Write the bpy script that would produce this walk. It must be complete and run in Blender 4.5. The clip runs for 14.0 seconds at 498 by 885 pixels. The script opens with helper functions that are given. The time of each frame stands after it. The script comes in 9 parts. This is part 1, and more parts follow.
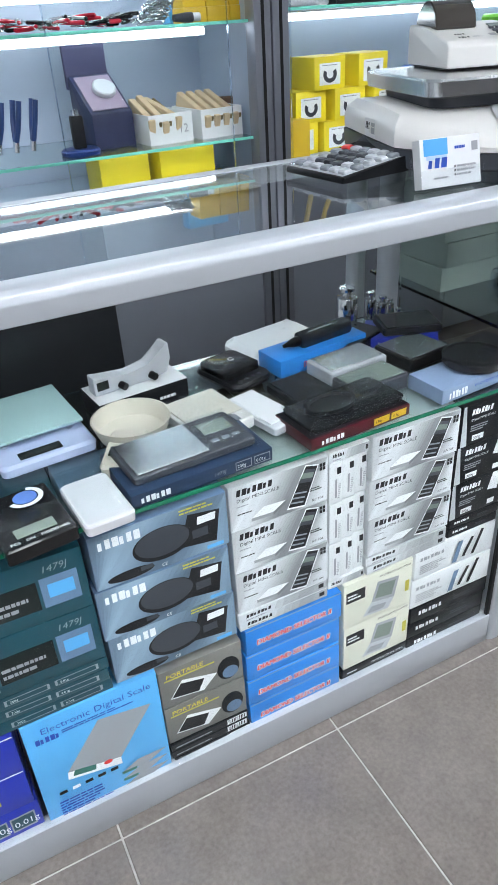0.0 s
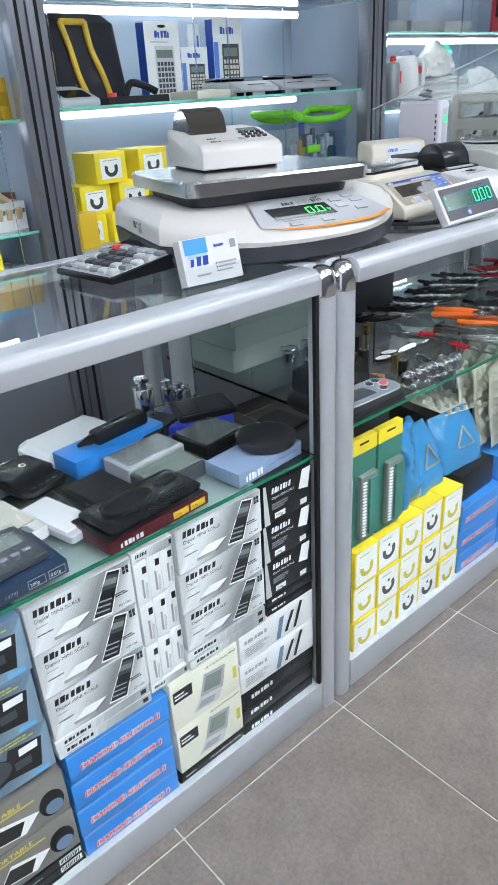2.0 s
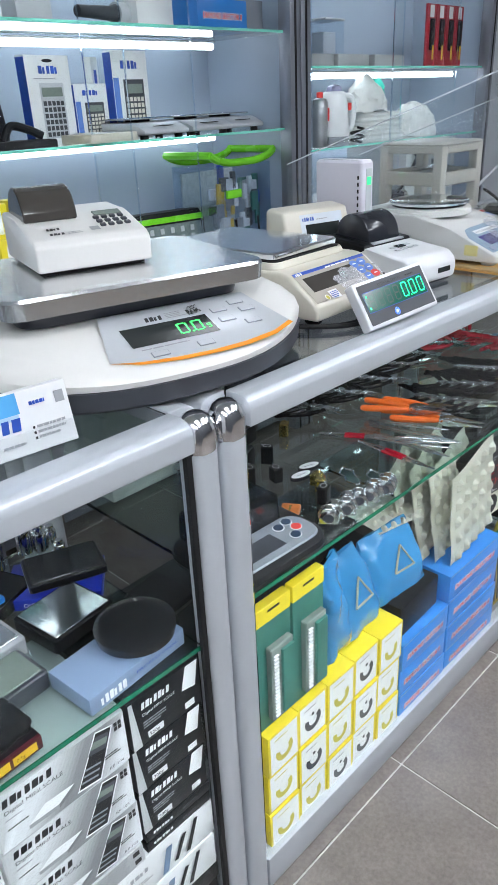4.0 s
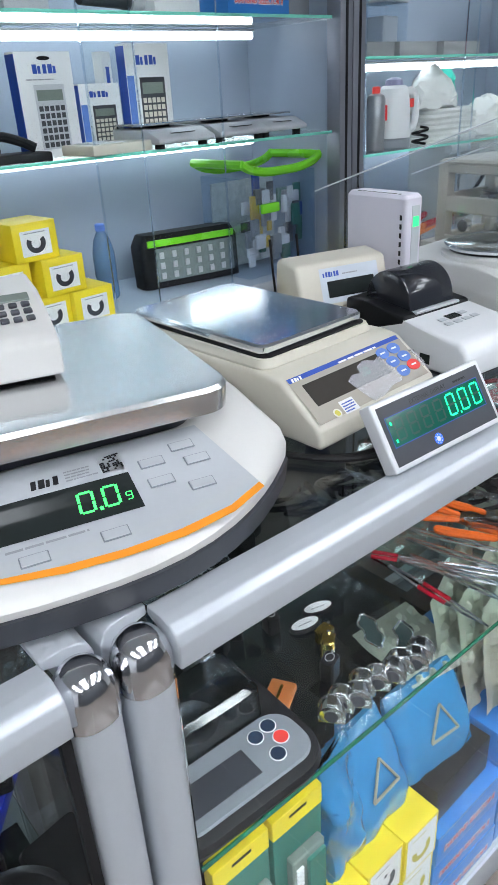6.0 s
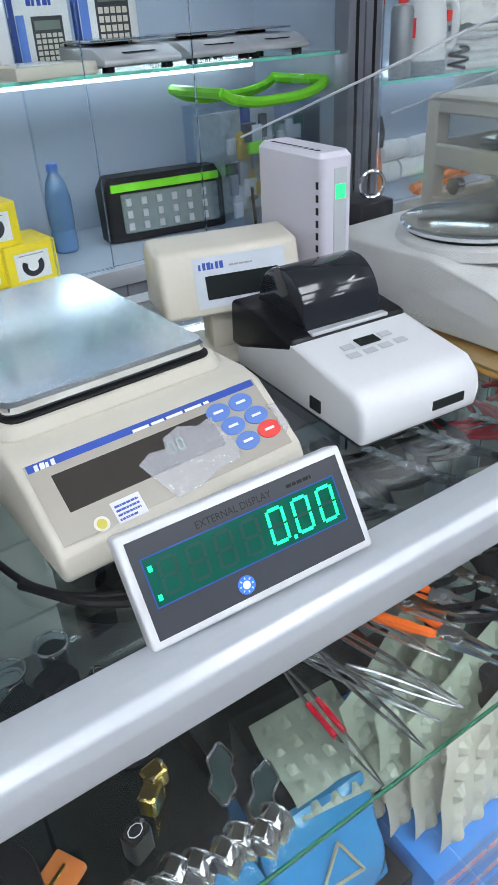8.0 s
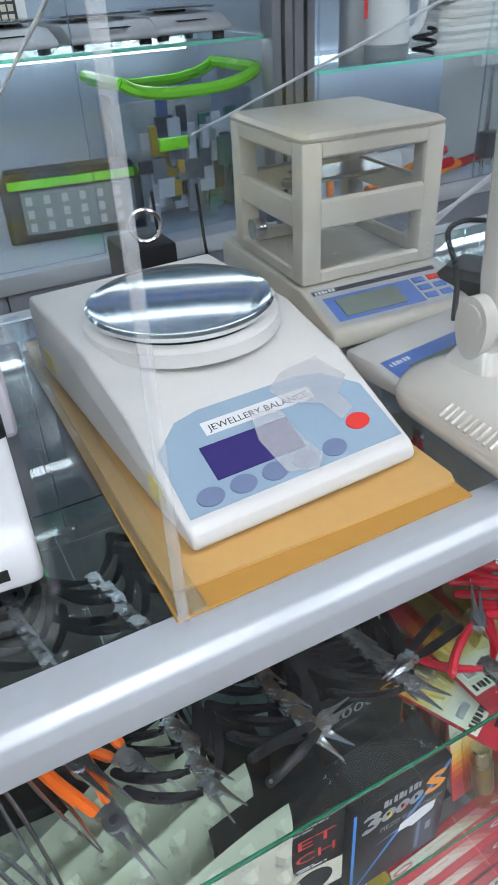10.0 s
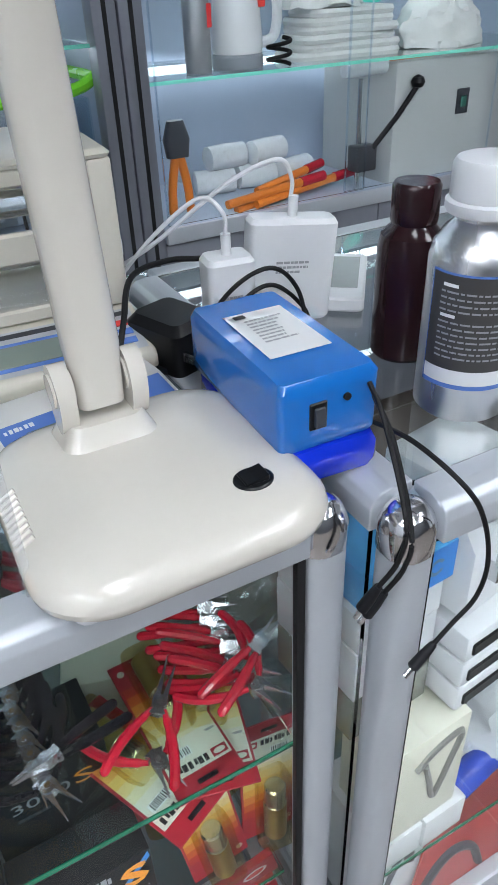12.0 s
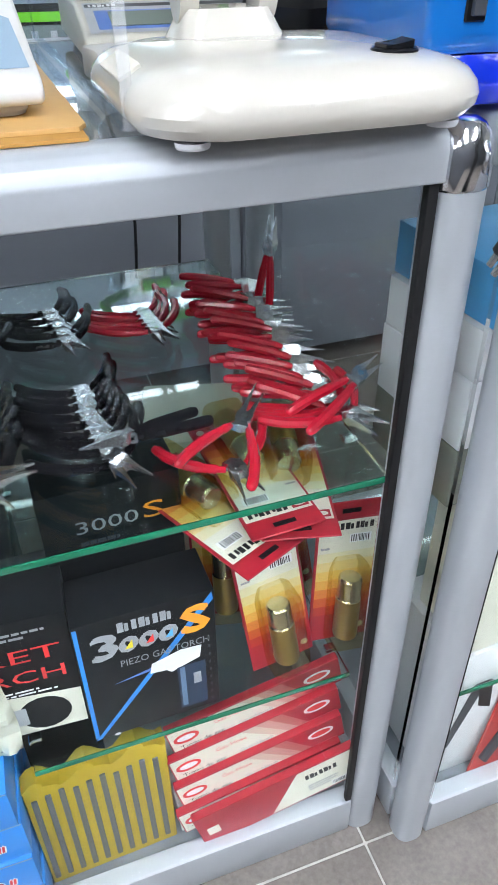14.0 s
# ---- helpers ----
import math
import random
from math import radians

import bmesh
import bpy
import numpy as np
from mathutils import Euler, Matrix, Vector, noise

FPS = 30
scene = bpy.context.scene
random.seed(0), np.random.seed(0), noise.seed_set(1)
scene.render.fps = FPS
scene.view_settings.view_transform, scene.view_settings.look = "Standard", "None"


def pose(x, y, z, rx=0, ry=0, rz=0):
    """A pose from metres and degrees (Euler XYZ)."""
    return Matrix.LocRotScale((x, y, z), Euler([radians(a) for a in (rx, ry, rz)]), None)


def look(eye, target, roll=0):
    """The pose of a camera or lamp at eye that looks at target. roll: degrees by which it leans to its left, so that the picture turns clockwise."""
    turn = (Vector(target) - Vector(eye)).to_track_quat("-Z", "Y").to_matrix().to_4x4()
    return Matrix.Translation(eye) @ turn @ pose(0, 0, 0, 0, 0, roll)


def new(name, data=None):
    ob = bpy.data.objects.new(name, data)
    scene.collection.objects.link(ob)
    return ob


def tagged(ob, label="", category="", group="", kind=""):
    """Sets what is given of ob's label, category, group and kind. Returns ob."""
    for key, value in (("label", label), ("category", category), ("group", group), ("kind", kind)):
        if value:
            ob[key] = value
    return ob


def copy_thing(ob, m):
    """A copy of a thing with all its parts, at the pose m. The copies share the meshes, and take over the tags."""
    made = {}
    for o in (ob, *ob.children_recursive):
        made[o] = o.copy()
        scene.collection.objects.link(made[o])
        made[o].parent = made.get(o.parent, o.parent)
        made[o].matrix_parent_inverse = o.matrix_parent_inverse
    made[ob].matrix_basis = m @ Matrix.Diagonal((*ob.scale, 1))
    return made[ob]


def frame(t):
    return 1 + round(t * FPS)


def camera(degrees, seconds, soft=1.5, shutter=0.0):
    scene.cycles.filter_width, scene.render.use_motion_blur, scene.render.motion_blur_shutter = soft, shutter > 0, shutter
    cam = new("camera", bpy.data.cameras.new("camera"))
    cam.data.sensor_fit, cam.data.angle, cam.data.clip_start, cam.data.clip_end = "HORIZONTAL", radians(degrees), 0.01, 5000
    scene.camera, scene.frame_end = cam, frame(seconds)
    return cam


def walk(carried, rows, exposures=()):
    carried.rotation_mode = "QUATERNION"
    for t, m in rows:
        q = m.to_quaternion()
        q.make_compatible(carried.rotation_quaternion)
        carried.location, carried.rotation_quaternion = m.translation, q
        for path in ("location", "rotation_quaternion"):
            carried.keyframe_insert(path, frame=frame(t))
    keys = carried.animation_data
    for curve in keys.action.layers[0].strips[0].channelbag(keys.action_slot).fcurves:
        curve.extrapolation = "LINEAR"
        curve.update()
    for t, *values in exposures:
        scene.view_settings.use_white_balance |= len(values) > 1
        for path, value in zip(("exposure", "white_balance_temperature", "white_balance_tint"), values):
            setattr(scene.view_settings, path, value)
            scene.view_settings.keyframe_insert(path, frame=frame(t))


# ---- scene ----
cam = camera(39.0, 14.0, soft=1.1)
PATH = [
    (0, (-0.999, -0.793, 1.267), (-0.268, 0.747, 0.221), -3.6),
    (0.5, (-0.964, -0.803, 1.275), (-0.094, 0.7, 0.282), -3.4),
    (1, (-0.935, -0.813, 1.277), (0.047, 0.649, 0.33), -3.4),
    (1.5, (-0.914, -0.814, 1.284), (0.162, 0.601, 0.367), -3.4),
    (2, (-0.912, -0.804, 1.292), (0.244, 0.558, 0.394), -3.3),
    (2.5, (-0.877, -0.777, 1.313), (0.34, 0.538, 0.423), -3.2),
    (3, (-0.743, -0.732, 1.325), (0.51, 0.552, 0.441), -2.9),
    (3.5, (-0.614, -0.684, 1.351), (0.646, 0.597, 0.472), -2.8),
    (3.7, (-0.585, -0.651, 1.354), (0.682, 0.626, 0.482), -2.7),
    (5.8, (-0.221, -0.381, 1.403), (0.927, 0.999, 0.522), -3.3),
    (6, (-0.174, -0.381, 1.401), (0.951, 1.01, 0.505), -3.3),
    (6.5, (-0.078, -0.358, 1.38), (0.985, 1.059, 0.45), -2.7),
    (7, (0.03, -0.315, 1.38), (1.027, 1.116, 0.401), -3.1),
    (7.5, (0.139, -0.277, 1.377), (1.094, 1.154, 0.357), -3.3),
    (8, (0.244, -0.275, 1.377), (1.167, 1.155, 0.326), -3.3),
    (8.5, (0.391, -0.299, 1.38), (1.28, 1.144, 0.318), -2.7),
    (8.7, (0.448, -0.317, 1.387), (1.311, 1.132, 0.313), -2.8),
    (10.8, (0.892, -0.288, 1.405), (1.598, 1.208, 0.281), -3.2),
    (11, (0.929, -0.301, 1.407), (1.647, 1.191, 0.285), -3.1),
    (11.5, (1.041, -0.33, 1.41), (1.767, 1.158, 0.29), -3.0),
    (12, (1.122, -0.373, 1.401), (1.88, 1.097, 0.277), -2.4),
    (12.5, (1.155, -0.421, 1.315), (1.922, 1.03, 0.172), -2.0),
    (13, (1.134, -0.428, 1.226), (1.857, 1.014, 0.044), -1.7),
    (13.5, (1.09, -0.426, 1.16), (1.722, 1.064, -0.015), -1.3),
    (14, (1.056, -0.455, 1.124), (1.587, 1.081, -0.042), -0.7),
]
walk(cam, [(t, look(eye, target, roll)) for t, eye, target, roll in PATH],
     exposures=[(0, -0.10, 6200, 10), (3.7, -0.13, 6200, 10), (6, -0.28, 6200, 10), (8.7, -0.29, 6150, 10), (11, -0.32, 6150, 10), (12.5, -0.24, 6150, 10), (13, -0.08, 6150, 10), (14, 0.15, 6150, 10)])

# ---- world and exposure ----
world = bpy.data.worlds.new("shop_air")
world.use_nodes = True
world.node_tree.nodes["Background"].inputs["Color"].default_value = (0.62, 0.70, 0.80, 1)
world.node_tree.nodes["Background"].inputs["Strength"].default_value = 0.10
scene.world = world


# ---- materials ----
def mat(name, col, rough=0.5, metal=0.0, grain=0.06, scale=60.0, bump=0.0, stain=0.05, coat=0.0, rvar=0.08, stretch=None):
    """A surface with a fine grain and slow stains in colour and gloss."""
    m = bpy.data.materials.new(name)
    m.use_nodes = True
    nt = m.node_tree
    b = nt.nodes["Principled BSDF"]
    tc = nt.nodes.new("ShaderNodeTexCoord")
    src = tc.outputs["Object"]
    if stretch:
        mp = nt.nodes.new("ShaderNodeMapping")
        mp.inputs["Scale"].default_value = stretch
        nt.links.new(src, mp.inputs["Vector"])
        src = mp.outputs["Vector"]
    fine, slow = nt.nodes.new("ShaderNodeTexNoise"), nt.nodes.new("ShaderNodeTexNoise")
    fine.inputs["Scale"].default_value, fine.inputs["Detail"].default_value = scale, 4
    slow.inputs["Scale"].default_value, slow.inputs["Detail"].default_value = scale / 14, 3
    for n in (fine, slow):
        nt.links.new(src, n.inputs["Vector"])
    mix = nt.nodes.new("ShaderNodeMath")
    mix.operation = "MULTIPLY_ADD"
    mix.inputs[1].default_value = grain * 2
    mix.inputs[2].default_value = 1 - grain
    nt.links.new(fine.outputs["Fac"], mix.inputs[0])
    mix2 = nt.nodes.new("ShaderNodeMath")
    mix2.operation = "MULTIPLY_ADD"
    mix2.inputs[1].default_value = stain * 2
    mix2.inputs[2].default_value = 1 - stain
    nt.links.new(slow.outputs["Fac"], mix2.inputs[0])
    mul = nt.nodes.new("ShaderNodeMath")
    mul.operation = "MULTIPLY"
    nt.links.new(mix.outputs[0], mul.inputs[0])
    nt.links.new(mix2.outputs[0], mul.inputs[1])
    vm = nt.nodes.new("ShaderNodeVectorMath")
    vm.operation = "SCALE"
    vm.inputs[0].default_value = col
    nt.links.new(mul.outputs[0], vm.inputs["Scale"])
    nt.links.new(vm.outputs[0], b.inputs["Base Color"])
    rr_ = nt.nodes.new("ShaderNodeMath")
    rr_.operation = "MULTIPLY_ADD"
    rr_.inputs[1].default_value, rr_.inputs[2].default_value = rvar * 2, max(rough - rvar, 0.02)
    nt.links.new(slow.outputs["Fac"], rr_.inputs[0])
    nt.links.new(rr_.outputs[0], b.inputs["Roughness"])
    b.inputs["Metallic"].default_value = metal
    b.inputs["Coat Weight"].default_value = coat
    if max(col) < 0.04 and not metal:
        b.inputs["Specular IOR Level"].default_value = 0.24
    if bump:
        bp = nt.nodes.new("ShaderNodeBump")
        bp.inputs["Strength"].default_value, bp.inputs["Distance"].default_value = bump, 0.002
        nt.links.new(fine.outputs["Fac"], bp.inputs["Height"])
        nt.links.new(bp.outputs["Normal"], b.inputs["Normal"])
    return m


def glass(name, col=(0.93, 0.97, 0.96), rough=0.0, ior=1.45):
    m = bpy.data.materials.new(name)
    m.use_nodes = True
    b = m.node_tree.nodes["Principled BSDF"]
    b.inputs["Base Color"].default_value = (*col, 1)
    b.inputs["Roughness"].default_value = rough
    b.inputs["IOR"].default_value = ior
    b.inputs["Transmission Weight"].default_value = 1.0
    return m


def film_mat(name, col=(0.9, 0.95, 1.0), gloss=0.12):
    """Thin clear plastic film: lets the view through and glints."""
    m = bpy.data.materials.new(name)
    m.use_nodes = True
    nt = m.node_tree
    nt.nodes.remove(nt.nodes["Principled BSDF"])
    t, g, mx = nt.nodes.new("ShaderNodeBsdfTransparent"), nt.nodes.new("ShaderNodeBsdfGlossy"), nt.nodes.new("ShaderNodeMixShader")
    t.inputs["Color"].default_value = (*col, 1)
    g.inputs["Roughness"].default_value = 0.12
    mx.inputs["Fac"].default_value = gloss
    nt.links.new(t.outputs[0], mx.inputs[1])
    nt.links.new(g.outputs[0], mx.inputs[2])
    nt.links.new(mx.outputs[0], nt.nodes["Material Output"].inputs["Surface"])
    return m


def glow(name, col, power):
    m = bpy.data.materials.new(name)
    m.use_nodes = True
    b = m.node_tree.nodes["Principled BSDF"]
    b.inputs["Base Color"].default_value = (*col, 1)
    b.inputs["Emission Color"].default_value = (*col, 1)
    b.inputs["Emission Strength"].default_value = power
    return m


ALU = mat("powder_coated_aluminium", (0.50, 0.53, 0.57), 0.36, 0.25, 0.02, 200, 0, 0.03)
ALUGREY = mat("grey_anodised_aluminium", (0.23, 0.24, 0.28), 0.38, 0.5, 0.04, 90, 0, 0.05)
CHROME = mat("chrome", (0.80, 0.80, 0.82), 0.13, 1.0, 0.01, 80, 0, 0.02, rvar=0.02)
STEEL = mat("brushed_steel", (0.72, 0.73, 0.74), 0.22, 1.0, 0.05, 120, 0.03, 0.05, stretch=(1, 14, 1), rvar=0.06)
TOOLSTEEL = mat("polished_tool_steel", (0.62, 0.63, 0.65), 0.25, 1.0, 0.08, 150, 0.02, 0.08)
GLASS = glass("clear_glass", (0.95, 0.98, 0.975), 0.0, 1.13)
TOPGLASS = glass("counter_top_glass", (0.92, 0.965, 0.955), 0.0, 1.56)
SHELFGLASS = glass("shelf_glass", (0.80, 0.93, 0.89), 0.0, 1.45)
ACRYL = film_mat("clear_acrylic", (0.965, 0.975, 0.98), 0.05)
FILM = film_mat("clear_film")
GREENEDGE = mat("green_glass_edge", (0.012, 0.14, 0.075), 0.15, 0, 0.1, 60, 0, 0.15, 0.2)
PALEEDGE = mat("pale_green_glass_edge", (0.20, 0.66, 0.52), 0.12, 0, 0.1, 60, 0, 0.15, 0.3)
RUBBER = mat("black_rubber", (0.012, 0.012, 0.013), 0.55, 0, 0.1, 80)
BLACKPL = mat("black_plastic", (0.008, 0.0085, 0.010), 0.3, 0, 0.1, 120, 0.02, 0.1)
SOFTBLK = mat("matt_black_plastic", (0.012, 0.0125, 0.015), 0.5, 0, 0.12, 200, 0.05, 0.1)
GLOSSBLK = mat("glossy_black_plastic", (0.010, 0.0105, 0.012), 0.16, 0, 0.1, 120, 0.01, 0.1, 0.5)
GREYPL = mat("dark_grey_plastic", (0.04, 0.044, 0.055), 0.4, 0, 0.08, 160, 0.03)
MIDGREY = mat("mid_grey_plastic", (0.22, 0.24, 0.27), 0.4, 0, 0.05, 160, 0.02)
CREAM = mat("cream_plastic", (0.58, 0.55, 0.47), 0.34, 0, 0.03, 160, 0.02, 0.05)
OFFWHITE = mat("off_white_plastic", (0.64, 0.63, 0.61), 0.34, 0, 0.02, 160, 0.02, 0.04)
LAMPWHITE = mat("glossy_ivory_plastic", (0.61, 0.58, 0.52), 0.16, 0, 0.015, 100, 0, 0.03, 0.4)
WHITEPL = mat("white_plastic", (0.68, 0.69, 0.71), 0.32, 0, 0.02, 160, 0.01, 0.03)
SILVERPL = mat("silver_grey_plastic", (0.50, 0.52, 0.55), 0.35, 0.2, 0.03, 160, 0.02)
PAPER = mat("white_card", (0.70, 0.71, 0.72), 0.5, 0, 0.03, 120, 0.02, 0.04)
CREAMCARD = mat("cream_card", (0.70, 0.69, 0.58), 0.5, 0, 0.04, 120, 0.02, 0.05)
KRAFT = mat("manila_card", (0.56, 0.34, 0.12), 0.5, 0, 0.05, 90, 0.03, 0.07)
BLACKCARD = mat("black_card", (0.008, 0.009, 0.011), 0.35, 0, 0.1, 150, 0.02, 0.1)
TEALCARD = mat("deep_teal_card", (0.009, 0.055, 0.075), 0.3, 0, 0.06, 60, 0.01, 0.15)
NAVYCARD = mat("navy_card", (0.014, 0.03, 0.065), 0.3, 0, 0.06, 60, 0.01, 0.1)
SLATECARD = mat("slate_blue_card", (0.12, 0.19, 0.30), 0.32, 0, 0.06, 40, 0.01, 0.18)
GREYCARD = mat("silver_grey_card", (0.47, 0.49, 0.50), 0.3, 0.1, 0.05, 40, 0.01, 0.22)
BLUECARD = mat("bright_blue_card", (0.03, 0.21, 0.62), 0.32, 0, 0.04, 60, 0.01, 0.08)
SKYCARD = mat("sky_blue_card", (0.10, 0.38, 0.72), 0.3, 0, 0.04, 30, 0.01, 0.2)
ROYAL = mat("royal_blue_card", (0.015, 0.03, 0.33), 0.32, 0, 0.06, 60, 0.01, 0.1)
YELLOW = mat("yellow_card", (0.78, 0.62, 0.02), 0.4, 0, 0.05, 90, 0.02, 0.07)
AMBERCARD = mat("amber_box_card", (0.62, 0.40, 0.02), 0.4, 0, 0.05, 90, 0.02, 0.07)
MAROON = mat("maroon_card", (0.055, 0.005, 0.010), 0.3, 0, 0.06, 90)
REDCARD = mat("red_card", (0.34, 0.012, 0.026), 0.36, 0, 0.06, 70, 0.01, 0.12)
BROWNCARD = mat("olive_grey_card", (0.16, 0.155, 0.14), 0.36, 0, 0.08, 40, 0.01, 0.25)
GREENPL = mat("green_card", (0.035, 0.16, 0.125), 0.4, 0, 0.06, 60, 0.01, 0.1)
LIME = mat("lime_green_plastic", (0.22, 0.72, 0.03), 0.28, 0, 0.03, 60)
ORANGE = mat("orange_print", (0.85, 0.30, 0.02), 0.4, 0, 0.03, 60)
ORANGEGRIP = mat("orange_grip_rubber", (0.80, 0.14, 0.01), 0.38, 0, 0.05, 90)
REDGRIP = mat("red_dipped_grip", (0.40, 0.008, 0.024), 0.22, 0, 0.06, 90, 0, 0.12, 0.3)
BLACKGRIP = mat("black_dipped_grip", (0.007, 0.007, 0.009), 0.18, 0, 0.08, 90, 0, 0.1, 0.08)
BLUEFILM = mat("blue_shrink_film", (0.010, 0.14, 0.50), 0.16, 0, 0.06, 30, 0.12, 0.12, 0.5)
BLUEFILM2 = mat("cobalt_shrink_film", (0.008, 0.03, 0.55), 0.14, 0, 0.08, 40, 0.25, 0.15, 0.5)
BAGBLUE = mat("blue_poly_bag", (0.040, 0.215, 0.45), 0.16, 0, 0.10, 45, 0.25, 0.2, 0.4)
BROWNBOTTLE = mat("dark_brown_bottle", (0.022, 0.008, 0.010), 0.16, 0, 0.06, 60, 0, 0.1, 0.3)
BRASS = mat("brass", (0.72, 0.52, 0.16), 0.18, 1.0, 0.06, 100, 0.02, 0.1)
LABELDK = mat("charcoal_label", (0.05, 0.048, 0.048), 0.45, 0, 0.05, 90)
LCD = mat("grey_lcd", (0.20, 0.24, 0.21), 0.12, 0, 0.03, 60)
LCDDK = mat("dark_lcd", (0.018, 0.022, 0.022), 0.1, 0, 0.03, 60)
INKBLK = mat("black_ink", (0.015, 0.015, 0.017), 0.4, 0, 0.02, 60)
INKGREY = mat("grey_ink", (0.30, 0.31, 0.33), 0.4, 0, 0.02, 60)
INKWHITE = mat("white_ink", (0.80, 0.81, 0.82), 0.4, 0, 0.02, 60)
INKRED = mat("red_ink", (0.66, 0.03, 0.03), 0.4, 0, 0.02, 60)
INKBLUE = mat("blue_ink", (0.02, 0.07, 0.38), 0.4, 0, 0.02, 60)
BTNBLUE = mat("blue_keys", (0.10, 0.20, 0.55), 0.35, 0, 0.03, 60)
BTNRED = mat("red_key", (0.75, 0.05, 0.04), 0.35, 0, 0.03, 60)
YELGREY = mat("faded_yellow", (0.52, 0.46, 0.05), 0.45, 0, 0.05, 60)
WOOD = mat("pale_wood", (0.55, 0.42, 0.26), 0.55, 0, 0.15, 40, 0.05, 0.12, stretch=(1, 1, 8))
FLOORMAT = mat("grey_porcelain_tile", (0.200, 0.176, 0.158), 0.22, 0, 0.34, 150, 0.06, 0.24, rvar=0.07)
GROUT = mat("pale_grout", (0.50, 0.48, 0.445), 0.8, 0, 0.25, 60, 0.1, 0.5)
WALLP = mat("white_wall_paint", (0.72, 0.74, 0.77), 0.7, 0, 0.03, 30, 0.04, 0.04)
WALLG = mat("grey_wall_paint", (0.07, 0.075, 0.085), 0.7, 0, 0.05, 30, 0.04, 0.06)
CABBACK = mat("blue_grey_cabinet_back", (0.36, 0.42, 0.52), 0.42, 0, 0.02, 30, 0, 0.05)
CABGREY = mat("grey_laminate", (0.20, 0.21, 0.245), 0.4, 0, 0.04, 60, 0.02, 0.06)
DARKBACK = mat("dark_back_gloss", (0.012, 0.013, 0.015), 0.12, 0, 0.1, 20)
LEDMAT = glow("led_tube_white", (0.90, 0.96, 1.0), 7.5)
CEILGLOW = glow("ceiling_panel_white", (0.96, 0.98, 1.0), 17.0)
GREENLED = glow("green_led_segments", (0.08, 1.0, 0.16), 1.6)
VFDGREEN = glow("bright_green_led_digits", (0.02, 1.0, 0.34), 1.1)
VFDDIM = mat("unlit_green_digits", (0.004, 0.055, 0.040), 0.3, 0, 0.02, 60)
# The window's green backlight glow is painted as plain colour; it emits nothing.
VFDBACK = mat("green_backlight_tint", (0.008, 0.105, 0.075), 0.15, 0, 0.02, 60)
BLUELED = glow("blue_led_icon", (0.03, 0.15, 1.0), 0.6)


# ---- mesh helpers ----
def finish(ob, angle=32):
    me = ob.data
    if me.polygons:
        me.polygons.foreach_set("use_smooth", [True] * len(me.polygons))
        me.set_sharp_from_angle(angle=radians(angle))
    return ob


def part(name, bm, material, parent=None, label="", m=None):
    """Link a bmesh as one mesh object, alone or under a thing."""
    me = bpy.data.meshes.new(name)
    bmesh.ops.recalc_face_normals(bm, faces=bm.faces)
    bm.to_mesh(me)
    bm.free()
    for one in material if isinstance(material, (list, tuple)) else [material]:
        me.materials.append(one)
    ob = new(name, me)
    finish(ob)
    if parent:
        ob.parent = parent
    if m is not None:
        ob.matrix_local = m
    if label:
        ob["label"] = label
    return ob


def thing(name, m, label, category, group="", kind=""):
    ob = new(name)
    ob.empty_display_size = 0.02
    ob.matrix_world = m
    return tagged(ob, label, category, group, kind)


def solo(name, bm, material, m, label, category, group="", kind=""):
    ob = part(name, bm, material)
    ob.matrix_world = m
    return tagged(ob, label, category, group, kind)


def box(sx, sy, sz, r=0.0015, seg=2, at=(0, 0, 0)):
    """A box that stands on z = 0, centred in x and y, with rounded edges."""
    bm = bmesh.new()
    bmesh.ops.create_cube(bm, size=1, matrix=Matrix.Translation((at[0], at[1], at[2] + sz / 2)) @ Matrix.Diagonal((sx, sy, sz, 1)))
    if r:
        bmesh.ops.bevel(bm, geom=bm.edges[:], offset=min(r, sx / 2.2, sy / 2.2, sz / 2.2), segments=seg, profile=0.5, affect="EDGES")
    return bm


def span(x0, x1, y0, y1, z0, z1, r=0.0015, seg=2):
    return box(x1 - x0, y1 - y0, z1 - z0, r, seg, ((x0 + x1) / 2, (y0 + y1) / 2, z0))


def add(bm, other, m=None, index=0):
    """Pour one bmesh into another."""
    if m is not None:
        other.transform(m)
    me = bpy.data.meshes.new("tmp")
    other.to_mesh(me)
    other.free()
    n = len(bm.faces)
    bm.from_mesh(me)
    bpy.data.meshes.remove(me)
    if index:
        bm.faces.ensure_lookup_table()
        for f in bm.faces[n:]:
            f.material_index = index
    return bm


def rring(hx, hy, r, z, n=5, cx=0.0, cy=0.0):
    """A ring of points round a rounded rectangle."""
    r = min(r, hx * 0.999, hy * 0.999)
    out = []
    for k, (sx, sy) in enumerate(((1, 1), (-1, 1), (-1, -1), (1, -1))):
        for i in range(n + 1):
            a = math.pi / 2 * (k + i / n)
            out.append((cx + sx * (hx - r) + r * math.cos(a), cy + sy * (hy - r) + r * math.sin(a), z))
    return out


def loft(rings, close=True):
    bm = bmesh.new()
    rows = [[bm.verts.new(p) for p in ring] for ring in rings]
    n = len(rows[0])
    for a, b in zip(rows, rows[1:]):
        for i in range(n):
            bm.faces.new((a[i], a[(i + 1) % n], b[(i + 1) % n], b[i]))
    if close:
        bm.faces.new(rows[0][::-1])
        bm.faces.new(rows[-1])
    return bm


def lathe(profile, n=28):
    return loft([[(r * math.cos(2 * math.pi * i / n), r * math.sin(2 * math.pi * i / n), z) for i in range(n)] for r, z in profile])


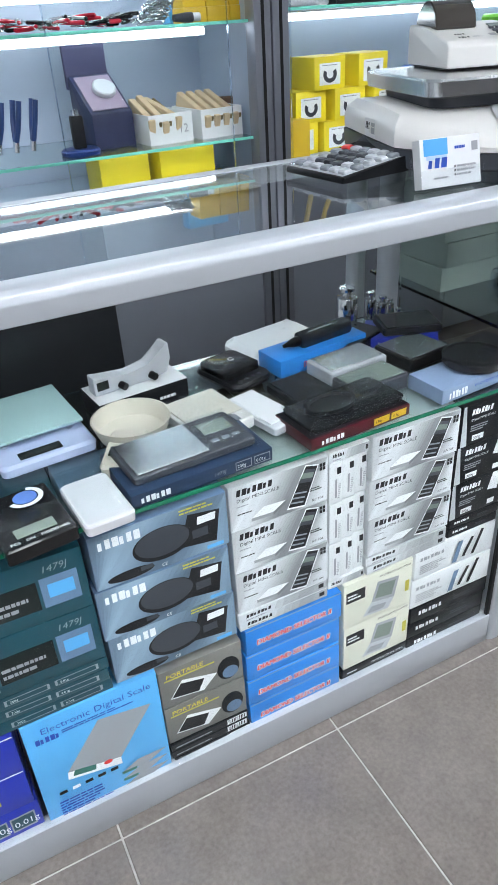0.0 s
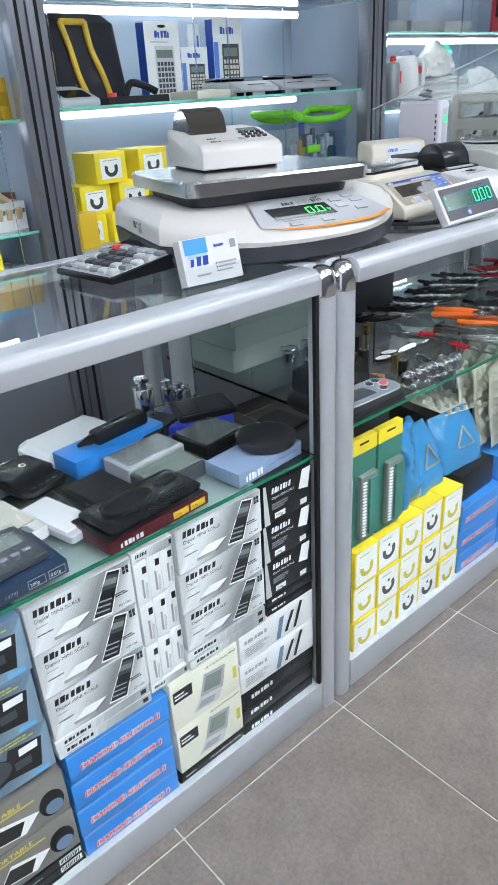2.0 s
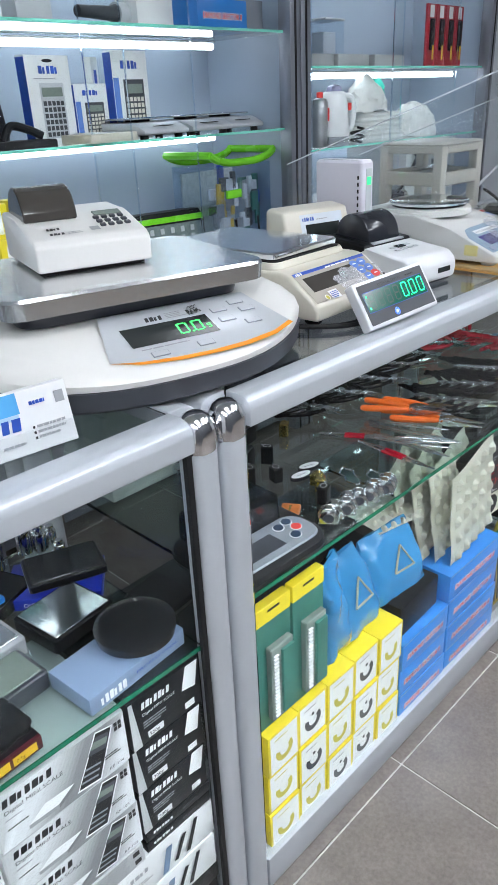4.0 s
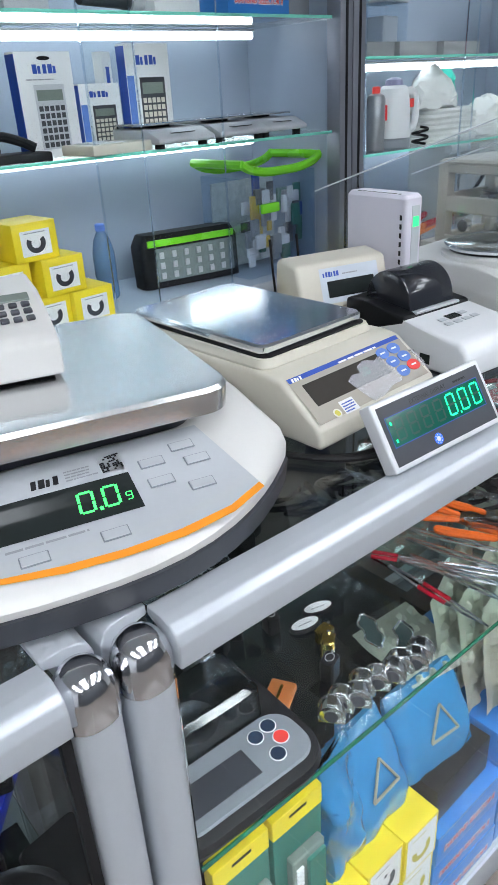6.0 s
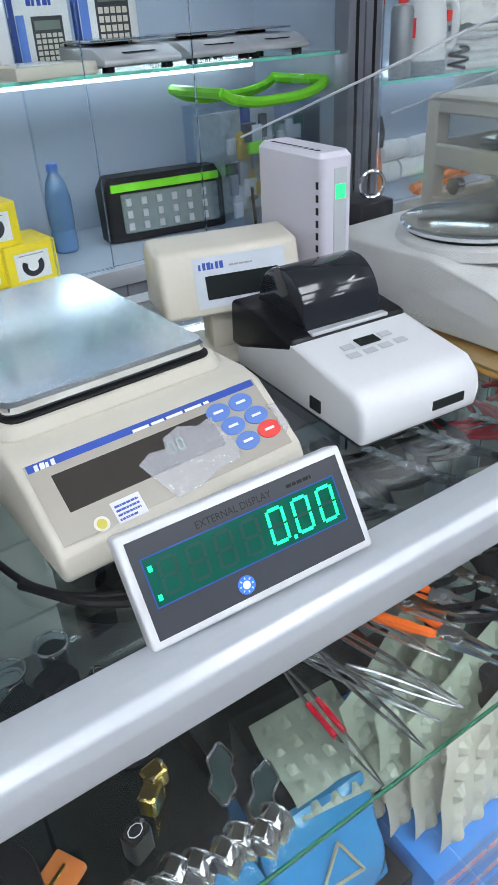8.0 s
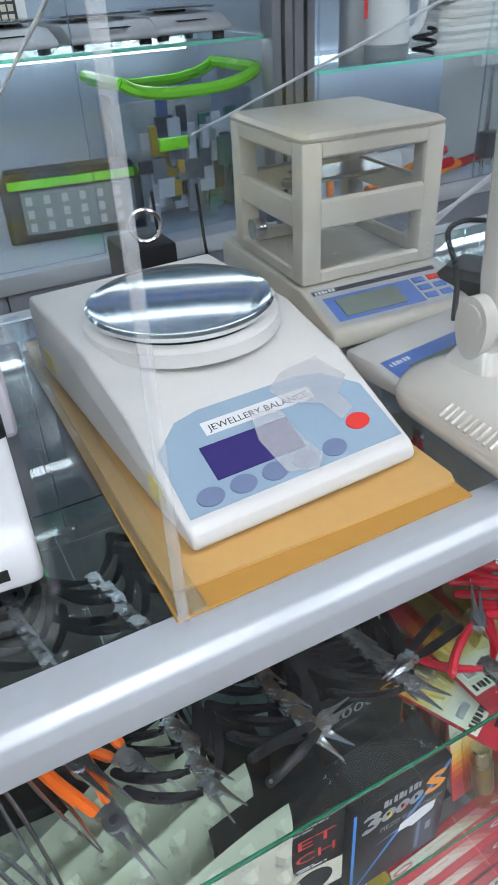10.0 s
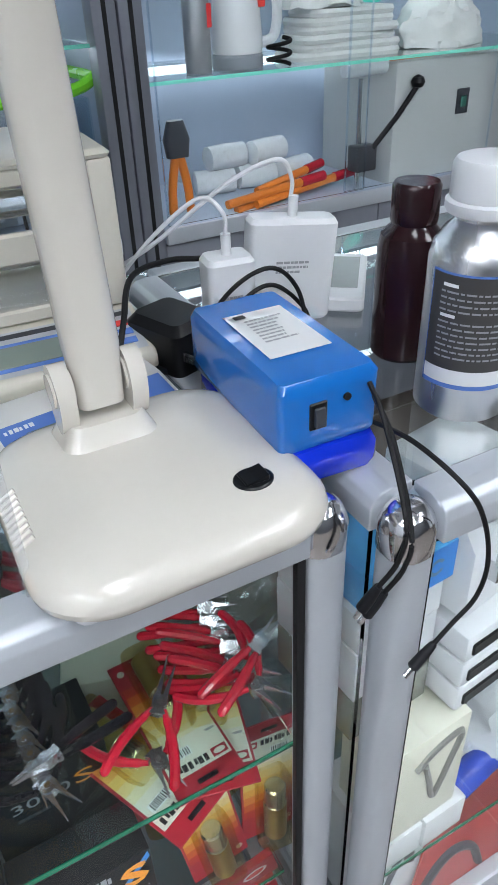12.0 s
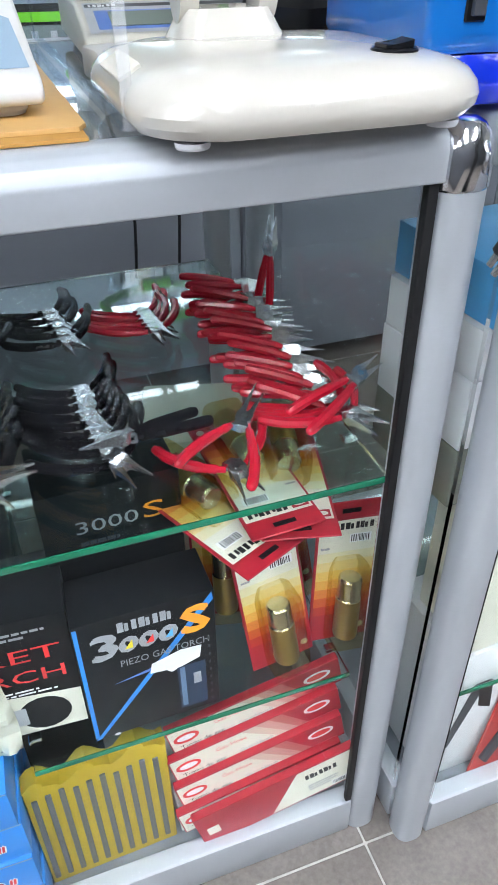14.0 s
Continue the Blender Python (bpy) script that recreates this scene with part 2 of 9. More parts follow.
def slab(outline, t, r=0.0):
    """A flat piece cut to an outline (x, y), t thick, standing on z = 0."""
    bm = bmesh.new()
    low = [bm.verts.new((x, y, 0)) for x, y in outline]
    high = [bm.verts.new((x, y, t)) for x, y in outline]
    n = len(outline)
    bm.faces.new(low[::-1])
    top = bm.faces.new(high)
    for i in range(n):
        bm.faces.new((low[i], low[(i + 1) % n], high[(i + 1) % n], high[i]))
    if r:
        bmesh.ops.bevel(bm, geom=list(top.edges), offset=r, segments=2, profile=0.5, affect="EDGES")
    return bm


def profile(points, width, r=0.0, seg=3):
    """A side view (y, z) drawn out over a width in x, with rounded edges."""
    bm = bmesh.new()
    a = [bm.verts.new((-width / 2, y, z)) for y, z in points]
    b = [bm.verts.new((width / 2, y, z)) for y, z in points]
    n = len(points)
    bm.faces.new(a[::-1])
    bm.faces.new(b)
    for i in range(n):
        bm.faces.new((a[i], a[(i + 1) % n], b[(i + 1) % n], b[i]))
    if r:
        bmesh.ops.bevel(bm, geom=bm.edges[:], offset=r, segments=seg, profile=0.5, affect="EDGES", clamp_overlap=True)
    return bm


def tube(points, r, n=8, taper=None):
    """A round rod that follows points; taper gives a factor on the radius at each."""
    pts = [Vector(p) for p in points]
    rings = []
    up = Vector((0.13, 0.21, 0.97))
    for i, p in enumerate(pts):
        d = (pts[min(i + 1, len(pts) - 1)] - pts[max(i - 1, 0)]).normalized()
        u = d.cross(up).normalized()
        v = d.cross(u)
        k = r * (taper[i] if taper else 1)
        rings.append([p + k * (math.cos(2 * math.pi * j / n) * u + math.sin(2 * math.pi * j / n) * v) for j in range(n)])
    return loft(rings)


def arc(points, n=8):
    """A smooth run of points through the given ones."""
    p = [Vector(q) for q in points]
    p = [2 * p[0] - p[1]] + p + [2 * p[-1] - p[-2]]
    out = []
    for a, b, c, d in zip(p, p[1:], p[2:], p[3:]):
        for i in range(n):
            t = i / n
            out.append(0.5 * (2 * b + (c - a) * t + (2 * a - 5 * b + 4 * c - d) * t * t + (3 * b - a - 3 * c + d) * t ** 3))
    return out + [p[-2]]


LETTERS = {}


def letters(text):
    """The built-in font's outline of a text as points and faces, with its width."""
    if text not in LETTERS:
        cu = bpy.data.curves.new("lettering", "FONT")
        cu.body, cu.size, cu.resolution_u = text, 1.0, 2
        ob = bpy.data.objects.new("lettering", cu)
        me = bpy.data.meshes.new_from_object(ob)
        vs = [tuple(v.co) for v in me.vertices]
        fs = [tuple(p.vertices) for p in me.polygons]
        bpy.data.objects.remove(ob)
        bpy.data.curves.remove(cu)
        bpy.data.meshes.remove(me)
        LETTERS[text] = (vs, fs, max((v[0] for v in vs), default=1.0))
    return LETTERS[text]


class Print:
    """Printed matter on one flat face: u to the right, v up, in metres; each layer lies a little higher."""

    def __init__(self):
        self.bm, self.mats, self.h = bmesh.new(), [], 0.0004

    def _index(self, m):
        if m not in self.mats:
            self.mats.append(m)
        return self.mats.index(m)

    def poly(self, pts, m):
        f = self.bm.faces.new([self.bm.verts.new((u, v, self.h)) for u, v in pts])
        f.material_index = self._index(m)
        self.h += 0.00005
        return self

    def rect(self, u0, v0, u1, v1, m, skew=0.0):
        return self.poly([(u0, v0), (u1, v0), (u1 + skew, v1), (u0 + skew, v1)], m)

    def disc(self, u, v, ru, rv, m, n=20, a0=0.0, a1=360.0, hole=0.0):
        if hole:
            k = self._index(m)
            ring = [[self.bm.verts.new((u + s * ru * math.cos(radians(a0 + (a1 - a0) * i / n)), v + s * rv * math.sin(radians(a0 + (a1 - a0) * i / n)), self.h))
                     for i in range(n + 1)] for s in (1, hole)]
            for i in range(n):
                self.bm.faces.new((ring[0][i], ring[0][i + 1], ring[1][i + 1], ring[1][i])).material_index = k
            self.h += 0.00005
            return self
        return self.poly([(u + ru * math.cos(2 * math.pi * i / n), v + rv * math.sin(2 * math.pi * i / n)) for i in range(n)], m)

    def text(self, s, u, v, size, m, slant=0.0, wide=None):
        vs, fs, w = letters(s)
        k = self._index(m)
        sx = (wide / w) if wide else size
        made = [self.bm.verts.new((u + p[0] * sx + slant * p[1] * size, v + p[1] * size, self.h)) for p in vs]
        for f in fs:
            try:
                self.bm.faces.new([made[i] for i in f]).material_index = k
            except ValueError:
                pass
        self.h += 0.00005
        return self

    def mark(self, u, v, w, h, m, n=6, slant=0.15):
        """A maker's mark as a row of plain slanted blocks."""
        k = w / n
        for i in range(n):
            x = u + i * k
            a, s, top = k * (0.55 + 0.33 * ((i * 7 + n) % 3) / 2), slant * h, h * (1.0 if (i + n) % 3 else 0.82)
            self.poly([(x, v), (x + a, v), (x + a + s, v + top), (x + s, v + top)], m)
        return self

    def lines(self, u, v, w, h, n, m, seed=1):
        """Small writing that cannot be read: plain bars."""
        rnd = random.Random(seed)
        step = h / n
        for i in range(n):
            x = u
            end = u + w * rnd.uniform(0.6, 1.0)
            while x < end:
                k = rnd.uniform(0.05, 0.22) * w
                self.rect(x, v + i * step, min(x + k, end), v + i * step + step * 0.5, m)
                x += k + 0.02 * w
        return self

    def code(self, u, v, w, h, seed=1):
        """A strip of bars on white."""
        rnd = random.Random(seed)
        self.rect(u, v, u + w, v + h, INKWHITE)
        x = u + 0.06 * w
        while x < u + 0.92 * w:
            k = rnd.uniform(0.02, 0.06) * w
            self.rect(x, v + 0.1 * h, x + k, v + 0.9 * h, INKBLK)
            x += k + rnd.uniform(0.02, 0.05) * w
        return self

    def seven(self, u, v, w, h, digit, m, slant=0.1, off=None):
        """One digit of a seven-segment display."""
        on = {"0": "abcdef", "8": "abcdefg", "g": "abcdfg"}[digit]
        t = 0.17 * w

        def bar(u0, v0, u1, v1, mm):
            self.poly([(u + x + slant * y, v + y) for x, y in ((u0, v0), (u1, v0), (u1, v1), (u0, v1))], mm)
        segs = dict(a=(t, h - t, w - t, h), d=(t, 0, w - t, t), g=(t, h / 2 - t / 2, w - t, h / 2 + t / 2), f=(0, h / 2 + t * .3, t, h - t * .6),
                    e=(0, t * .6, t, h / 2 - t * .3), b=(w - t, h / 2 + t * .3, w, h - t * .6), c=(w - t, t * .6, w, h / 2 - t * .3))
        for k, s in segs.items():
            if k in on:
                bar(*s, m)
            elif off:
                bar(*s, off)
        return self

    def put(self, parent, m, name="printed_face", label=""):
        """Lay it on its thing; m turns (u, v, height) into the thing's space."""
        me = bpy.data.meshes.new(name)
        self.bm.to_mesh(me)
        self.bm.free()
        for one in self.mats:
            me.materials.append(one)
        ob = new(name, me)
        ob.parent = parent
        ob.matrix_local = m
        if label:
            ob["label"] = label
        return ob


def on_front(w, d):
    """From a front face's (u, v) to a carton that stands centred on its base."""
    return Matrix(((1, 0, 0, -w / 2), (0, 0, -1, -d / 2), (0, 1, 0, 0), (0, 0, 0, 1)))


def on_top(w, d, h):
    return Matrix(((1, 0, 0, -w / 2), (0, 1, 0, -d / 2), (0, 0, 1, h), (0, 0, 0, 1)))


def carton(name, w, d, h, material, m, label, category="box", group="", front=None, top=None, r=0.0012):
    ob = solo(name, box(w, d, h, r, 2), material, m, label, category, group)
    if front:
        p = Print()
        front(p, w, h)
        p.put(ob, on_front(w, d))
    if top:
        p = Print()
        top(p, w, d)
        p.put(ob, on_top(w, d, h), "printed_top")
    return ob


# ---- room ----
TILE, GX, GY = 0.4646, -0.009, -0.024
FRONT, BACK, CAB = 0.0, 0.49, 1.33
CEIL = 2.75

floor = solo("floor", span(GX - 7 * TILE, GX + 11 * TILE, GY - 7 * TILE, GY + 5 * TILE, -0.1, -0.0025, 0), GROUT, Matrix(), "grey porcelain tiled shop floor with pale grout", "floor", kind="structure")
for nm, a in (("wall_back", (-3.3, 5.2, 2.0, 2.12, 0, CEIL)), ("wall_left", (-3.4, -3.262, -3.27, 2.0, 0, CEIL)), ("wall_right", (5.1, 5.22, -3.27, 2.0, 0, CEIL)), ("wall_front", (-3.3, 5.2, -3.4, -3.28, 0, CEIL))):
    solo(nm, span(*a, 0), WALLG if nm == "wall_front" else WALLP, Matrix(), "plain grey painted shop wall", "wall", kind="structure")
solo("ceiling", span(-3.4, 5.22, -3.4, 2.12, CEIL, CEIL + 0.1, 0), WALLP, Matrix(), "plain white shop ceiling", "ceiling", kind="structure")


def ceiling_light(x, y):
    t = thing("ceiling_light", Matrix.Translation((x, y, CEIL - 0.03)), "square white recessed ceiling light panel", "ceiling light", "ceiling lights")
    fr = bmesh.new()
    for a in ((-0.31, 0.31, -0.31, -0.295), (-0.31, 0.31, 0.295, 0.31), (-0.31, -0.295, -0.295, 0.295), (0.295, 0.31, -0.295, 0.295)):
        add(fr, span(*a, 0, 0.03, 0))
    part("frame", fr, WHITEPL, t)
    part("diffuser", span(-0.294, 0.294, -0.294, 0.294, 0.004, 0.014, 0), CEILGLOW, t)
    return t


for ix in range(4):
    for iy in range(3):
        ceiling_light(-1.9 + 1.5 * ix, -2.70 + 0.90 * iy)


# ---- glass counters ----
def counter(name, x0, x1, y0, depth, shelf_z, label, back, shelf2=None):
    """A glass display counter: aluminium posts and rails, chrome corners, glass top, front, sides and shelf."""
    t = thing(name, Matrix(), label, "display counter", "glass display counters")
    y1 = y0 + depth
    z = 1.008
    pw = 0.046
    for x in (x0 + pw / 2, x1 - pw / 2):
        for y in (y0 + pw / 2, y1 - pw / 2):
            part("post", loft([rring(pw / 2, pw / 2, 0.018, zz, 5, x, y) for zz in (0, 0.01, 0.5, 0.970)]), ALU, t)
            cap = loft([rring(pw / 2 + 0.0015 - k, pw / 2 + 0.0015 - k, 0.02, zz, 6, x, y) for zz, k in ((0.966, 0.001), (0.968, 0), (0.994, 0), (1.006, 0.003), (1.013, 0.008), (1.0165, 0.015))])
            part("corner_cap", cap, CHROME, t, "chrome corner cap")
    prof = [(0.0, 0.975), (0.0, 1.0), (0.004, 1.010), (0.012, 1.0155), (0.024, 1.017), (0.046, 1.017), (0.046, 1.006), (0.03, 1.006), (0.03, 0.975)]
    w = x1 - x0 - 2 * pw
    cx = (x0 + x1) / 2
    part("front_rail", profile(prof, w, 0.002), ALU, t, m=pose(cx, y0, 0))
    part("back_rail", profile(prof, w, 0.002), ALU, t, m=pose(cx, y1, 0, 0, 0, 180))
    dw = depth - 2 * pw
    part("side_rail", profile(prof, dw, 0.002), ALU, t, m=pose(x0, (y0 + y1) / 2, 0, 0, 0, -90))
    part("side_rail", profile(prof, dw, 0.002), ALU, t, m=pose(x1, (y0 + y1) / 2, 0, 0, 0, 90))
    for a in ((x0 + pw, x1 - pw, y0 + 0.004, y0 + 0.034), (x0 + pw, x1 - pw, y1 - 0.034, y1 - 0.004)):
        part("sill", span(*a, 0.0, 0.082, 0.003), ALU, t)
    for a in ((x0 + 0.004, x0 + 0.034, y0 + pw, y1 - pw), (x1 - 0.034, x1 - 0.004, y0 + pw, y1 - pw)):
        part("side_sill", span(*a, 0.0, 0.082, 0.003), ALU, t)
    part("deck", span(x0 + 0.036, x1 - 0.036, y0 + 0.036, y1 - 0.036, 0.05, 0.066, 0), MIDGREY, t)
    gl = [("top_glass", (x0 + 0.047, x1 - 0.047, y0 + 0.047, y1 - 0.047, 1.009, 1.015)), ("front_glass", (x0 + 0.044, x1 - 0.054, y0 + 0.007, y0 + 0.012, 0.083, 0.974)),
          ("side_glass", (x0 + 0.008, x0 + 0.013, y0 + pw + 0.01, y1 - pw - 0.01, 0.083, 0.974)), ("side_glass", (x1 - 0.013, x1 - 0.008, y0 + pw + 0.01, y1 - pw - 0.01, 0.083, 0.974))]
    for nm, a in gl:
        g = part(nm, span(*a, 0.0), TOPGLASS if nm == "top_glass" else GLASS, t)
        g.visible_shadow = False
    for x in (x1 - pw - 0.01,):
        part("gasket", span(x, x + 0.009, y0 + 0.006, y0 + 0.016, 0.083, 0.974, 0.001), RUBBER, t)
    for zz, ya, xa in ((shelf_z, y0 + 0.02, x0 + 0.05),) + ((shelf2,) if shelf2 else ()):
        s = part("shelf", span(xa, x1 - 0.05, ya, y1 - 0.05, zz - 0.007, zz, 0.0), SHELFGLASS, t, "green-tinted glass shelf")
        s.visible_shadow = False
        part("shelf_edge", span(xa, x1 - 0.05, ya - 0.0022, ya - 0.0002, zz - 0.0072, zz + 0.0002, 0.0005), GREENEDGE, s)
        for x in (xa + 0.004, x1 - 0.054):
            for y in (y0 + 0.1, y1 - 0.1):
                part("shelf_pin", box(0.016, 0.012, 0.006, 0.001, 1, (x, y, zz - 0.0135)), CHROME, s)
    if back:
        # Added dark panels that stand for the darkness behind the goods, not known doors.
        part("dark_back_panel", span(x0 + pw, cx - 0.03, y1 - 0.026, y1 - 0.020, 0.083, 0.974, 0.0), DARKBACK, t, "dark panel added to darken the counter's back")
        part("dark_back_panel", span(x0 + pw + 0.08, cx + 0.05, y1 - 0.016, y1 - 0.010, 0.083, 0.974, 0.0), DARKBACK, t, "dark panel added to darken the counter's back")
    return t


SH1, SH2 = 0.664, 0.688
counter("display_counter", -1.42, -0.003, 0.0, 0.49, SH1, "glass counter with stacked boxes of pocket scales", True)
counter("display_counter", 0.003, 1.416, 0.0, 0.69, SH2, "glass counter with weighing scales on top and pliers inside", False, (0.335, 0.05, 0.96))
counter("display_counter", 1.432, 2.83, -0.045, 0.69, 0.335, "glass counter with white boxes and sachets inside", False)


# ---- wall cabinets ----
def wall_cabinet(x0, x1, base, shelves, leds, label, doors):
    t = thing("wall_cabinet", Matrix(), label, "wall cabinet", "wall cabinets")
    yb = 1.80
    for x in (x0, x1 - 0.058):
        part("post", span(x, x + 0.058, CAB, CAB + 0.06, 0, 2.3, 0.006), ALUGREY, t)
        part("groove", span(x + 0.024, x + 0.034, CAB - 0.0015, CAB + 0.002, 0.0, 2.3, 0.0), RUBBER, t)
    part("back_panel", span(x0, x1, yb, yb + 0.02, 0.0, 2.3, 0), CABBACK, t, "pale blue-grey back panel")
    part("side_panel", span(x0 + 0.02, x0 + 0.036, CAB + 0.062, yb - 0.002, 0.0, 2.3, 0), CABBACK, t)
    part("side_panel", span(x1 - 0.036, x1 - 0.02, CAB + 0.062, yb - 0.002, 0.0, 2.3, 0), CABBACK, t)
    part("lower_door", span(x0 + 0.06, (x0 + x1) / 2 - 0.002, CAB + 0.01, CAB + 0.03, 0.08, base - 0.034, 0.002), CABGREY, t)
    part("lower_door", span((x0 + x1) / 2 + 0.002, x1 - 0.06, CAB + 0.01, CAB + 0.03, 0.08, base - 0.034, 0.002), CABGREY, t)
    part("base_board", span(x0 + 0.06, x1 - 0.06, CAB + 0.004, yb - 0.002, base - 0.03, base, 0.002), CABBACK, t)
    part("base_rail", span(x0 + 0.06, x1 - 0.06, CAB - 0.008, CAB + 0.003, base - 0.03, base + 0.012, 0.003), ALU, t)
    for zz in shelves:
        s = part("shelf", span(x0 + 0.06, x1 - 0.06, CAB + 0.035, yb - 0.03, zz - 0.008, zz, 0), SHELFGLASS, t)
        s.visible_shadow = False
        part("shelf_edge", span(x0 + 0.06, x1 - 0.06, CAB + 0.0328, CAB + 0.0348, zz - 0.0082, zz + 0.0002, 0.0005), PALEEDGE, s)
    # Each cabinet's topmost tube is an unseen addition for extra glow.
    for zz, yy in leds:
        part("led_tube", tube([(x0 + 0.09, yy, zz), (x1 - 0.12, yy, zz)], 0.0115, 10), LEDMAT, t, "lit white LED tube")
        part("led_holder", span(x0 + 0.08, x1 - 0.11, yy - 0.008, yy + 0.008, zz + 0.0118, zz + 0.019, 0.002), WHITEPL, t)
    for k, (xa, xb) in enumerate(doors):
        g = part("sliding_glass_door", span(xa, xb, CAB + 0.012 + 0.010 * k, CAB + 0.017 + 0.010 * k, base + 0.013, 2.28, 0.0), GLASS, t)
        g.visible_shadow = False
        for x in (xa, xb):
            part("polished_edge", span(x - 0.0018, x + 0.0018, CAB + 0.0107 + 0.010 * k, CAB + 0.0183 + 0.010 * k, base + 0.014, 2.27, 0.0), FILM, t)
    return t


# Shelves at 1.93 and tubes at 1.90 are added unseen to brighten the pan's reflection.
wall_cabinet(-1.38, 0.168, 0.80, (0.925, 1.245, 1.60, 1.93), ((1.22, 1.56), (1.325, 1.53), (1.50, 1.56), (1.90, 1.56)), "grey framed glass wall cabinet with tools and gauges", ((-0.5, 0.03),))
wall_cabinet(0.171, 1.722, 0.83, (1.268, 1.592, 1.93), ((1.238, 1.70), (1.562, 1.68), (1.90, 1.60)), "grey framed glass wall cabinet with calculators and yellow boxes", ((0.24, 0.92), (0.78, 1.20)))
wall_cabinet(1.725, 3.23, 0.83, (1.178, 1.478, 1.93), ((1.448, 1.5), (1.15, 1.74), (1.9, 1.6)), "grey framed glass wall cabinet with kettle and bagged goods", ((1.80, 2.42), (2.36, 2.9)))

from mathutils import noise

# ---- boxes in the first counter ----
def f_teal(p, w, h):
    p.rect(w * .34, h * .22, w * .70, h * .68, LCDDK).rect(w * .72, h * .22, w * .95, h * .70, SLATECARD).rect(w * .76, h * .36, w * .92, h * .58, SKYCARD)
    p.rect(w * .02, h * .12, w * .32, h * .17, INKGREY).text("1479J", w * .74, h * .78, h * .15, INKGREY, 0.2)
    p.lines(w * .36, h * .30, w * .3, h * .24, 2, INKGREY, 4)


def f_thin_teal(p, w, h):
    p.rect(w * .60, h * .28, w * .77, h * .74, INKGREY).rect(w * .61, h * .33, w * .76, h * .69, TEALCARD).text("200g", w * .62, h * .40, h * .26, INKWHITE)
    p.rect(w * .79, h * .28, w * .96, h * .74, INKGREY).rect(w * .80, h * .33, w * .95, h * .69, TEALCARD).text("0.01g", w * .81, h * .40, h * .24, INKWHITE)
    p.lines(w * .05, h * .4, w * .4, h * .25, 1, INKGREY, 3)


def f_slate(p, w, h):
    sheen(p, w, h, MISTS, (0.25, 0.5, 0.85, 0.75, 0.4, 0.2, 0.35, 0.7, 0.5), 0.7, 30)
    p.mark(w * .06, h * .72, w * .30, h * .17, INKWHITE, 6, 0.0)
    p.poly([(w * .62, h * .25), (w * .90, h * .16), (w * .94, h * .74), (w * .70, h * .82)], INKBLK)
    p.disc(w * .50, h * .47, w * .22, h * .30, INKBLK, 28).disc(w * .50, h * .50, w * .20, h * .26, GREYPL, 28)
    p.rect(w * .76, h * .58, w * .90, h * .72, INKWHITE, 0.002).rect(w * .72, h * .34, w * .84, h * .50, GREYPL)
    p.disc(w * .25, h * .12, w * .17, h * .09, INKBLK, 20).rect(w * .32, h * .10, w * .41, h * .18, GREYPL)
    p.lines(w * .64, h * .86, w * .32, h * .12, 2, YELGREY, 9).text("CE", w * .47, h * .05, h * .08, INKWHITE)
    p.rect(w * .82, h * .05, w * .95, h * .12, SKYCARD)


def tones(name, dark, light, n=14):
    return [mat("%s_%s" % (name, "abcdefghijklmn"[k]), [d + (l - d) * k / (n - 1) for d, l in zip(dark, light)], 0.3, 0.05, 0.03, 60, 0, 0.05) for k in range(n)]


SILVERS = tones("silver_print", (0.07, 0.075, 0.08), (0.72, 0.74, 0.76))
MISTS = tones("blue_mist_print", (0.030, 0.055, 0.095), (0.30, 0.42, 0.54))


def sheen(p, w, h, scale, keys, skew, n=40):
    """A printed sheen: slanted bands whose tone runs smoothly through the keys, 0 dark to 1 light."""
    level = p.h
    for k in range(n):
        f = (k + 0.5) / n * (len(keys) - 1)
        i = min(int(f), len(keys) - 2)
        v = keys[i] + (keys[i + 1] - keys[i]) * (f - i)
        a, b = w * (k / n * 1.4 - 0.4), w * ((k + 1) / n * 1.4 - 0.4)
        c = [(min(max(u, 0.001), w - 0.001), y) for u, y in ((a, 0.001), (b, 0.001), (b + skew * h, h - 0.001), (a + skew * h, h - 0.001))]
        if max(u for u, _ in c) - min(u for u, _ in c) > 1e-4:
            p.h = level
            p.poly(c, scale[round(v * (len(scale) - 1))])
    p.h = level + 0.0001


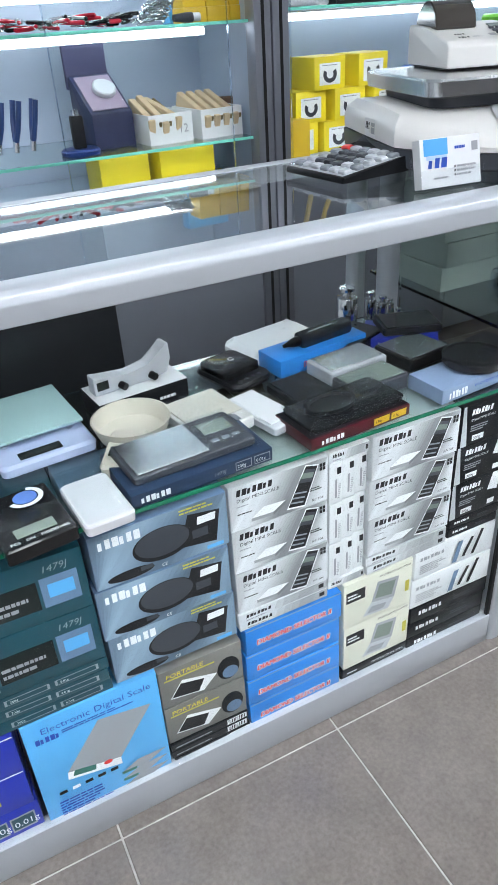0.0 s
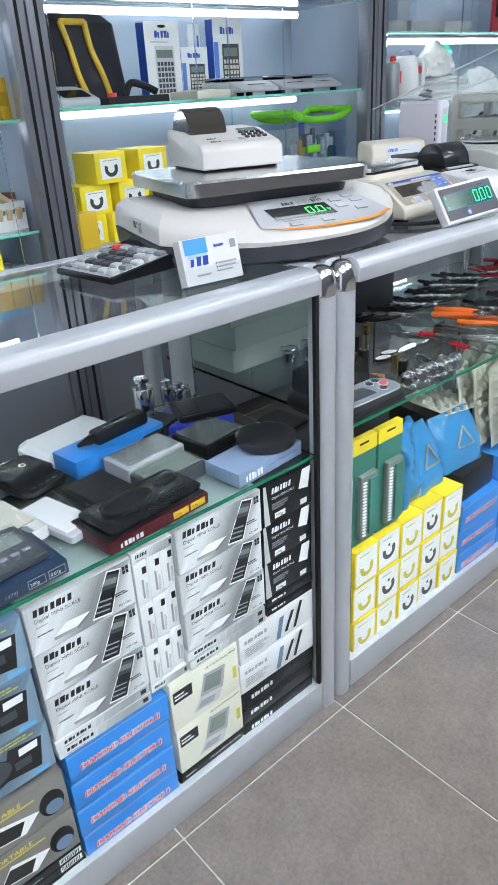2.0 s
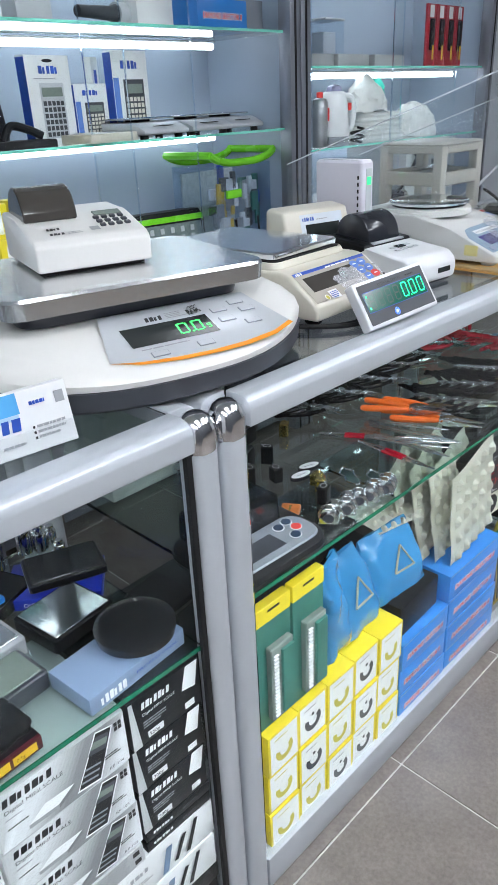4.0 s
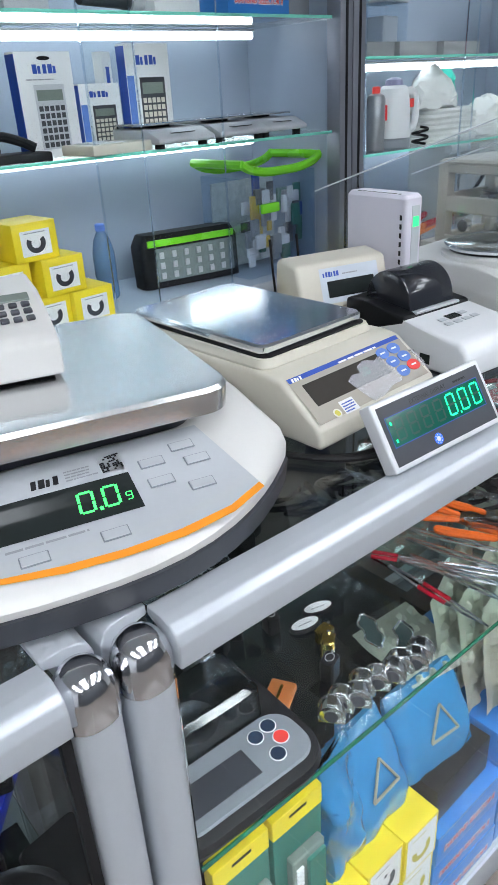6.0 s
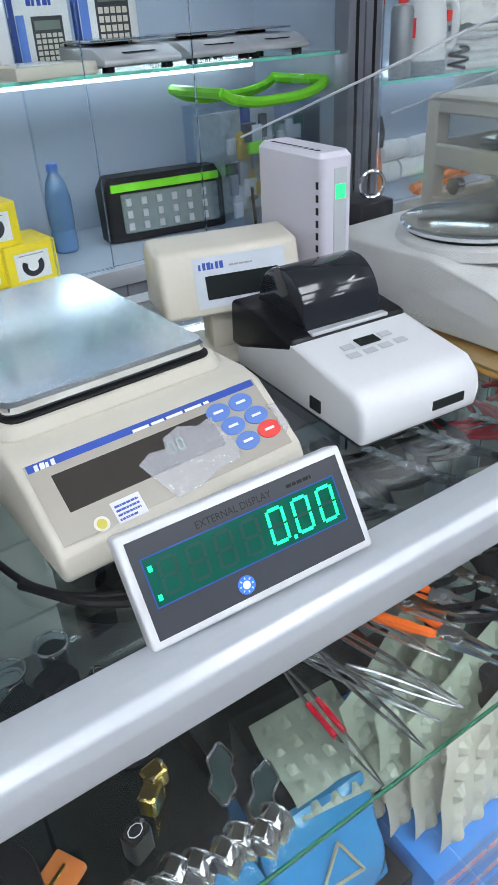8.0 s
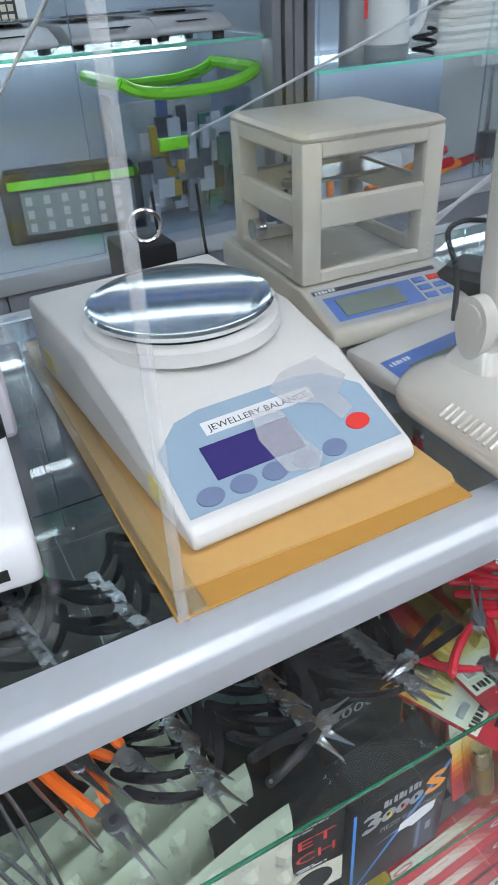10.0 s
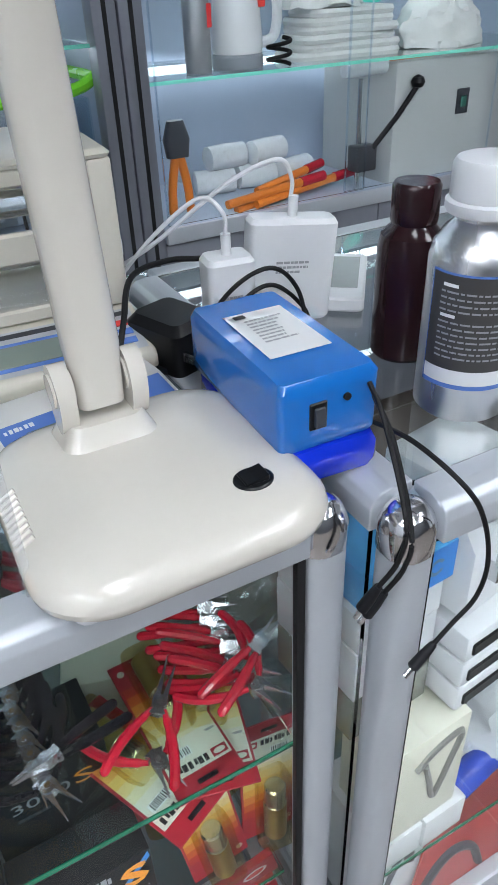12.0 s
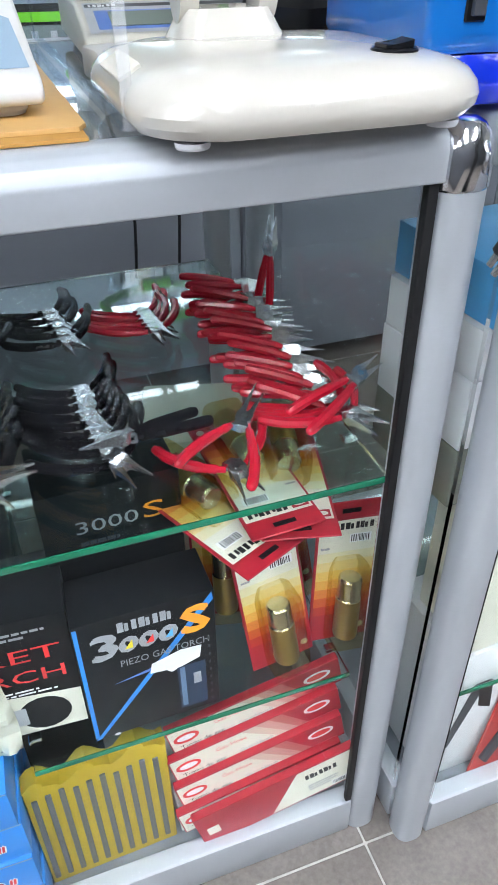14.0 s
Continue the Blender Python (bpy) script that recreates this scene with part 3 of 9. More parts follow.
def f_grey(p, w, h):
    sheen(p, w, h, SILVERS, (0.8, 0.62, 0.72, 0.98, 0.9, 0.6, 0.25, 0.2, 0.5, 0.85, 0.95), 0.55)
    p.mark(w * .07, h * .77, w * .36, h * .14, INKBLK, 7).text("Digital MINI SCALE", w * .07, h * .64, h * .105, INKBLK, wide=w * .42)
    p.lines(w * .07, h * .53, w * .16, h * .05, 1, INKGREY, 8).lines(w * .07, h * .36, w * .18, h * .05, 1, INKBLK, 9)
    p.poly([(w * .56, h * .10), (w * .75, h * .04), (w * .90, h * .90), (w * .76, h * .97)], INKWHITE)
    p.poly([(w * .575, h * .13), (w * .745, h * .075), (w * .885, h * .88), (w * .765, h * .94)], INKBLK)
    p.poly([(w * .68, h * .62), (w * .82, h * .56), (w * .865, h * .82), (w * .76, h * .88)], GREYPL)
    p.poly([(w * .70, h * .70), (w * .83, h * .65), (w * .85, h * .76), (w * .74, h * .81)], LCD)
    for k in range(3):
        p.poly([(w * (.60 + .018 * k), h * (.20 + .10 * k)), (w * (.73 + .018 * k), h * (.15 + .10 * k)), (w * (.735 + .018 * k), h * (.185 + .10 * k)), (w * (.605 + .018 * k), h * (.235 + .10 * k))], MIDGREY)
    p.poly([(w * .20, h * .20), (w * .42, h * .18), (w * .55, h * .35), (w * .33, h * .38)], INKWHITE)
    p.poly([(w * .20, h * .13), (w * .42, h * .11), (w * .42, h * .18), (w * .20, h * .20)], SILVERS[5])
    p.poly([(w * .42, h * .11), (w * .55, h * .28), (w * .55, h * .35), (w * .42, h * .18)], SILVERS[2])
    for a, b in ((0, 0), (0, 1), (1, 0), (1, 1)):
        p.rect(w * (.905 + .034 * a), h * (.74 + .085 * b), w * (.932 + .034 * a), h * (.815 + .085 * b), INKBLK)
    p.lines(w * .80, h * .34, w * .14, h * .10, 2, INKBLK, 6).text("KP-104", w * .82, h * .10, h * .08, INKBLK, 0, w * .12)


def f_thin_grey(p, w, h):
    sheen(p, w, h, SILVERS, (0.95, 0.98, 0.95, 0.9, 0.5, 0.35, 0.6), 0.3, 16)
    p.mark(w * .08, h * .42, w * .28, h * .34, INKBLK, 7).rect(w * .90, h * .3, w * .96, h * .75, INKBLK).lines(w * .08, h * .14, w * .3, h * .2, 1, INKGREY, 3)


def f_small_white(p, w, h):
    p.rect(w * .58, h * .72, w * .90, h * .88, INKBLK).rect(w * .44, h * .14, w * .60, h * .60, INKGREY).lines(w * .66, h * .12, w * .2, h * .4, 8, INKGREY, 3)


def f_blacktang(p, w, h):
    p.poly([(w * .72, h * .52), (w * .92, h * .46), (w * .98, h * .98), (w * .80, h * .98)], INKWHITE).poly([(0, 0), (w * .12, 0), (w * .05, h), (0, h)], GREYCARD)
    p.mark(w * .16, h * .74, w * .40, h * .14, INKWHITE, 7).text("Digital MINI SCALE", w * .16, h * .60, h * .085, INKWHITE, wide=w * .46).lines(w * .16, h * .34, w * .34, h * .18, 3, INKGREY, 4)
    p.rect(w * .20, h * .10, w * .42, h * .24, INKWHITE).rect(w * .74, h * .10, w * .88, h * .24, INKWHITE).text("300g", w * .22, h * .12, h * .11, INKBLK)


def f_diamond(p, w, h):
    p.rect(0.001, h - 0.003, w - 0.001, h - 0.001, INKGREY)
    for du, dv in ((-.006, 0), (.006, 0), (0, -.03), (0, .03), (.010, -.02)):
        p.text("DIAMOND SELECTOR II", w * (.10 + du), h * (.32 + dv), h * .28, INKWHITE, 0.12, w * .78)
    for du in (-.003, .0, .003):
        p.text("DIAMOND SELECTOR II", w * (.10 + du), h * .32, h * .27, INKRED, 0.12, w * .78)


def f_laptop(p, w, h):
    p.poly([(w * .28, h * .12), (w * .66, h * .08), (w * .74, h * .30), (w * .40, h * .38)], SILVERPL)
    p.poly([(w * .40, h * .38), (w * .74, h * .30), (w * .80, h * .74), (w * .48, h * .80)], INKGREY)
    p.poly([(w * .45, h * .44), (w * .70, h * .38), (w * .75, h * .68), (w * .51, h * .73)], LCD)
    p.poly([(w * .34, h * .16), (w * .58, h * .13), (w * .63, h * .24), (w * .41, h * .29)], INKGREY)
    p.rect(w * .03, h * .58, w * .30, h * .82, INKBLK).lines(w * .05, h * .64, w * .22, h * .14, 2, INKWHITE, 5)
    p.text("PROFESSIONAL-MINI", w * .50, h * .88, h * .07, INKBLK, wide=w * .46)
    p.rect(w * .90, h * .30, w * .96, h * .55, YELGREY)


def f_promini(p, w, h):
    p.text("PROFESSIONAL MINI", w * .44, h * .28, h * .38, INKWHITE, wide=w * .50).lines(w * .06, h * .3, w * .22, h * .3, 1, INKWHITE, 3)


def f_pen(p, w, h):
    p.mark(w * .06, h * .62, w * .30, h * .12, INKGREY, 7, 0).lines(w * .06, h * .18, w * .32, h * .34, 5, INKGREY, 7)
    p.poly([(w * .46, h * .10), (w * .52, h * .10), (w * .58, h * .80), (w * .52, h * .80)], SLATECARD)
    p.poly([(w * .58, h * .20), (w * .62, h * .18), (w * .72, h * .78), (w * .68, h * .80)], INKBLK).poly([(w * .70, h * .16), (w * .74, h * .14), (w * .84, h * .92), (w * .80, h * .94)], INKBLK)


def f_blackgulf(p, w, h):
    p.mark(w * .10, h * .4, w * .30, h * .26, INKWHITE, 7, 0).lines(w * .55, h * .4, w * .35, h * .3, 2, GREYPL, 3)


def f_portable(p, w, h):
    p.text("PORTABLE", w * .08, h * .78, h * .15, YELLOW, 0.1, w * .44).rect(w * .06, h * .72, w * .66, h * .755, YELGREY)
    p.poly([(w * .10, h * .22), (w * .50, h * .10), (w * .68, h * .42), (w * .26, h * .62)], INKWHITE)
    p.poly([(w * .12, h * .24), (w * .44, h * .14), (w * .52, h * .42), (w * .24, h * .54)], INKBLK)
    p.disc(w * .82, h * .42, w * .14, h * .30, BLACKCARD, 16).disc(w * .84, h * .30, w * .10, h * .16, SLATECARD, 14)


def f_porthin(p, w, h):
    p.rect(0.001, 0.001, w * .70, h * .9, INKBLK).code(w * .72, h * .15, w * .26, h * .7, 4).lines(w * .05, h * .35, w * .5, h * .3, 1, INKGREY, 6)


def f_ming(p, w, h):
    p.poly([(w * .22, h * .44), (w * .62, h * .36), (w * .92, h * .74), (w * .52, h * .80)], INKGREY).poly([(w * .21, h * .37), (w * .62, h * .29), (w * .62, h * .36), (w * .22, h * .44)], INKWHITE)
    p.poly([(w * .25, h * .385), (w * .42, h * .35), (w * .43, h * .40), (w * .27, h * .435)], GREENPL).disc(w * .52, h * .37, w * .035, h * .02, BTNRED, 12)
    p.text("Electronic Digital Scale", w * .12, h * .88, h * .075, INKBLUE, wide=w * .82).mark(w * .07, h * .80, w * .18, h * .05, INKBLUE, 5, 0).lines(w * .26, h * .825, w * .55, h * .04, 2, INKBLUE, 2)
    for k in range(3):
        v = h * (.20 - .075 * k)
        p.poly([(w * .60, v), (w * .80, v - .005), (w * .98, v + h * .06), (w * .74, v + h * .065)], INKGREY).poly([(w * .60, v - h * .02), (w * .72, v - h * .025), (w * .72, v), (w * .60, v + h * .005)], GREENPL)
    for k in range(5):
        p.rect(w * (.12 + .10 * k), h * .265, w * (.18 + .10 * k), h * .295, INKBLK if k != 1 else INKWHITE)
    p.lines(w * .10, h * .02, w * .40, h * .20, 7, INKBLUE, 8)


def f_royal(p, w, h):
    p.poly([(w * .30, h * .40), (w * .74, h * .34), (w * .80, h * .86), (w * .36, h * .90)], INKWHITE).rect(w * .40, h * .28, w * .80, h * .40, YELGREY).rect(0.001, h - .004, w - .001, h - .001, INKWHITE)
    p.lines(w * .1, h * .1, w * .6, h * .12, 2, SKYCARD, 3)


Y0 = 0.018


def pile(name, x0, x1, zs, depth, material, label, front, group, y0=Y0, lean=0.0):
    """Cartons one on another between x0 and x1; zs: the heights where they meet."""
    rnd = random.Random(int(x0 * 1000) + int(zs[0] * 1000))
    for a, b in zip(zs, zs[1:]):
        j = rnd.uniform(-0.0025, 0.0025)
        carton(name, x1 - x0 - 0.003, depth, b - a - 0.0012, material, pose((x0 + x1) / 2 + j, y0 + depth / 2 + rnd.uniform(0, 0.004), a, 0, 0, lean + rnd.uniform(-0.7, 0.7)), label, "box", group, front)


B = 0.068
pile("scale_box", -1.30, -1.052, (B, 0.15), 0.25, ROYAL, "blue retail box of a small scale in a stack", f_thin_teal, "royal blue boxes")
pile("scale_box", -1.30, -1.052, (0.15, 0.238, 0.326), 0.25, ROYAL, "royal blue retail box picturing a white pocket scale", f_royal, "royal blue boxes")
pile("scale_box", -1.045, -0.814, (B, 0.331), 0.14, SKYCARD, "large sky-blue box picturing an electronic digital scale", f_ming, "sky blue scale boxes")
pile("scale_box", -0.811, -0.650, (B, 0.088, 0.108, 0.128), 0.20, BLACKCARD, "flat black box end with white barcode label", f_porthin, "portable scale boxes")
pile("scale_box", -0.811, -0.650, (0.128, 0.222, 0.316), 0.20, BROWNCARD, "grey printed box of a portable scale, yellow title", f_portable, "portable scale boxes")
pile("selector_box", -0.647, -0.441, (B, 0.134, 0.200, 0.266, 0.330), 0.30, BLUECARD, "bright blue box with red diamond selectors lettering", f_diamond, "diamond selector boxes")
pile("scale_box", -0.438, -0.274, (B, 0.088, 0.108), 0.20, BLACKCARD, "flat black box with white professional mini lettering", f_promini, "professional mini boxes")
pile("scale_box", -0.438, -0.274, (0.108, 0.226, 0.342), 0.20, CREAMCARD, "cream box picturing a folding mini scale", f_laptop, "professional mini boxes")
pile("scale_box", -0.271, -0.062, (B, 0.110, 0.152, 0.196), 0.22, BLACKCARD, "flat black box with white maker's mark", f_blackgulf, "black flat boxes")
pile("scale_box", -0.271, -0.062, (0.196, 0.272, 0.348), 0.22, PAPER, "white box picturing black pen testers", f_pen, "pen tester boxes")
pile("scale_box", -1.30, -0.888, (0.330, 0.356, 0.382, 0.408), 0.24, TEALCARD, "thin dark teal scale box in a stack", f_thin_teal, "teal scale boxes")
pile("scale_box", -1.128, -0.888, (0.408, 0.522, 0.636), 0.24, TEALCARD, "dark teal box picturing a digital pocket scale", f_teal, "teal scale boxes")
pile("scale_box", -0.884, -0.660, (0.336, 0.438, 0.540, 0.642), 0.22, SLATECARD, "slate blue box picturing a round black scale", f_slate, "slate blue scale boxes")
pile("scale_box", -0.656, -0.472, (0.334, 0.356, 0.378), 0.21, PAPER, "thin white and grey mini scale box end", f_thin_grey, "mini scale boxes")
pile("scale_box", -0.656, -0.472, (0.378, 0.468, 0.558, 0.646), 0.21, GREYCARD, "silver grey box of a digital mini scale", f_grey, "mini scale boxes")
for i, x in enumerate((-0.468, -0.441, -0.414)):
    for a, b in ((0.364, 0.452), (0.452, 0.540), (0.540, 0.624)):
        carton("small_box", 0.0258, 0.16, b - a - 0.0015, PAPER, pose(x + 0.013, Y0 + 0.084 + 0.004 * ((i * 7 + int(a * 100)) % 3), a, 0, 0, 0.8 * ((i + int(a * 50)) % 3 - 1)), "small upright white box with black square mark", "box", "small white boxes", f_small_white)
carton("scale_box", 0.08, 0.16, 0.020, PAPER, pose(-0.429, Y0 + 0.085, 0.6245), "thin white mini scale box lying on small boxes", "box", "mini scale boxes", f_thin_grey)
carton("scale_box", 0.08, 0.16, 0.018, PAPER, pose(-0.429, Y0 + 0.085, 0.3446), "thin white mini scale box lying flat", "box", "mini scale boxes", f_thin_grey)
pile("scale_box", -0.388, -0.195, (0.3446, 0.366, 0.388), 0.21, GREYCARD, "thin silver grey mini scale box end", f_thin_grey, "mini scale boxes")
pile("scale_box", -0.388, -0.195, (0.388, 0.474, 0.560, 0.650), 0.21, GREYCARD, "silver grey box of a digital mini scale", f_grey, "mini scale boxes")
pile("scale_box", -0.191, -0.062, (0.350, 0.372, 0.394), 0.21, BLACKCARD, "thin black mini scale box end", f_blackgulf, "black mini scale boxes")
pile("scale_box", -0.191, -0.062, (0.394, 0.478, 0.562, 0.648), 0.21, BLACKCARD, "black and white box of a digital mini scale", f_blacktang, "black mini scale boxes")


# ---- pocket scales on the first counter's shelf ----
def flat_scale(x, y, w, d, h, rz, body, plate, label, plate_frac=0.62, lcd=True, along="y", z=SH1, r=0.006, group="pocket scales"):
    """A small flat scale: housing, weighing plate, display and keys."""
    t = thing("pocket_scale", pose(x, y, z, 0, 0, rz), label, "pocket scale", group)
    part("housing", loft([rring(w / 2 - 0.003, d / 2 - 0.003, r, 0), rring(w / 2, d / 2, r, 0.003), rring(w / 2, d / 2, r, h - 0.002), rring(w / 2 - 0.002, d / 2 - 0.002, r, h)]), body, t)
    a = d * plate_frac
    if along == "y":
        part("weighing_plate", box(w * 0.9, a * 0.94, 0.003, 0.001, 1, (0, d / 2 - a / 2 - 0.003, h)), plate, t)
        if lcd:
            part("display", box(w * 0.5, (d - a) * 0.5, 0.0012, 0.0004, 1, (-w * 0.12, -d / 2 + (d - a) * 0.52, h)), LCD, t)
            for k in range(3):
                part("key", box(w * 0.09, w * 0.07, 0.0015, 0.0005, 1, (w * 0.24 + w * 0.0, -d / 2 + (d - a) * (0.28 + 0.24 * k), h)), MIDGREY, t)
    else:
        part("weighing_plate", box(w * plate_frac * 0.94, d * 0.9, 0.003, 0.001, 1, (-w / 2 + w * plate_frac / 2 + 0.003, 0, h)), plate, t)
        if lcd:
            b = w * (1 - plate_frac)
            part("display", box(b * 0.66, d * 0.34, 0.0012, 0.0004, 1, (w / 2 - b / 2, d * 0.14, h)), LCD, t)
            for k in range(3):
                part("key", box(b * 0.16, d * 0.08, 0.0015, 0.0005, 1, (w / 2 - b * (0.26 + 0.24 * k), -d * 0.24, h)), MIDGREY, t)
    return t


def wrapping(t, w, d, h, seed):
    """Loose crinkled clear film round a small thing."""
    n, m = 18, 14
    grid = []
    for j in range(m + 1):
        row = []
        for i in range(n + 1):
            u, v = 2 * i / n - 1, 2 * j / m - 1
            e = max(abs(u), abs(v))
            z = h + 0.003 if e < 0.88 else (h + 0.003) * max(0.0, (1 - e) / 0.12)
            q = noise.noise_vector(Vector((u * 5 + seed, v * 5, seed)))
            row.append(Vector((u * w / 2 * 1.08 + q.x * 0.003, v * d / 2 * 1.08 + q.y * 0.003, max(z + q.z * 0.0035 * (e < 0.95), h * 0.0 + 0.0012))))
        grid.append(row)
    bm = bmesh.new()
    vs = [[bm.verts.new(c) for c in row] for row in grid]
    for j in range(m):
        for i in range(n):
            bm.faces.new((vs[j][i], vs[j][i + 1], vs[j + 1][i + 1], vs[j + 1][i]))
    part("wrapping", bm, WRAP, t, "crinkled clear film").visible_shadow = False


WRAP = film_mat("crinkled_clear_film", (0.97, 0.98, 0.985), 0.05)


def f_navy(p, w, h):
    p.mark(w * .06, h * .25, w * .20, h * .45, INKWHITE, 6, 0).text("1479J", w * .56, h * .3, h * .4, INKGREY, 0.2)
    for k, s in ((.72, "200g"), (.86, "0.01g")):
        p.rect(w * k, h * .18, w * (k + .12), h * .82, INKGREY).rect(w * (k + .005), h * .24, w * (k + .115), h * .76, NAVYCARD).text(s, w * (k + .012), h * .34, h * .34, INKWHITE)


def f_maroon(p, w, h):
    p.mark(w * .10, h * .25, w * .22, h * .42, INKWHITE, 6, 0).rect(w * .62, h * .2, w * .78, h * .8, AMBERCARD).rect(w * .80, h * .2, w * .96, h * .8, AMBERCARD).text("130g", w * .635, h * .34, h * .34, INKBLK).text("0.1g", w * .82, h * .34, h * .34, INKBLK)


def f_mark_white(p, w, h):
    p.mark(w * .16, h * .35, w * .34, h * .30, INKWHITE, 7, 0).lines(w * .66, h * .35, w * .26, h * .28, 1, INKWHITE, 3)


def f_blueside(p, w, h):
    p.text("DIAMOND SELECTOR II", w * .25, h * .25, h * .5, INKRED, 0.1, w * .5)


def f_lightblue(p, w, h):
    p.mark(w * .10, h * .2, w * .26, h * .5, INKWHITE, 6, 0).text("PROFESSIONAL", w * .46, h * .45, h * .26, INKBLUE, 0, w * .46)


carton("scale_box", 0.235, 0.135, 0.023, NAVYCARD, pose(-0.690, 0.092, SH1, 0, 0, 2.5), "flat navy box of a jewellery scale", "box", "shelf boxes", f_navy)
wrapping(flat_scale(-0.692, 0.096, 0.205, 0.105, 0.014, 3.5, GREYPL, STEEL, "grey pocket scale with steel plate on a navy box", 0.62, True, "x", SH1 + 0.0235), 0.205, 0.105, 0.018, 7)
t = thing("pocket_scale", pose(-0.735, 0.215, SH1, 0, 0, -28), "cream pocket scale with a round weighing bowl", "pocket scale", "pocket scales")
part("body", loft([rring(0.030, 0.055, 0.012, 0, 5, 0, -0.07), rring(0.032, 0.058, 0.012, 0.02, 5, 0, -0.07), rring(0.028, 0.054, 0.012, 0.026, 5, 0, -0.07)]), CREAM, t)
bowl = lathe([(0.045, 0.0), (0.056, 0.01), (0.066, 0.038), (0.067, 0.040), (0.064, 0.040), (0.054, 0.014), (0.03, 0.008), (0.001, 0.0075)], 36)
part("bowl", bowl, CREAM, t)
part("display", box(0.044, 0.026, 0.0015, 0.0004, 1, (0, -0.085, 0.026)), LCDDK, t)
t = thing("scale_case", pose(-0.847, 0.052, SH1, 0, 0, 4), "white pocket scale in a clear plastic case", "pocket scale", "pocket scales")
part("body", loft([rring(0.036, 0.060, 0.008, 0), rring(0.037, 0.061, 0.008, 0.014), rring(0.035, 0.059, 0.008, 0.017)]), WHITEPL, t)
part("cover", loft([rring(0.033, 0.056, 0.006, 0.0175), rring(0.033, 0.056, 0.006, 0.026), rring(0.030, 0.053, 0.006, 0.028)]), ACRYL, t).visible_shadow = False
t = thing("pocket_scale", pose(-0.945, 0.000 + 0.056, SH1, 0, 0, 7), "black pocket scale with clear lid and grey display", "pocket scale", "pocket scales")
part("body", loft([rring(0.050, 0.066, 0.006, 0), rring(0.050, 0.066, 0.006, 0.020), rring(0.048, 0.064, 0.006, 0.023)]), GLOSSBLK, t)
part("display", box(0.056, 0.022, 0.0012, 0.0004, 1, (0, -0.036, 0.0232)), LCD, t)
part("lid", loft([rring(0.048, 0.040, 0.005, 0.0235, 5, 0, 0.022), rring(0.048, 0.040, 0.005, 0.036, 5, 0, 0.022), rring(0.045, 0.037, 0.005, 0.038, 5, 0, 0.022)]), ACRYL, t).visible_shadow = False
p = Print().disc(0, 0, 0.026, 0.024, INKWHITE, 24, 200, 430, 0.72).disc(0, 0, 0.017, 0.016, BTNBLUE, 20)
p.put(t, Matrix.Translation((0.008, 0.02, 0.0385)), "paper_ring")
p = Print()
for k, s in enumerate(("PCS", "ON", "MODE", "TARE")):
    p.text(s, -0.040 + 0.021 * k, -0.058, 0.008, INKWHITE)
p.put(t, Matrix.Translation((0, 0, 0.0232)), "lettering")
t = thing("kitchen_scale", pose(-0.885, 0.31, SH1, 0, 0, 5), "pale blue scale with a clear glass platform", "kitchen scale", "pocket scales")
part("base", loft([rring(0.078, 0.105, 0.012, 0), rring(0.080, 0.107, 0.012, 0.014), rring(0.076, 0.103, 0.012, 0.02)]), mat("pale_lilac_plastic", (0.45, 0.52, 0.72), 0.3), t)
part("display", box(0.07, 0.022, 0.001, 0.0003, 1, (-0.01, -0.086, 0.02)), LCDDK, t)
part("platform", box(0.15, 0.16, 0.006, 0.002, 2, (0, 0.018, 0.034)), mat("sea_green_glass", (0.34, 0.50, 0.50), 0.08, 0, 0.02, 20), t)
for sx in (-1, 1):
    for sy in (-1, 1):
        part("spacer", lathe([(0.006, 0.02), (0.006, 0.034)], 10), CHROME, t, m=Matrix.Translation((sx * 0.055, 0.018 + sy * 0.06, 0)))
carton("gauge_box", 0.172, 0.085, 0.040, BLACKCARD, pose(-0.688, 0.330, SH1, 0, 0, 6), "black and white box under a digital gauge", "box", "shelf boxes", f_mark_white, lambda p, w, d: p.rect(0, 0, w, d, PAPER))
t = thing("thickness_gauge", pose(-0.690, 0.335, SH1 + 0.0412, 0, 0, 8), "curved silver digital thickness gauge on its box", "gauge")
prof = [(-0.078, 0.0), (-0.078, 0.036), (-0.050, 0.030), (-0.010, 0.022), (0.030, 0.028), (0.055, 0.046), (0.066, 0.062), (0.074, 0.060), (0.076, 0.030), (0.066, 0.004), (0.03, -0.0), ]
g = profile([(-a, b) for a, b in prof][::-1], 0.028, 0.003, 2)
part("body", g, SILVERPL, t, m=pose(0, 0, 0, 0, 0, 90))
part("display", box(0.022, 0.0015, 0.016, 0.0004, 1, (-0.062, -0.0148, 0.010)), LCDDK, t)
for x in (-0.03, 0.03):
    part("jaw", tube([(x, -0.018, 0.012), (x + 0.004, -0.030, 0.010)], 0.007, 10), BLACKPL, t)
wrapping(flat_scale(-0.609, 0.195, 0.112, 0.135, 0.022, 8, OFFWHITE, CREAM, "white pocket scale in clear wrapping", 0.78), 0.112, 0.135, 0.026, 1)
flat_scale(-0.517, 0.160, 0.064, 0.140, 0.016, 12, SILVERPL, WHITEPL, "slim silver pocket scale lying flat", 0.9, False, z=SH1)
t = thing("pocket_scale", pose(-0.490, 0.330, SH1, 0, 0, 14), "black clamshell pocket scale with rounded lid", "pocket scale", "pocket scales")
part("base", loft([rring(0.046, 0.062, 0.02, 0), rring(0.050, 0.066, 0.022, 0.008), rring(0.046, 0.062, 0.02, 0.014)]), BLACKPL, t)
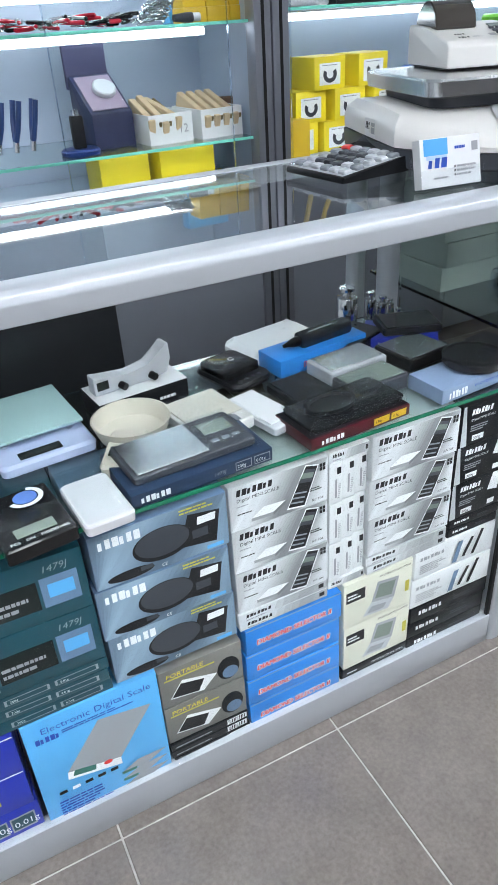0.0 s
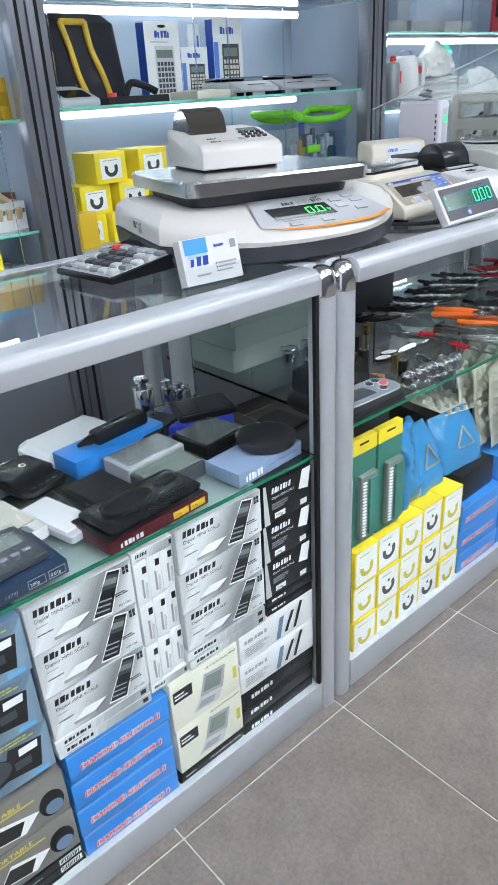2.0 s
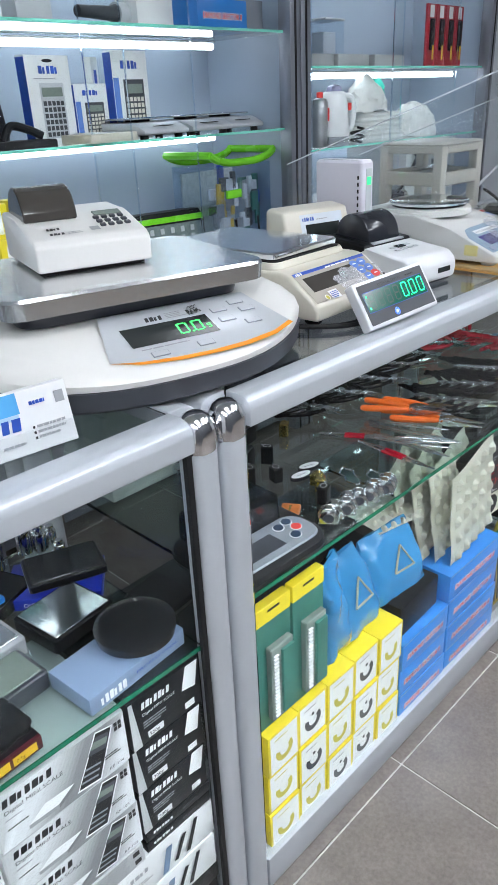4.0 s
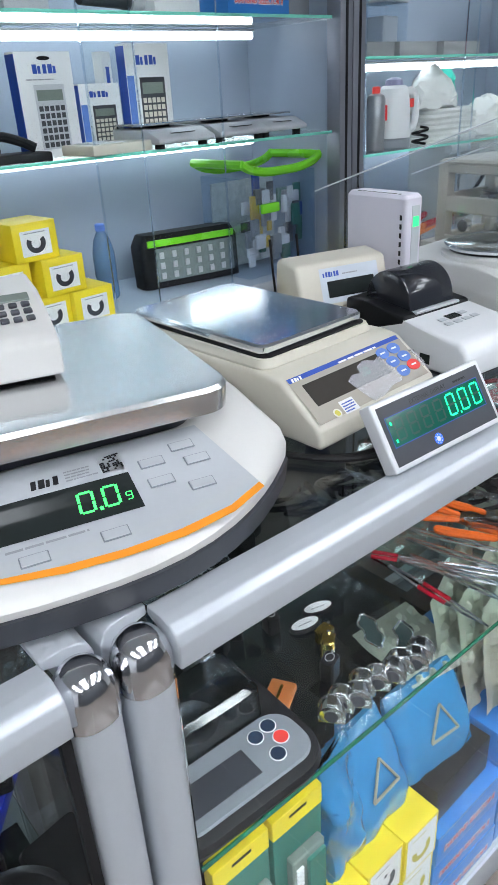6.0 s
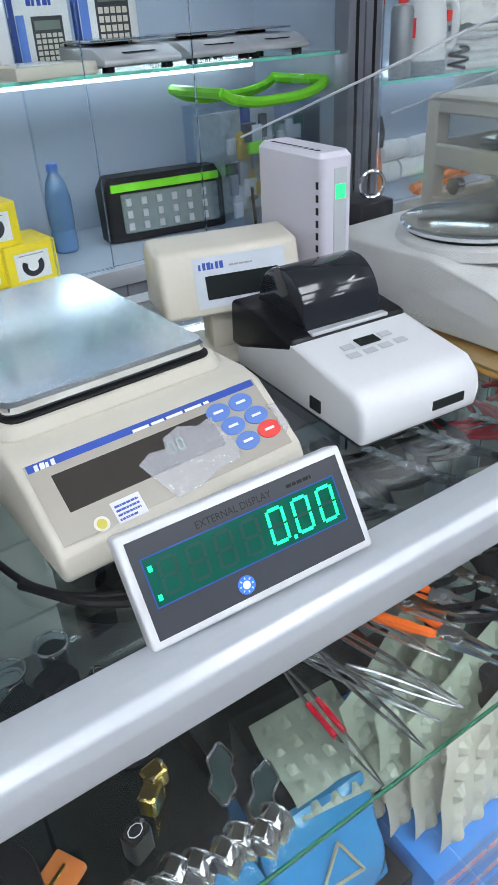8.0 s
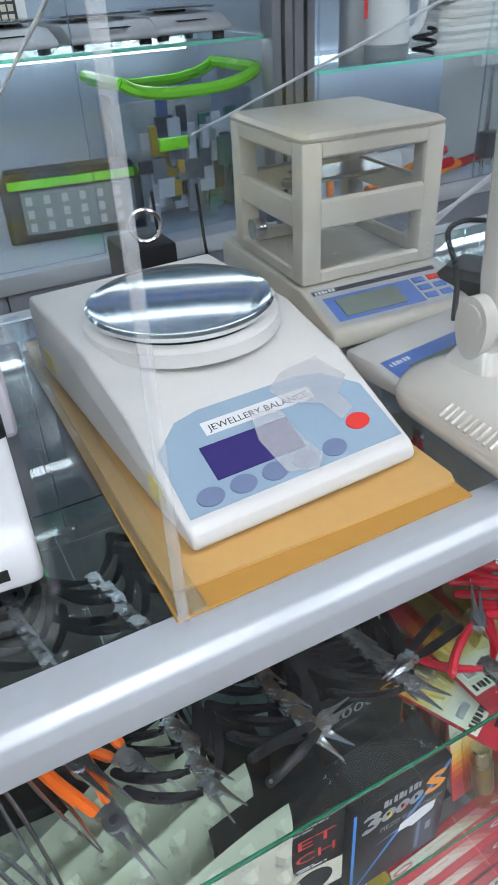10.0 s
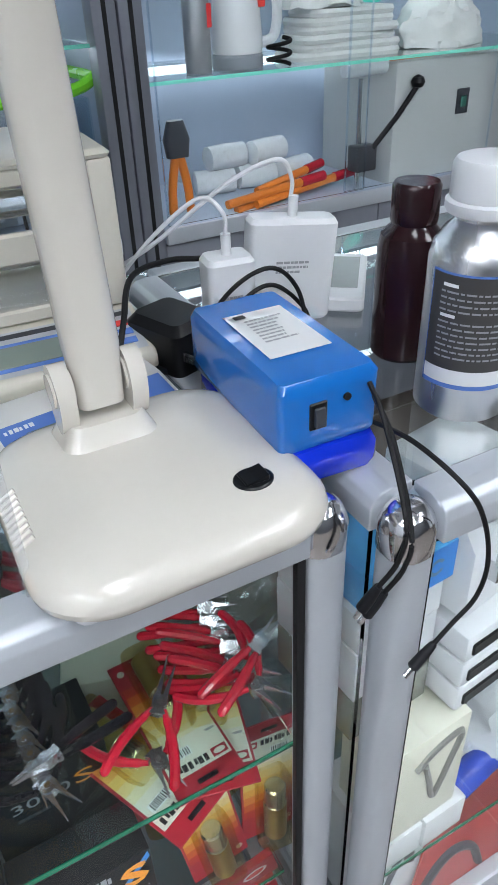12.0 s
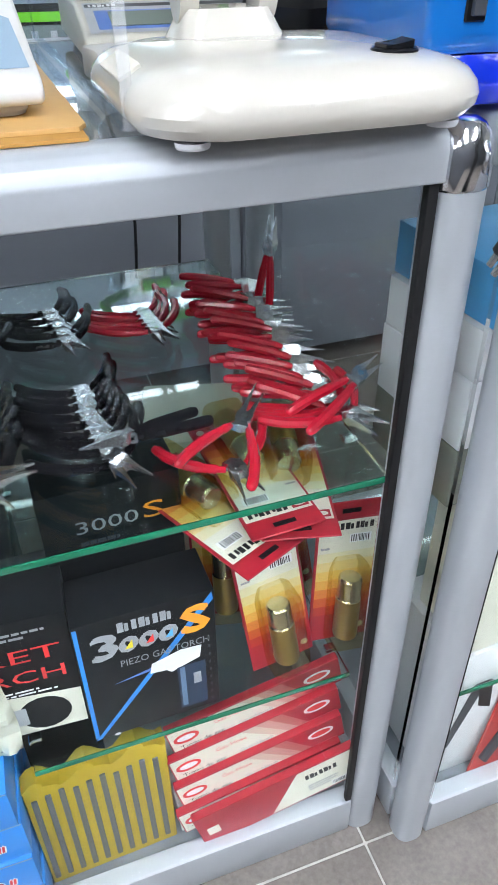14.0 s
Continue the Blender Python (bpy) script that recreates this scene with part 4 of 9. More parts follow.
part("lid", loft([rring(0.044, 0.044, 0.014, 0.0145, 5, 0, 0.012), rring(0.044, 0.044, 0.014, 0.026, 5, 0, 0.012), rring(0.036, 0.036, 0.012, 0.031, 5, 0, 0.012)]), GLOSSBLK, t)
p = Print().disc(0, 0, 0.007, 0.007, INKWHITE, 14, 20, 330, 0.6)
p.put(t, Matrix.Translation((0.004, 0.012, 0.0312)), "maker_mark")
for k in range(4):
    part("key", lathe([(0.004, 0), (0.004, 0.0015)], 10), GREYPL, t, m=Matrix.Translation((-0.024 + 0.016 * k, -0.048, 0.0135)))
carton("selector_box", 0.215, 0.075, 0.035, BLUECARD, pose(-0.317, 0.318, SH1, 0, 0, 7), "blue selector box with red lettering on a shelf", "box", "diamond selector boxes", f_blueside)
t = thing("diamond_tester", pose(-0.292, 0.320, SH1 + 0.0355, 0, 0, 8), "black handheld diamond tester lying on its box", "gem tester")
part("body", loft([rring(0.062, 0.014, 0.004, 0), rring(0.064, 0.016, 0.004, 0.008), rring(0.063, 0.015, 0.004, 0.022), rring(0.060, 0.012, 0.004, 0.025)]), GLOSSBLK, t)
part("nose", tube([(-0.060, 0, 0.012), (-0.078, 0, 0.012), (-0.088, 0, 0.012), (-0.100, 0, 0.011)], 0.009, 12, (1.2, 1.0, 0.6, 0.4)), BLACKPL, t)
p = Print().lines(-0.04, -0.004, 0.085, 0.008, 1, INKGREY, 3)
p.put(t, Matrix.Translation((0, 0, 0.0252)), "lettering")
solo("bubble_bag", loft([[(x * s, y * s, z + 0.004 * math.sin(9 * x * 30 + y * 70)) for x, y, z in rring(0.095, 0.06, 0.02, zz, 8)] for zz, s in ((0, 1), (0.012, 1.02), (0.022, 0.85))]), mat("frosted_film", (0.72, 0.74, 0.76), 0.3, 0, 0.1, 120, 0.3), pose(-0.352, 0.412, SH1, 0, 0, 10), "crumpled clear bag lying on the glass shelf", "bag")
flat_scale(-0.299, 0.226, 0.135, 0.080, 0.030, 5, SILVERPL, STEEL, "grey pocket scale with a wide steel plate", 0.9, False)
wrapping(flat_scale(-0.306, 0.140, 0.122, 0.072, 0.030, 5, GREYPL, LCD, "pocket scale under a clear plastic lid", 0.9, False), 0.122, 0.072, 0.034, 5)
wrapping(flat_scale(-0.420, 0.178, 0.088, 0.125, 0.018, 6, BLACKPL, BLACKPL, "glossy black pocket scale in clear wrapping", 0.8, False), 0.088, 0.125, 0.022, 3)
carton("scale_box", 0.205, 0.105, 0.021, MAROON, pose(-0.408, 0.076, SH1, 0, 0, 4), "maroon and black flat scale box with amber labels", "box", "shelf boxes", f_maroon, lambda p, w, d: p.rect(0.001, 0.004, w - 0.001, d - 0.001, BLACKCARD))
t = thing("pocket_scale", pose(-0.402, 0.082, SH1 + 0.0218, 0, 0, 6), "black scale with an oval tray in a blister", "pocket scale", "pocket scales")
part("body", loft([rring(0.096, 0.046, 0.012, 0), rring(0.098, 0.048, 0.012, 0.008), rring(0.092, 0.042, 0.012, 0.012)]), GLOSSBLK, t)
part("oval_tray", loft([[(-0.030 + a * k, b * k, z) for a, b, _ in [(0.048 * math.cos(2 * math.pi * i / 28), 0.030 * math.sin(2 * math.pi * i / 28), 0) for i in range(28)]] for k, z in ((1, 0.0125), (1.02, 0.020), (0.9, 0.020), (0.8, 0.0155))]), BLACKPL, t)
wrapping(t, 0.196, 0.096, 0.0215, 9)
part("display", box(0.04, 0.02, 0.001, 0.0003, 1, (0.062, 0.012, 0.0122)), LCDDK, t)
flat_scale(-0.157, 0.210, 0.112, 0.098, 0.026, 8, BLACKPL, mat("mirror_plate", (0.55, 0.56, 0.56), 0.06, 1.0, 0.01, 40), "black pocket scale with a mirror steel plate", 0.96, False)
carton("scale_box", 0.17, 0.085, 0.028, mat("pale_blue_card", (0.20, 0.27, 0.40), 0.35), pose(-0.155, 0.075, SH1, 0, 0, 5), "pale blue flat scale box at the shelf edge", "box", "shelf boxes", f_lightblue)
t = thing("pocket_scale", pose(-0.118, 0.082, SH1 + 0.0285, 0, 0, 8), "round black pocket scale with flip-out body", "pocket scale", "pocket scales")
part("round_plate", lathe([(0.050, 0.0), (0.056, 0.004), (0.058, 0.012), (0.058, 0.018), (0.052, 0.020), (0.050, 0.0175), (0.001, 0.0172)], 36), GLOSSBLK, t)
part("body", loft([rring(0.034, 0.042, 0.008, 0.0, 5, 0.075, 0.02), rring(0.036, 0.044, 0.008, 0.008, 5, 0.075, 0.02), rring(0.033, 0.041, 0.008, 0.014, 5, 0.075, 0.02)]), BLACKPL, t)
carton("scale_box", 0.15, 0.10, 0.020, ROYAL, pose(-0.118, 0.295, SH1, 0, 0, -38), "royal blue digital scale box under a black scale", "box", "shelf boxes", lambda p, w, h: p.text("DIGITAL SCALE", w * .2, h * .25, h * .5, INKWHITE, 0, w * .5))
flat_scale(-0.098, 0.300, 0.125, 0.085, 0.016, -20, BLACKPL, GLOSSBLK, "flat black pocket scale on a royal blue box", 0.96, False, z=SH1 + 0.0205)
flat_scale(-0.215, 0.330, 0.125, 0.085, 0.022, 22, GLOSSBLK, BLACKPL, "black covered pocket scale at the back of the shelf", 0.96, False)
for k, (x, y, r, h) in enumerate(((-0.165, 0.425, 0.024, 0.086), (-0.100, 0.428, 0.014, 0.060), (-0.076, 0.415, 0.013, 0.050), (-0.052, 0.420, 0.010, 0.036), (-0.062, 0.375, 0.010, 0.030))):
    solo("calibration_weight", lathe([(r * .9, 0), (r, 0.002), (r, h * .70), (r * .92, h * .74), (r * .45, h * .78), (r * .42, h * .84), (r * .72, h * .90), (r * .74, h * .97), (r * .6, h)], 24), CHROME, pose(x, y, SH1), "polished steel calibration weight on the glass shelf", "weight", "calibration weights")


# ---- on the counters ----
TOP = 1.0175
I4 = Matrix()


def incline(y0, z0, y1, z1, u0=0.0):
    """From a print's (u, v) to a slope that rises from (y0, z0) to (y1, z1), u along x from u0."""
    d = Vector((0, y1 - y0, z1 - z0)).normalized()
    n = Vector((0, -d.z, d.y))
    return Matrix(((1, 0, 0, u0), (0, d.y, n.y, y0), (0, d.z, n.z, z0), (0, 0, 0, 1)))


def big_balance():
    t = thing("counting_scale", pose(-0.006, 0.045, TOP, 0, 0, -14), "large white counting scale with steel pan and green digits", "weighing scale")
    hw = 0.248

    def outline(k, back, front):
        pts = []
        for i in range(25):
            a = -1 + i / 12
            x = k * hw * math.sin(a * math.pi / 2 * 0.98)
            pts.append((x, front + 0.115 * (abs(x) / (k * hw)) ** 2.6))
        pts += [(k * hw, back * 0.6), (k * hw * 0.96, back), (-k * hw * 0.96, back), (-k * hw, back * 0.6)]
        return pts

    def ring(k, back, front, z0, slope):
        return [(x, y, z0 + slope * max(0.0, min(y, 0.16))) for x, y in outline(k, back, front)]
    part("base", loft([ring(0.965, 0.37, 0.010, 0.005, 0), ring(0.995, 0.383, 0.004, 0.010, 0.01), ring(1.003, 0.386, 0.000, 0.034, 0.05)]), GREYPL, t, "dark grey base")
    part("housing", loft([ring(0.998, 0.383, 0.003, 0.0345, 0.06), ring(1.0, 0.384, 0.002, 0.041, 0.14), ring(0.985, 0.38, 0.008, 0.046, 0.22), ring(0.93, 0.36, 0.024, 0.049, 0.285)]), OFFWHITE, t)
    for x in (-0.13, 0.13):
        for y in (0.07, 0.33):
            part("foot", lathe([(0.018, 0), (0.02, 0.004), (0.02, 0.010), (0.012, 0.012)], 18), RUBBER, t, m=Matrix.Translation((x, y, 0)))
    M = incline(0.015, 0.0538, 0.155, 0.0948, -0.104)
    L = 0.13
    p = Print()
    p.poly([(0.012, 0.024), (0.05, 0.008), (0.10, 0.0), (0.15, -0.002), (0.20, 0.0), (0.25, 0.010), (0.288, 0.028), (0.262, L), (0.038, L)], SILVERPL)
    p.poly([(0.012, 0.024), (0.05, 0.008), (0.10, 0.0), (0.15, -0.002), (0.20, 0.0), (0.25, 0.010), (0.288, 0.028), (0.286, 0.035), (0.25, 0.018), (0.20, 0.009), (0.15, 0.006), (0.10, 0.008), (0.05, 0.014)], ORANGE)
    p.mark(0.095, 0.098, 0.026, 0.011, INKBLK, 4).lines(0.126, 0.098, 0.03, 0.014, 4, INKGREY, 2).lines(0.06, 0.034, 0.08, 0.005, 1, INKGREY, 5)
    p.put(t, M, "control_panel", "silver panel with an orange stripe")
    p = Print()
    p.h = 0.0012
    p.rect(0.052, 0.044, 0.180, 0.090, LCDDK)
    for k, u in enumerate((0.126, 0.148)):
        p.seven(u, 0.054, 0.015, 0.026, "0", GREENLED)
    p.rect(0.1435, 0.053, 0.1465, 0.057, GREENLED).seven(0.168, 0.056, 0.006, 0.010, "g", GREENLED)
    p.put(t, M, "display", "black display with green digits 0.0")
    p = Print()
    rnd = random.Random(4)
    p.rect(0.158, 0.096, 0.180, 0.118, PAPER)
    for a in range(9):
        for b in range(9):
            if rnd.random() < 0.5 or (a < 3 and b < 3 and not (a == 1 and b == 1)):
                p.rect(0.159 + a * 0.0022, 0.097 + b * 0.0022, 0.1611 + a * 0.0022, 0.0991 + b * 0.0022, INKBLK)
    p.put(t, M, "square_label")
    for u, v in ((0.192, 0.088), (0.226, 0.100), (0.192, 0.062), (0.233, 0.078), (0.225, 0.046), (0.135, 0.018), (0.068, 0.016)):
        part("key", box(0.024, 0.012, 0.0016, 0.0006, 1, (u + 0.012, v + 0.006, 0.0004)), MIDGREY, t, m=M)
        part("key_cap", box(0.022, 0.010, 0.0022, 0.0006, 1, (u + 0.012, v + 0.006, 0.0004)), SILVERPL, t, m=M)
    part("pan_support", loft([rring(0.163, 0.115, 0.03, 0.09, 5, 0, 0.26), rring(0.168, 0.120, 0.03, 0.112, 5, 0, 0.26)]), GREYPL, t)
    pan = loft([rring(0.178, 0.136, 0.025, 0.108, 6, 0, 0.26), rring(0.191, 0.148, 0.028, 0.112, 6, 0, 0.26), rring(0.193, 0.150, 0.03, 0.134, 6, 0, 0.26), rring(0.190, 0.147, 0.028, 0.138, 6, 0, 0.26), rring(0.181, 0.138, 0.026, 0.1385, 6, 0, 0.26), rring(0.153, 0.110, 0.02, 0.1385, 6, 0, 0.26)])
    part("pan", pan, STEEL, t, "brushed steel weighing pan")
    p = Print().rect(0, 0, 0.05, 0.03, PAPER).mark(0.004, 0.012, 0.02, 0.012, INKBLK, 4).rect(0.03, 0.006, 0.047, 0.024, INKGREY)
    p.put(t, Matrix(((0, 0, -1, -hw * 1.0 + 0.0007), (-1, 0, 0, 0.25), (0, 1, 0, 0.045), (0, 0, 0, 1))), "side_label")
    return t


big_balance()


def printer_till():
    """A small white printer with key pad, on the scale's pan."""
    t = thing("label_printer", pose(0.020, 0.262, TOP + 0.139, 0, 0, -16), "white label printer with smoked paper cover and dark keys", "printer")
    body = profile([(0, 0.004), (0, 0.038), (0.012, 0.046), (0.10, 0.066), (0.175, 0.07), (0.18, 0.064), (0.18, 0.004)], 0.168, 0.006)
    part("body", body, OFFWHITE, t)
    part("base", box(0.15, 0.16, 0.004, 0.001, 1, (0, 0.09, 0.0)), RUBBER, t)
    cover = profile([(0.10 + 0.042 - 0.046 * math.cos(math.pi * i / 12), 0.050 + 0.046 * math.sin(math.pi * i / 12)) for i in range(13)], 0.078, 0.002, 1)
    part("paper_cover", cover, mat("smoked_plastic", (0.05, 0.045, 0.04), 0.1, 0, 0.05, 40, 0, 0.2, 0.5), t, "smoked plastic paper cover", pose(-0.036, -0.02, 0.012))
    M = incline(0.012, 0.0462, 0.10, 0.0662, -0.084)
    p = Print().mark(0.03, 0.012, 0.022, 0.008, INKBLK, 4).mark(0.03, 0.030, 0.02, 0.008, INKBLK, 4).lines(0.056, 0.012, 0.03, 0.008, 2, INKGREY, 3).rect(0.09, 0.014, 0.104, 0.028, INKGREY)
    p.put(t, M, "lettering")
    part("display", box(0.042, 0.016, 0.002, 0.0005, 1, (0.135, 0.078, 0)), LCD, t, m=M)
    for a in range(4):
        for b in range(3):
            part("key", box(0.0085, 0.007, 0.004, 0.001, 1, (0.112 + a * 0.0125, 0.028 + b * 0.0155, 0)), GREYPL, t, m=M)
    return t


printer_till()


def calculator():
    t = thing("calculator", pose(-0.250, 0.272, TOP, 0, 0, -84), "silver desk calculator with grey keys and tilted display", "calculator")
    part("body", profile([(-0.10, 0.004), (-0.10, 0.014), (0.05, 0.030), (0.058, 0.034), (0.098, 0.056), (0.10, 0.05), (0.10, 0.004)], 0.155, 0.003), BLACKPL, t)
    M = incline(-0.098, 0.0149, 0.05, 0.0306, -0.0775)
    p = Print().rect(0.006, 0.002, 0.149, 0.142, SILVERPL)
    p.put(t, M, "face_plate")
    for a in range(6):
        for b in range(5):
            m = BTNRED if (a, b) == (0, 4) else (GREYPL if 0 < a < 4 and 0 < b < 4 else SILVERPL if (a + b) % 3 else MIDGREY)
            part("key", loft([rring(0.0095, 0.0085, 0.003, 0, 3), rring(0.0095, 0.0085, 0.003, 0.004, 3), rring(0.0075, 0.0065, 0.003, 0.0065, 3)]), m, t, m=M @ Matrix.Translation((0.020 + a * 0.0232, 0.018 + b * 0.026, 0.0005)))
    D = incline(0.058, 0.0345, 0.098, 0.0565, -0.0775)
    part("display", box(0.10, 0.030, 0.002, 0.0005, 1, (0.0775, 0.022, 0)), LCD, t, m=D)
    p = Print().rect(0.004, 0.003, 0.151, 0.043, GREYPL)
    p.put(t, D, "display_bezel")
    return t


calculator()


def card_holder():
    t = thing("card_holder", pose(-0.222, 0.062, TOP, 0, 0, -6), "white business cards in a clear acrylic holder", "card holder")
    tilt = pose(0, 0.0, 0.004, -14)
    part("card_block", box(0.106, 0.020, 0.070, 0.0005, 1, (0, 0.014, 0.002)), PAPER, t, m=tilt)
    p = Print().rect(0.006, 0.046, 0.048, 0.069, SKYCARD).rect(0.010, 0.040, 0.046, 0.046, mat("pale_sky_print", (0.42, 0.56, 0.72), 0.4)).mark(0.012, 0.028, 0.034, 0.014, INKBLUE, 3).lines(0.060, 0.052, 0.026, 0.008, 1, INKBLUE, 3).rect(0.090, 0.047, 0.101, 0.060, INKGREY)
    p.lines(0.062, 0.014, 0.036, 0.018, 3, INKGREY, 4).lines(0.02, 0.012, 0.03, 0.006, 1, INKGREY, 5).rect(0.057, 0.014, 0.0595, 0.017, INKBLK).rect(0.057, 0.020, 0.0595, 0.023, INKBLK).rect(0.057, 0.026, 0.0595, 0.029, INKBLK)
    p.put(t, tilt @ Matrix(((1, 0, 0, -0.053), (0, 0, -1, 0.0036), (0, 1, 0, 0.002), (0, 0, 0, 1))), "printed_card")
    h = bmesh.new()
    add(h, box(0.112, 0.0025, 0.028, 0.0005, 1, (0, -0.001, 0.0)), tilt)
    add(h, box(0.112, 0.0025, 0.05, 0.0005, 1, (0, 0.028, 0.0)), tilt)
    add(h, box(0.112, 0.050, 0.0025, 0.0005, 1, (0, 0.014, 0.0)))
    part("holder", h, ACRYL, t).visible_shadow = False
    return t


card_holder()


# Half-clear white that paints the glare on the balances' glossy protective film.
FILMGLARE = mat("film_glare", (0.72, 0.72, 0.76), 0.16, 0, 0.1, 60, 0.3, 0.2, 0.3)
FILMGLARE.node_tree.nodes["Principled BSDF"].inputs["Alpha"].default_value = 0.30


def lab_balance():
    t = thing("precision_balance", pose(0.450, 0.125, TOP, 0, 0, 3) @ Matrix.Diagonal((0.88, 1, 1, 1)), "cream precision balance with square steel pan and pale film glare", "balance")
    part("housing", profile([(0.0, 0.010), (0.0, 0.026), (0.006, 0.038), (0.062, 0.080), (0.085, 0.084), (0.40, 0.080), (0.42, 0.05), (0.42, 0.010)], 0.262, 0.012, 4), CREAM, t)
    for x in (-0.10, 0.10):
        for y in (0.03, 0.37):
            part("foot", lathe([(0.014, 0), (0.016, 0.003), (0.016, 0.012)], 16), RUBBER, t, m=Matrix.Translation((x, y, 0)))
    part("pan_collar", loft([rring(0.119, 0.146, 0.02, 0.076, 5, -0.005, 0.239), rring(0.1205, 0.1475, 0.02, 0.086, 5, -0.005, 0.239), rring(0.1165, 0.1435, 0.02, 0.095, 5, -0.005, 0.239)]), CREAM, t)
    part("pan_gap", loft([rring(0.111, 0.139, 0.015, 0.0945, 5, -0.005, 0.239), rring(0.111, 0.139, 0.015, 0.0965, 5, -0.005, 0.239)]), RUBBER, t)
    part("pan", loft([rring(0.1035, 0.130, 0.012, 0.096, 5, -0.005, 0.239), rring(0.1075, 0.134, 0.012, 0.099, 5, -0.005, 0.239), rring(0.1085, 0.135, 0.012, 0.107, 5, -0.005, 0.239), rring(0.1055, 0.132, 0.012, 0.110, 5, -0.005, 0.239)]), mat("mirror_steel", (0.84, 0.87, 0.90), 0.12, 1.0, 0.02, 30, 0, 0.03), t, "polished steel pan")
    M = incline(0.0065, 0.0396, 0.0615, 0.0808, -0.131)
    p = Print().rect(0.008, 0.0, 0.250, 0.068, mat("taupe_film", (0.40, 0.37, 0.32), 0.2, 0, 0.03, 40)).rect(0.010, 0.0615, 0.248, 0.068, INKBLUE).mark(0.016, 0.0615, 0.02, 0.005, INKWHITE, 4).lines(0.11, 0.0615, 0.12, 0.005, 1, INKWHITE, 3)
    p.put(t, M, "control_panel")
    part("display", box(0.160, 0.032, 0.0012, 0.0003, 1, (0.106, 0.038, 0)), mat("smoked_window", (0.05, 0.045, 0.04), 0.1, 0, 0.05, 40), t, m=M)
    p = Print()
    for k in range(2):
        p.seven(0.131 + 0.0095 * k, 0.032, 0.0065, 0.011, "0", mat("dim_green_digits_" + "ab"[k], (0.12, 0.42, 0.32), 0.3), 0.1)
    p.put(t, M @ Matrix.Translation((0, 0, 0.0014)), "digits")
    for k, (u, v) in enumerate(((0.196, 0.0505), (0.2235, 0.0515), (0.2025, 0.0345), (0.231, 0.0355), (0.208, 0.0175), (0.2355, 0.0195))):
        part("key", loft([[(0.0132 * math.cos(2 * math.pi * i / 18), 0.0082 * math.sin(2 * math.pi * i / 18), z) for i in range(18)] for z in (0, 0.0014)]), BTNRED if k == 5 else BTNBLUE, t, m=M @ Matrix.Translation((u, v, 0)))
        part("key_letters", box(0.011, 0.0022, 0.0005, 0.0, 1, (u, v, 0.0014)), INKWHITE, t, m=M)
    # Pale pieces cut to the outline of the glare on the film.
    glare = [(0.098, 0.034), (0.112, 0.040), (0.128, 0.038), (0.131, 0.047), (0.150, 0.052), (0.168, 0.046), (0.185, 0.049), (0.186, 0.041), (0.189, 0.033), (0.192, 0.026), (0.194, 0.015), (0.192, 0.010), (0.190, 0.006), (0.165, 0.005), (0.140, -0.002), (0.116, -0.003), (0.108, 0.012)]
    part("film_glare_patch", slab(glare, 0.0008), FILMGLARE, t, "pale patch for the glare on glossy protective film", M @ Matrix.Translation((0, 0, 0.0022)))
    glint = [(0.245, 0.040), (0.255, 0.038), (0.257, 0.016), (0.249, 0.010), (0.246, 0.020), (0.251, 0.028)]
    part("film_glare_patch", slab(glint, 0.0008), FILMGLARE, t, "small pale patch for the glare on protective film", M @ Matrix.Translation((0, 0, 0.0022)))
    p = Print().rect(0.058, 0.010, 0.086, 0.028, PAPER).lines(0.060, 0.012, 0.024, 0.014, 4, INKBLUE, 4).disc(0.044, 0.016, 0.007, 0.006, CREAMCARD, 20).disc(0.044, 0.016, 0.0045, 0.004, YELGREY, 16)
    p.put(t, M @ Matrix.Translation((0, -0.012, 0.0008)), "sticker")
    part("connector", tube([(0.0, -0.004, 0.020), (0.0, -0.018, 0.020), (0.0, -0.026, 0.020)], 0.007, 12, (1, 1, 0.7)), CHROME, t, m=Matrix.Translation((-0.01, 0, 0)))
    return t


lab_balance()
solo("cable", tube(arc([(0.455, 0.112, TOP + 0.02), (0.40, 0.085, TOP + 0.006), (0.33, 0.12, TOP + 0.006), (0.30, 0.20, TOP + 0.006), (0.285, 0.34, TOP + 0.006), (0.30, 0.5, TOP + 0.006)], 10), 0.003, 8), RUBBER, I4, "black cable lying on the counter glass", "cable")
solo("cable", tube(arc([(0.41, 0.062, TOP + 0.012), (0.385, 0.075, TOP + 0.005), (0.345, 0.10, TOP + 0.005), (0.31, 0.15, TOP + 0.005)], 10), 0.004, 8), RUBBER, I4, "thick black display cable on the counter", "cable")


